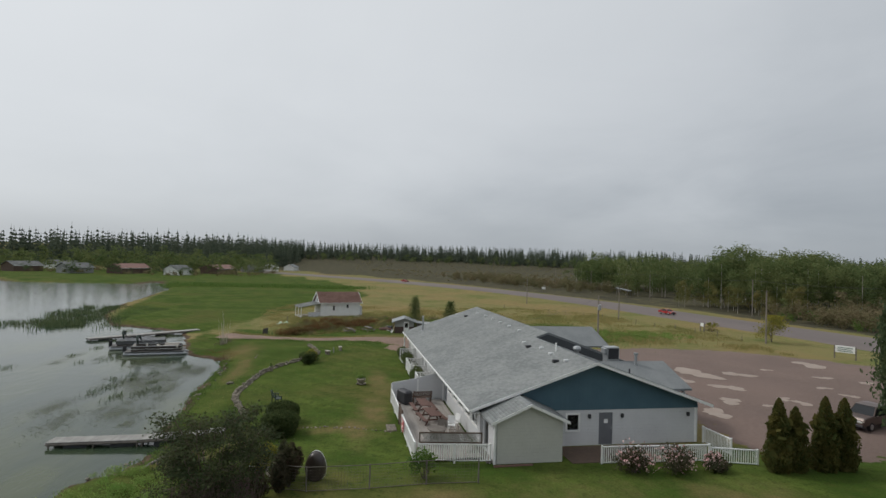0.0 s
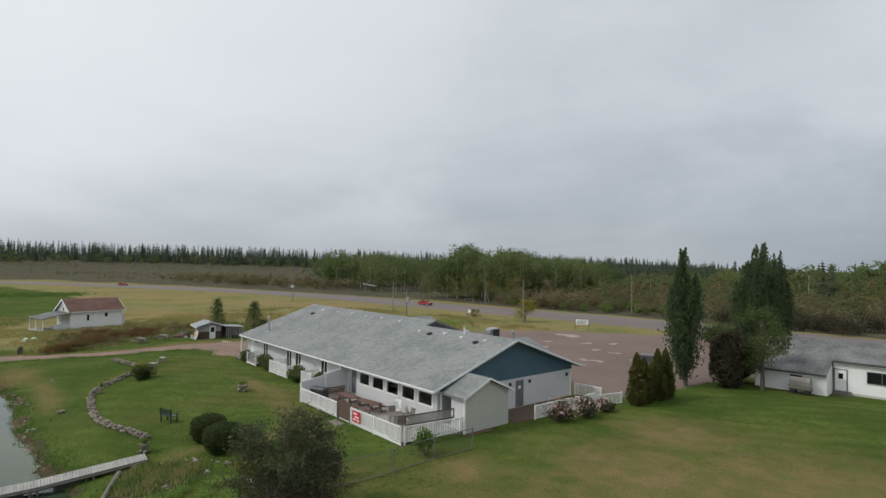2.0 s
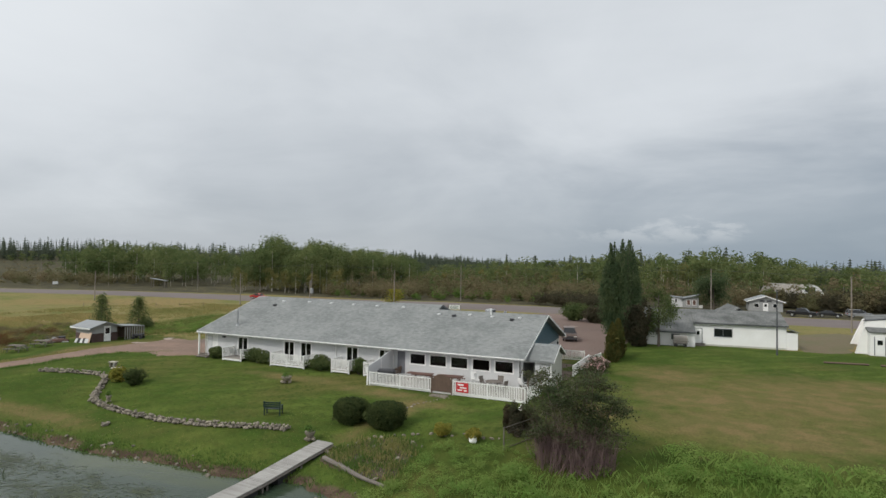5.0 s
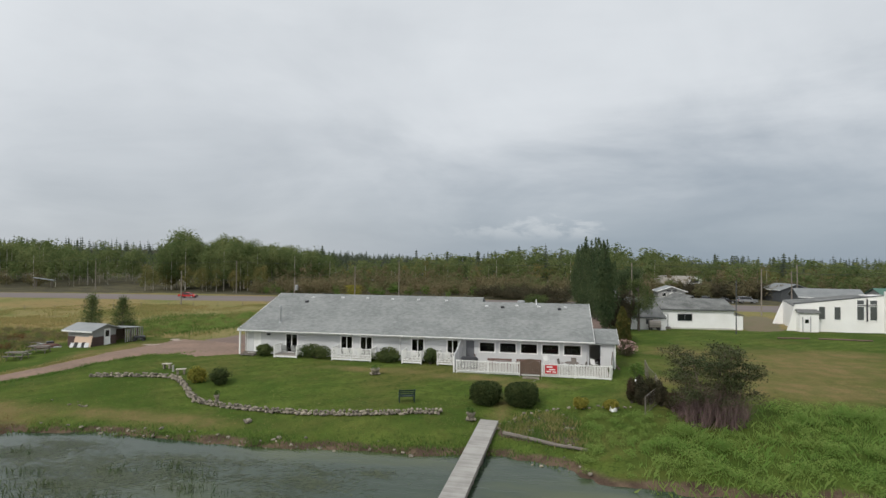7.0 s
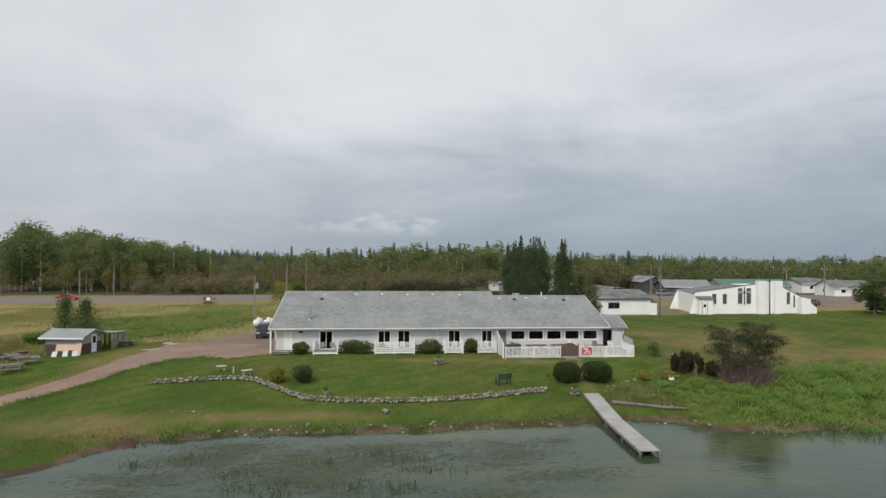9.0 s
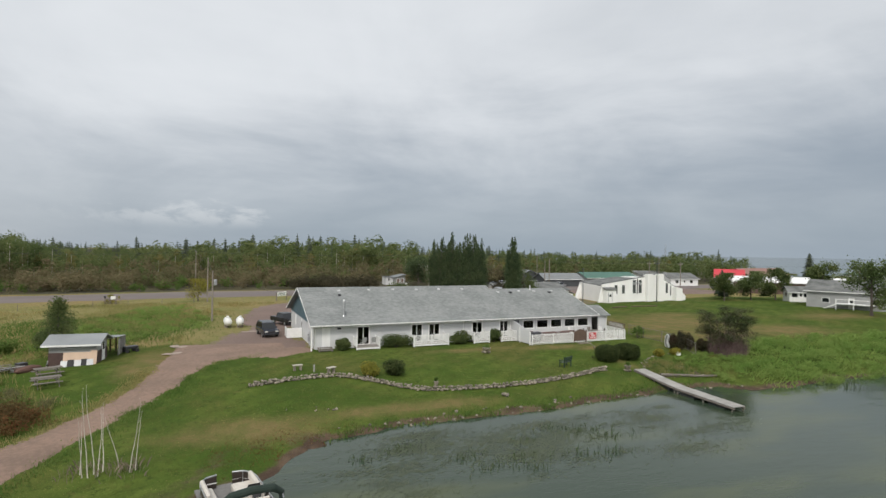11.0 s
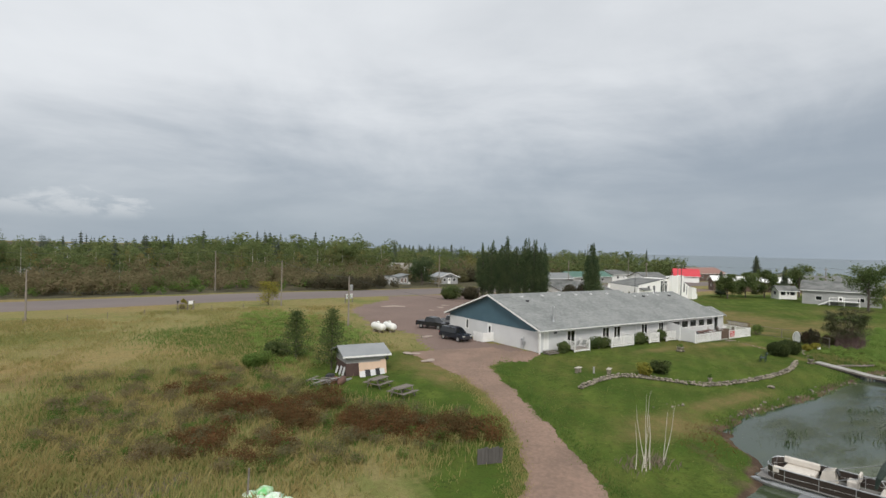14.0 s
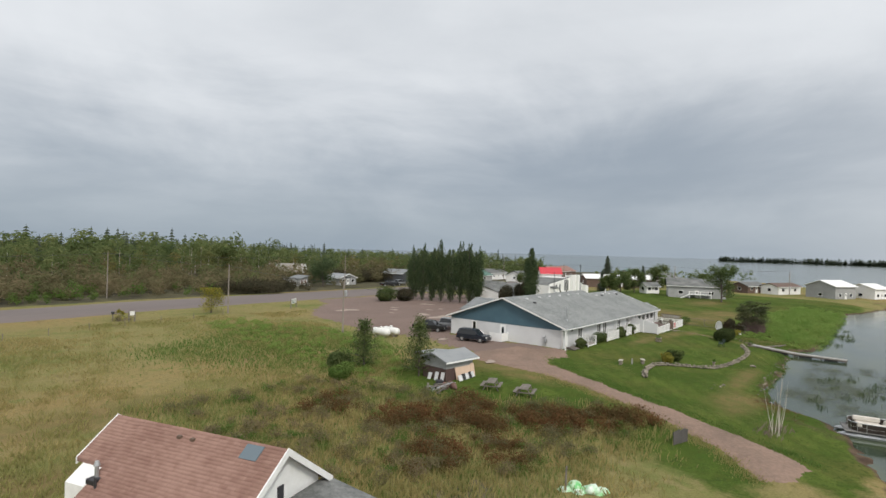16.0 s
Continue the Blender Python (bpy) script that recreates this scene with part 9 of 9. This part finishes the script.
def wire(points, sag=0.5, r=0.02):
    ob = thing("overhead_wire", "thin dark overhead power line", "wire", (0, 0, 0), 0, "overhead wires")
    for a, b in zip(points, points[1:]):
        strand = [a.lerp(b, k / 8) - Vector((0, 0, sag * 4 * (k / 8) * (1 - k / 8))) for k in range(9)]
        bm = chain(strand, [r] * 9, 3)
        part("span", bm, M["wire"], ob)


north = [pole("tall weathered power pole beyond the road", x, y, 10.3) for x, y in ((-225, 112), (-172, 108), (-119, 106), (-66, 105), (-12.9, 105.5), (52.6, 101), (93.5, 104), (146, 102))]
wire(north, 0.8, 0.03)
p_near = pole("weathered power pole with a transformer by the gravel", -8.9, 30.4, 7.3, 0, True)
p_mid = pole("weathered power pole at the meadow edge", -9.7, 60, 8.6, 0)
pole("weathered power pole beside the road", -88, 47, 7.5)
pole("weathered power pole beside the road", -48, 55, 7.5)
wire([p_near, p_mid, north[4]], 0.4)
wire([p_near, Vector((2.0, 14.0, 4.1))], 0.5, 0.015)
pole("bare dark mast before the bungalow", 56.9, 31.1, 7.5, r0=0.09, mat="dark_wall", name="mast")
cp = pole("dark pole against the church front", 79.0, 34.7, 9.0, 1.6, r0=0.12, mat="dark_wall")
v1 = pole("weathered power pole between bungalow and church", 71.4, 64, 9.0, 0)
v2 = pole("weathered power pole in the village", 104, 52, 8.6, 1.4)
v3 = pole("weathered power pole in the village", 103, 62, 8.6, 1.4)
v4 = pole("weathered power pole in the village", 132, 25, 8.4, 1.8)
v5 = pole("weathered power pole in the village", 150, -6, 8.0)
v6 = pole("weathered power pole in the village", 86, 88, 8.5)
wire([v1, cp, v2, v4, v5], 0.6)
wire([v6, v3], 0.6)
tower = thing("lattice_mast", "distant grey lattice radio mast", "mast", (390, 341, -1.5))
for k in range(3):
    a = 2.094 * k
    part("leg", tube((1.5 * math.cos(a), 1.5 * math.sin(a), 0), (0.5 * math.cos(a), 0.5 * math.sin(a), 21), 0.12, 0.08, 4), M["steel"], tower)
for k in range(8):
    z0 = 2.6 * k + 1
    w0 = 1.5 - z0 / 21
    part("brace", tube((w0, 0, z0), (-w0 * 0.5, w0 * 0.87, z0 + 1.3), 0.08, 0.08, 4), M["steel"], tower)
    part("brace", tube((-w0 * 0.5, w0 * 0.87, z0), (-w0 * 0.5, -w0 * 0.87, z0 + 1.3), 0.08, 0.08, 4), M["steel"], tower)

# -- signs --
def sign_board(label, x, y, turn, w, h, z0, mat="white", bars=3):
    ob = thing("road_sign", label, "sign", (x, y, z_at(x, y)), turn)
    part("panel", box(-w / 2, w / 2, -0.06, 0.06, z0, z0 + h, 0.01), M[mat], ob)
    for sx in (-1, 1):
        part("post", box(sx * (w / 2 + 0.06) - 0.07, sx * (w / 2 + 0.06) + 0.07, -0.07, 0.07, -0.2, z0 + h), M["old_wood"], ob)
    for k in range(bars):
        part("lettering_bar", box(-w * 0.38, w * (0.38 - 0.1 * (k % 2)), -0.075, -0.062, z0 + h * (0.18 + 0.25 * k), z0 + h * (0.28 + 0.25 * k)), M["green_roof"], ob)


sign_board("wide pale roadside sign board with faded lettering", 4.2, 60.2, 30, 2.3, 0.9, 0.9)
sign_board("small white road sign by the verge", -160, 80, 60, 1.6, 1.0, 1.3, bars=0)
sign_board("small white road sign by the verge", -25.5, 60, 10, 0.8, 0.6, 1.0, bars=0)
shel = thing("roadside_shelter", "open shelter with a slanting roof by the road", "shelter", (-142, 108, z_at(-142, 108)), 35)
part("roof", prism([(-3, -1.5, 3.6), (3, -1.5, 2.6), (3, -1.5, 2.8), (-3, -1.5, 3.8)], (0, 3, 0)), M["metal_roof"], shel)
for x, h in ((-2.4, 3.4), (2.4, 2.6)):
    for y in (-1.2, 1.2):
        part("post", box(x - 0.1, x + 0.1, y - 0.1, y + 0.1, 0, h), M["old_wood"], shel)

# -- wire fence at the lawn, and the meadow fence --
def wire_fence(label, line, h, gap, top_rail):
    ob = thing("wire_fence", label, "fence", (0, 0, 0))
    pts = along(line, gap) + [line[-1]]
    tops = []
    for x, y in pts:
        z = z_at(x, y)
        part("post", tube((x, y, z - 0.2), (x, y, z + h), 0.045, 0.04, 6), M["old_wood"], ob)
        tops.append(Vector((x, y, z)))
    for a, b in zip(tops, tops[1:]):
        if top_rail:
            part("rail", tube(a + Vector((0, 0, h - 0.04)), b + Vector((0, 0, h - 0.04)), 0.022, 0.022, 5), M["old_wood"], ob)
            part("rail", tube(a + Vector((0, 0, 0.05)), b + Vector((0, 0, 0.05)), 0.022, 0.022, 5), M["old_wood"], ob)
        bm = bmesh.new()
        for q in np.arange(0.15, h, 0.15 if top_rail else 0.35):
            add_tube(bm, a + Vector((0, 0, q)), b + Vector((0, 0, q)), 0.004, 0.004, 3)
        if top_rail:
            n = int((b - a).length / 0.15)
            for k in range(n):
                p = a.lerp(b, k / n)
                add_tube(bm, p + Vector((0, 0, 0.05)), p + Vector((0, 0, h - 0.05)), 0.004, 0.004, 3)
        part("wire", bm, M["mesh_wire"], ob)


wire_fence("wire mesh fence with thin wooden rails along the lawn", [(39.9, -0.5), (39.7, -3.2), (39.8, -6.1), (39.6, -9.2), (38.0, -12.6)], 1.25, 3.0, True)
wire_fence("old meadow fence of posts and wire along the road", [(-75, 36), (-48, 51), (-28, 56), (-12, 57.5)], 1.0, 5.0, False)
for x0, y0, x1, y1 in ((60.6, 27.0, 64.6, 27.6), (65.6, 27.5, 71.5, 27.0)):
    ob = thing("timber_edge", "low dark timber lying on the lawn", "timber", (0, 0, 0))
    part("timber", tube((x0, y0, z_at(x0, y0) + 0.09), (x1, y1, z_at(x1, y1) + 0.09), 0.11, 0.11, 4), M["brown_wood"], ob)

# -- bare birch saplings at the shore --
for k, (x, y, h) in enumerate(((-14.75, -23.9, 3.0), (-14.5, -24.0, 4.2), (-14.3, -23.7, 4.4), (-14.1, -23.95, 3.4), (-14.9, -23.6, 2.6), (-13.95, -23.5, 3.2), (-12.75, -23.9, 3.6), (-12.5, -23.7, 3.0), (-13.3, -23.2, 2.7))):
    rr = np.random.default_rng(400 + k)
    ob = thing("bare_birch", "slender pale bare birch sapling near the shore", "tree", (x, y, z_at(x, y) - 0.05), 0, "bare birches")
    p, d, q = Vector((0, 0, 0)), Vector((rr.normal(0, 0.09), rr.normal(0, 0.09), 1)).normalized(), 0.034
    line, radii = [p], [q]
    for s in range(7):
        p, q = p + d * h / 7, q * 0.80
        line.append(p)
        radii.append(q)
        if s > 3:
            side = (d * 2 + Vector((rr.normal(0, 0.5), rr.normal(0, 0.5), 0.2))).normalized()
            part("twig", tube(p, p + side * h * 0.07, q * 0.45, 0.004, 4), M["birch"], ob)
        d = (d + Vector(rr.normal(0, 0.05, 3))).normalized()
    part("stem", chain(line, radii), M["birch"], ob)
growth("birch_brush", "dry brown brush round the foot of the birches", [(-15.6, -24.6), (-12.0, -24.6), (-12.0, -22.8), (-15.4, -22.8)], 150, 0.5, 0.018, "twig", 420, lean=0.5, clumps=14, spread=0.3)

# -- the red-roofed cottage in the meadow --
HX, HY, HT = -49.95, -8.35, 106.1
hz = -0.65
cottage = house("cottage", "white cottage with a red-brown shingle roof", (HX, HY, hz), HT, 8.3, 4.9, 3.05, 1.76, "white", None, 0.42,
                [("S", 1.5, 1.7, 0.55, 0.8, "window"), ("S", -1.4, 1.2, 0.5, 1.1, "window"), ("N", 0.5, 1.2, 1.4, 1.1, "window")], 0.6)
SLOPE = 1.76 / 2.45
RAKE = {(-1, -1): 2.9, (-1, 1): 2.9, (1, -1): 3.32, (1, 1): 1.77}


def cottage_slope(x0, x1, reach):
    return prism([(x0, 0, 4.95), (x0, reach, 4.95 - abs(reach) * SLOPE), (x0, reach, 4.81 - abs(reach) * SLOPE), (x0, 0, 4.81)], (x1 - x0, 0, 0))


part("roof", cottage_slope(-4.52, 4.52, -2.87), M["shingle_red"], cottage)
for x0, x1, reach, seed in ((-4.52, 4.52, -2.87, 21), (-4.52, 2.9, 3.3, 22), (2.904, 4.52, 1.75, 23)):
    shingle_cover(cottage, (x0, reach, 4.95 - abs(reach) * SLOPE), (x1 - x0, 0, 0), (0, -reach, abs(reach) * SLOPE), seed, "shingle_tab_red")
part("roof", cottage_slope(-4.52, 2.9, 3.3), M["shingle_red"], cottage)
part("roof", cottage_slope(2.904, 4.52, 1.75), M["shingle_red"], cottage)
part("fascia", box(-4.52, 4.52, -2.90, -2.872, 2.72, 2.88), M["white"], cottage)
part("fascia", box(-4.52, 2.9, 3.302, 3.33, 2.42, 2.57), M["white"], cottage)
for side in (-1, 1):
    s = SLOPE
    for end in (-1, 1):
        x0 = -4.52 if end < 0 else 4.52
        part("bargeboard", prism([(x0, 0, 4.99), (x0, side * RAKE[side, end], 4.99 - RAKE[side, end] * s), (x0, side * RAKE[side, end], 4.70 - RAKE[side, end] * s), (x0, 0, 4.70)], (0.05 * end, 0, 0)), M["white"], cottage)
part("gable_siding", prism([(-4.17, -2.4, 3.0), (-4.17, 2.4, 3.0), (-4.17, 0, 4.74)], (-0.03, 0, 0)), M["white"], cottage)
part("attic_vent", box(-4.25, -4.205, -0.16, 0.16, 3.0, 3.55), M["dark_metal"], cottage)
sk = part("skylight", box(-0.4, 0.4, -0.02, 0.6, 0.0, 0.09), M["sky_glass"], cottage, "pale blue glass skylight")
sk.matrix_basis = pose(-3.15, 0.1, 4.83, -35.7, 0, 0)
for k, px in enumerate((0.5, -0.2)):
    part("roof_vent", box(px - 0.1, px + 0.1, 0.3, 0.45, 4.66, 4.79, 0.02), M["brown_wood"], cottage)
part("chimney", tube((2.7, 2.2, 2.9), (2.7, 2.2, 3.85), 0.08, 0.08, 10), M["steel"], cottage)
part("chimney_cap", tube((2.7, 2.2, 3.85), (2.7, 2.2, 4.02), 0.13, 0.07, 10), M["steel"], cottage)
part("vent_pipe", tube((2.35, 2.5, 2.9), (2.35, 2.5, 3.55), 0.05, 0.05, 8), M["dark_metal"], cottage)
part("chimney_flashing", box(2.48, 2.92, 1.95, 2.5, 3.2, 3.42, 0.03), M["dark_metal"], cottage)
part("porch_roof", prism([(-8.4, -2.95, 2.02), (-4.21, -2.95, 2.86), (-4.21, -2.95, 2.72), (-8.4, -2.95, 1.88)], (0, 5.8, 0)), M["shingle_worn"], cottage)
part("porch_floor", box(-8.2, -4.21, -2.7, 2.7, -0.05, 0.1), M["deck"], cottage)
for y in (-2.6, 0.0, 2.6):
    part("porch_post", box(-8.15, -8.02, y - 0.06, y + 0.06, -0.4, 1.92), M["white"], cottage)
part("porch_skirt", box(-6.7, -4.21, -2.76, -2.705, -0.6, 1.0), M["siding"], cottage)
part("porch_skirt", box(-8.26, -8.205, -2.7, 2.7, -0.6, 0.12), M["siding"], cottage)
part("side_lean_to", box(4.2, 4.75, -2.2, 1.2, -0.3, 2.1), M["siding"], cottage)
bags = thing("filled_bags", "heap of green and white plastic bags in the grass", "bags", (-33.7, -17.7, z_at(-33.7, -17.7) - 0.3), -50)
for k in range(9):
    bm = bmesh.new()
    bmesh.ops.create_icosphere(bm, subdivisions=2, radius=0.42)
    rr = np.random.default_rng(500 + k)
    for v in bm.verts:
        v.co *= float(rr.uniform(0.86, 1.12))
        v.co.z *= 0.7
    p = smooth(part("bag", bm, M["tarp_green" if k % 2 else "tarp_white"], bags))
    p.matrix_basis = pose(-1.1 + 0.33 * k if k < 7 else (k - 7) * 0.8 - 0.5, 0.25 * math.sin(k * 2.1), 0.18 if k < 7 else 0.42, 0, 0, 40 * k)
fp = thing("fence_post", "old wooden post beside the bags", "post", (-34.6, -17.0, z_at(-34.6, -17.0)))
part("post", tube((0, 0, -0.1), (0.05, 0, 1.3), 0.05), M["old_wood"], fp)

# -- dried puddles on the gravel --
puddle_rng = np.random.default_rng(600)
for x, y, size in ((13.8, 30.5, 2.7), (16.9, 26.6, 1.4), (14.4, 35.2, 1.6), (20.5, 29.4, 1.5), (25.6, 25.6, 1.3), (29, 21.6, 1.4), (27.2, 28, 0.6), (25, 31.4, 0.8), (26.6, 31.9, 0.9), (16.3, 44.5, 1.0), (9, 50, 2.2),
                   (21.1, 39.6, 0.8), (24.3, 39.3, 0.8), (29, 36, 0.8), (30, 48, 1.6), (38, 56, 1.6), (-4.6, 15.4, 0.9), (-12.2, 6.5, 0.9), (-12.4, 2.6, 0.8), (19, 47, 0.9), (12, 41, 0.7)):
    p1, p2, p3 = puddle_rng.uniform(0, 6.283, 3)
    poly = []
    for a in np.linspace(0, 6.283, 31)[:-1]:
        q = size * (0.78 + 0.3 * math.sin(2 * a + p1) + 0.16 * math.sin(3 * a + p2) + 0.09 * math.sin(7 * a + p3) + puddle_rng.uniform(-0.06, 0.06))
        poly.append((x + q * math.cos(a), y + q * math.sin(a)))
    v = [(px, py, z_at(px, py) + 0.085) for px, py in poly]
    c = (x, y, z_at(x, y) + 0.088)
    me = raw_mesh("dried_puddle", v + [c], [(i, (i + 1) % 30, 30) for i in range(30)])
    tagged(link("dried_puddle", me, M["sand"]), "pale dried puddle in the gravel", "puddle", kind="structure")

growth("plot_weeds", "weeds growing over the old garden plot", [(28.7, -16.6), (29.8, -14.2), (31.2, -13.1), (33.4, -12.6), (34.2, -15.2), (34.4, -18.4), (31.5, -18.0)], 3200, 0.22, 0.04, "weeds", 240, clumps=260, spread=0.25, fade=1.0)
growth("verge_grass", "ragged grass along both edges of the track", DRIVE_WEST[2:-1] + [(x - 0.7, y + 0.3) for x, y in DRIVE_WEST[2:-1]][::-1], 3600, 0.2, 0.04, "dry_grass", 241, clumps=420, spread=0.3, fade=0.5)
growth("verge_grass", "ragged grass along both edges of the track", DRIVE_EAST + [(x + 0.7, y - 0.3) for x, y in DRIVE_EAST][::-1], 3600, 0.2, 0.04, "weeds", 242, clumps=420, spread=0.3, fade=0.5)

mail = thing("mailbox", "dark mailbox on a post beside the road", "mailbox", (-27.2, 62.7, z_at(-27.2, 62.7)))
part("post", box(-0.06, 0.06, -0.06, 0.06, -0.1, 1.1), M["old_wood"], mail)
part("box", box(-0.16, 0.16, -0.28, 0.28, 1.1, 1.5, 0.04), M["dark_metal"], mail)
twiggy("roadside_birch", "thin pale half-bare birch clump beside the road", -26.2, 62.2, 1.0, 3.4, 14, 500, 425, "yellow_leaf", 0.13)
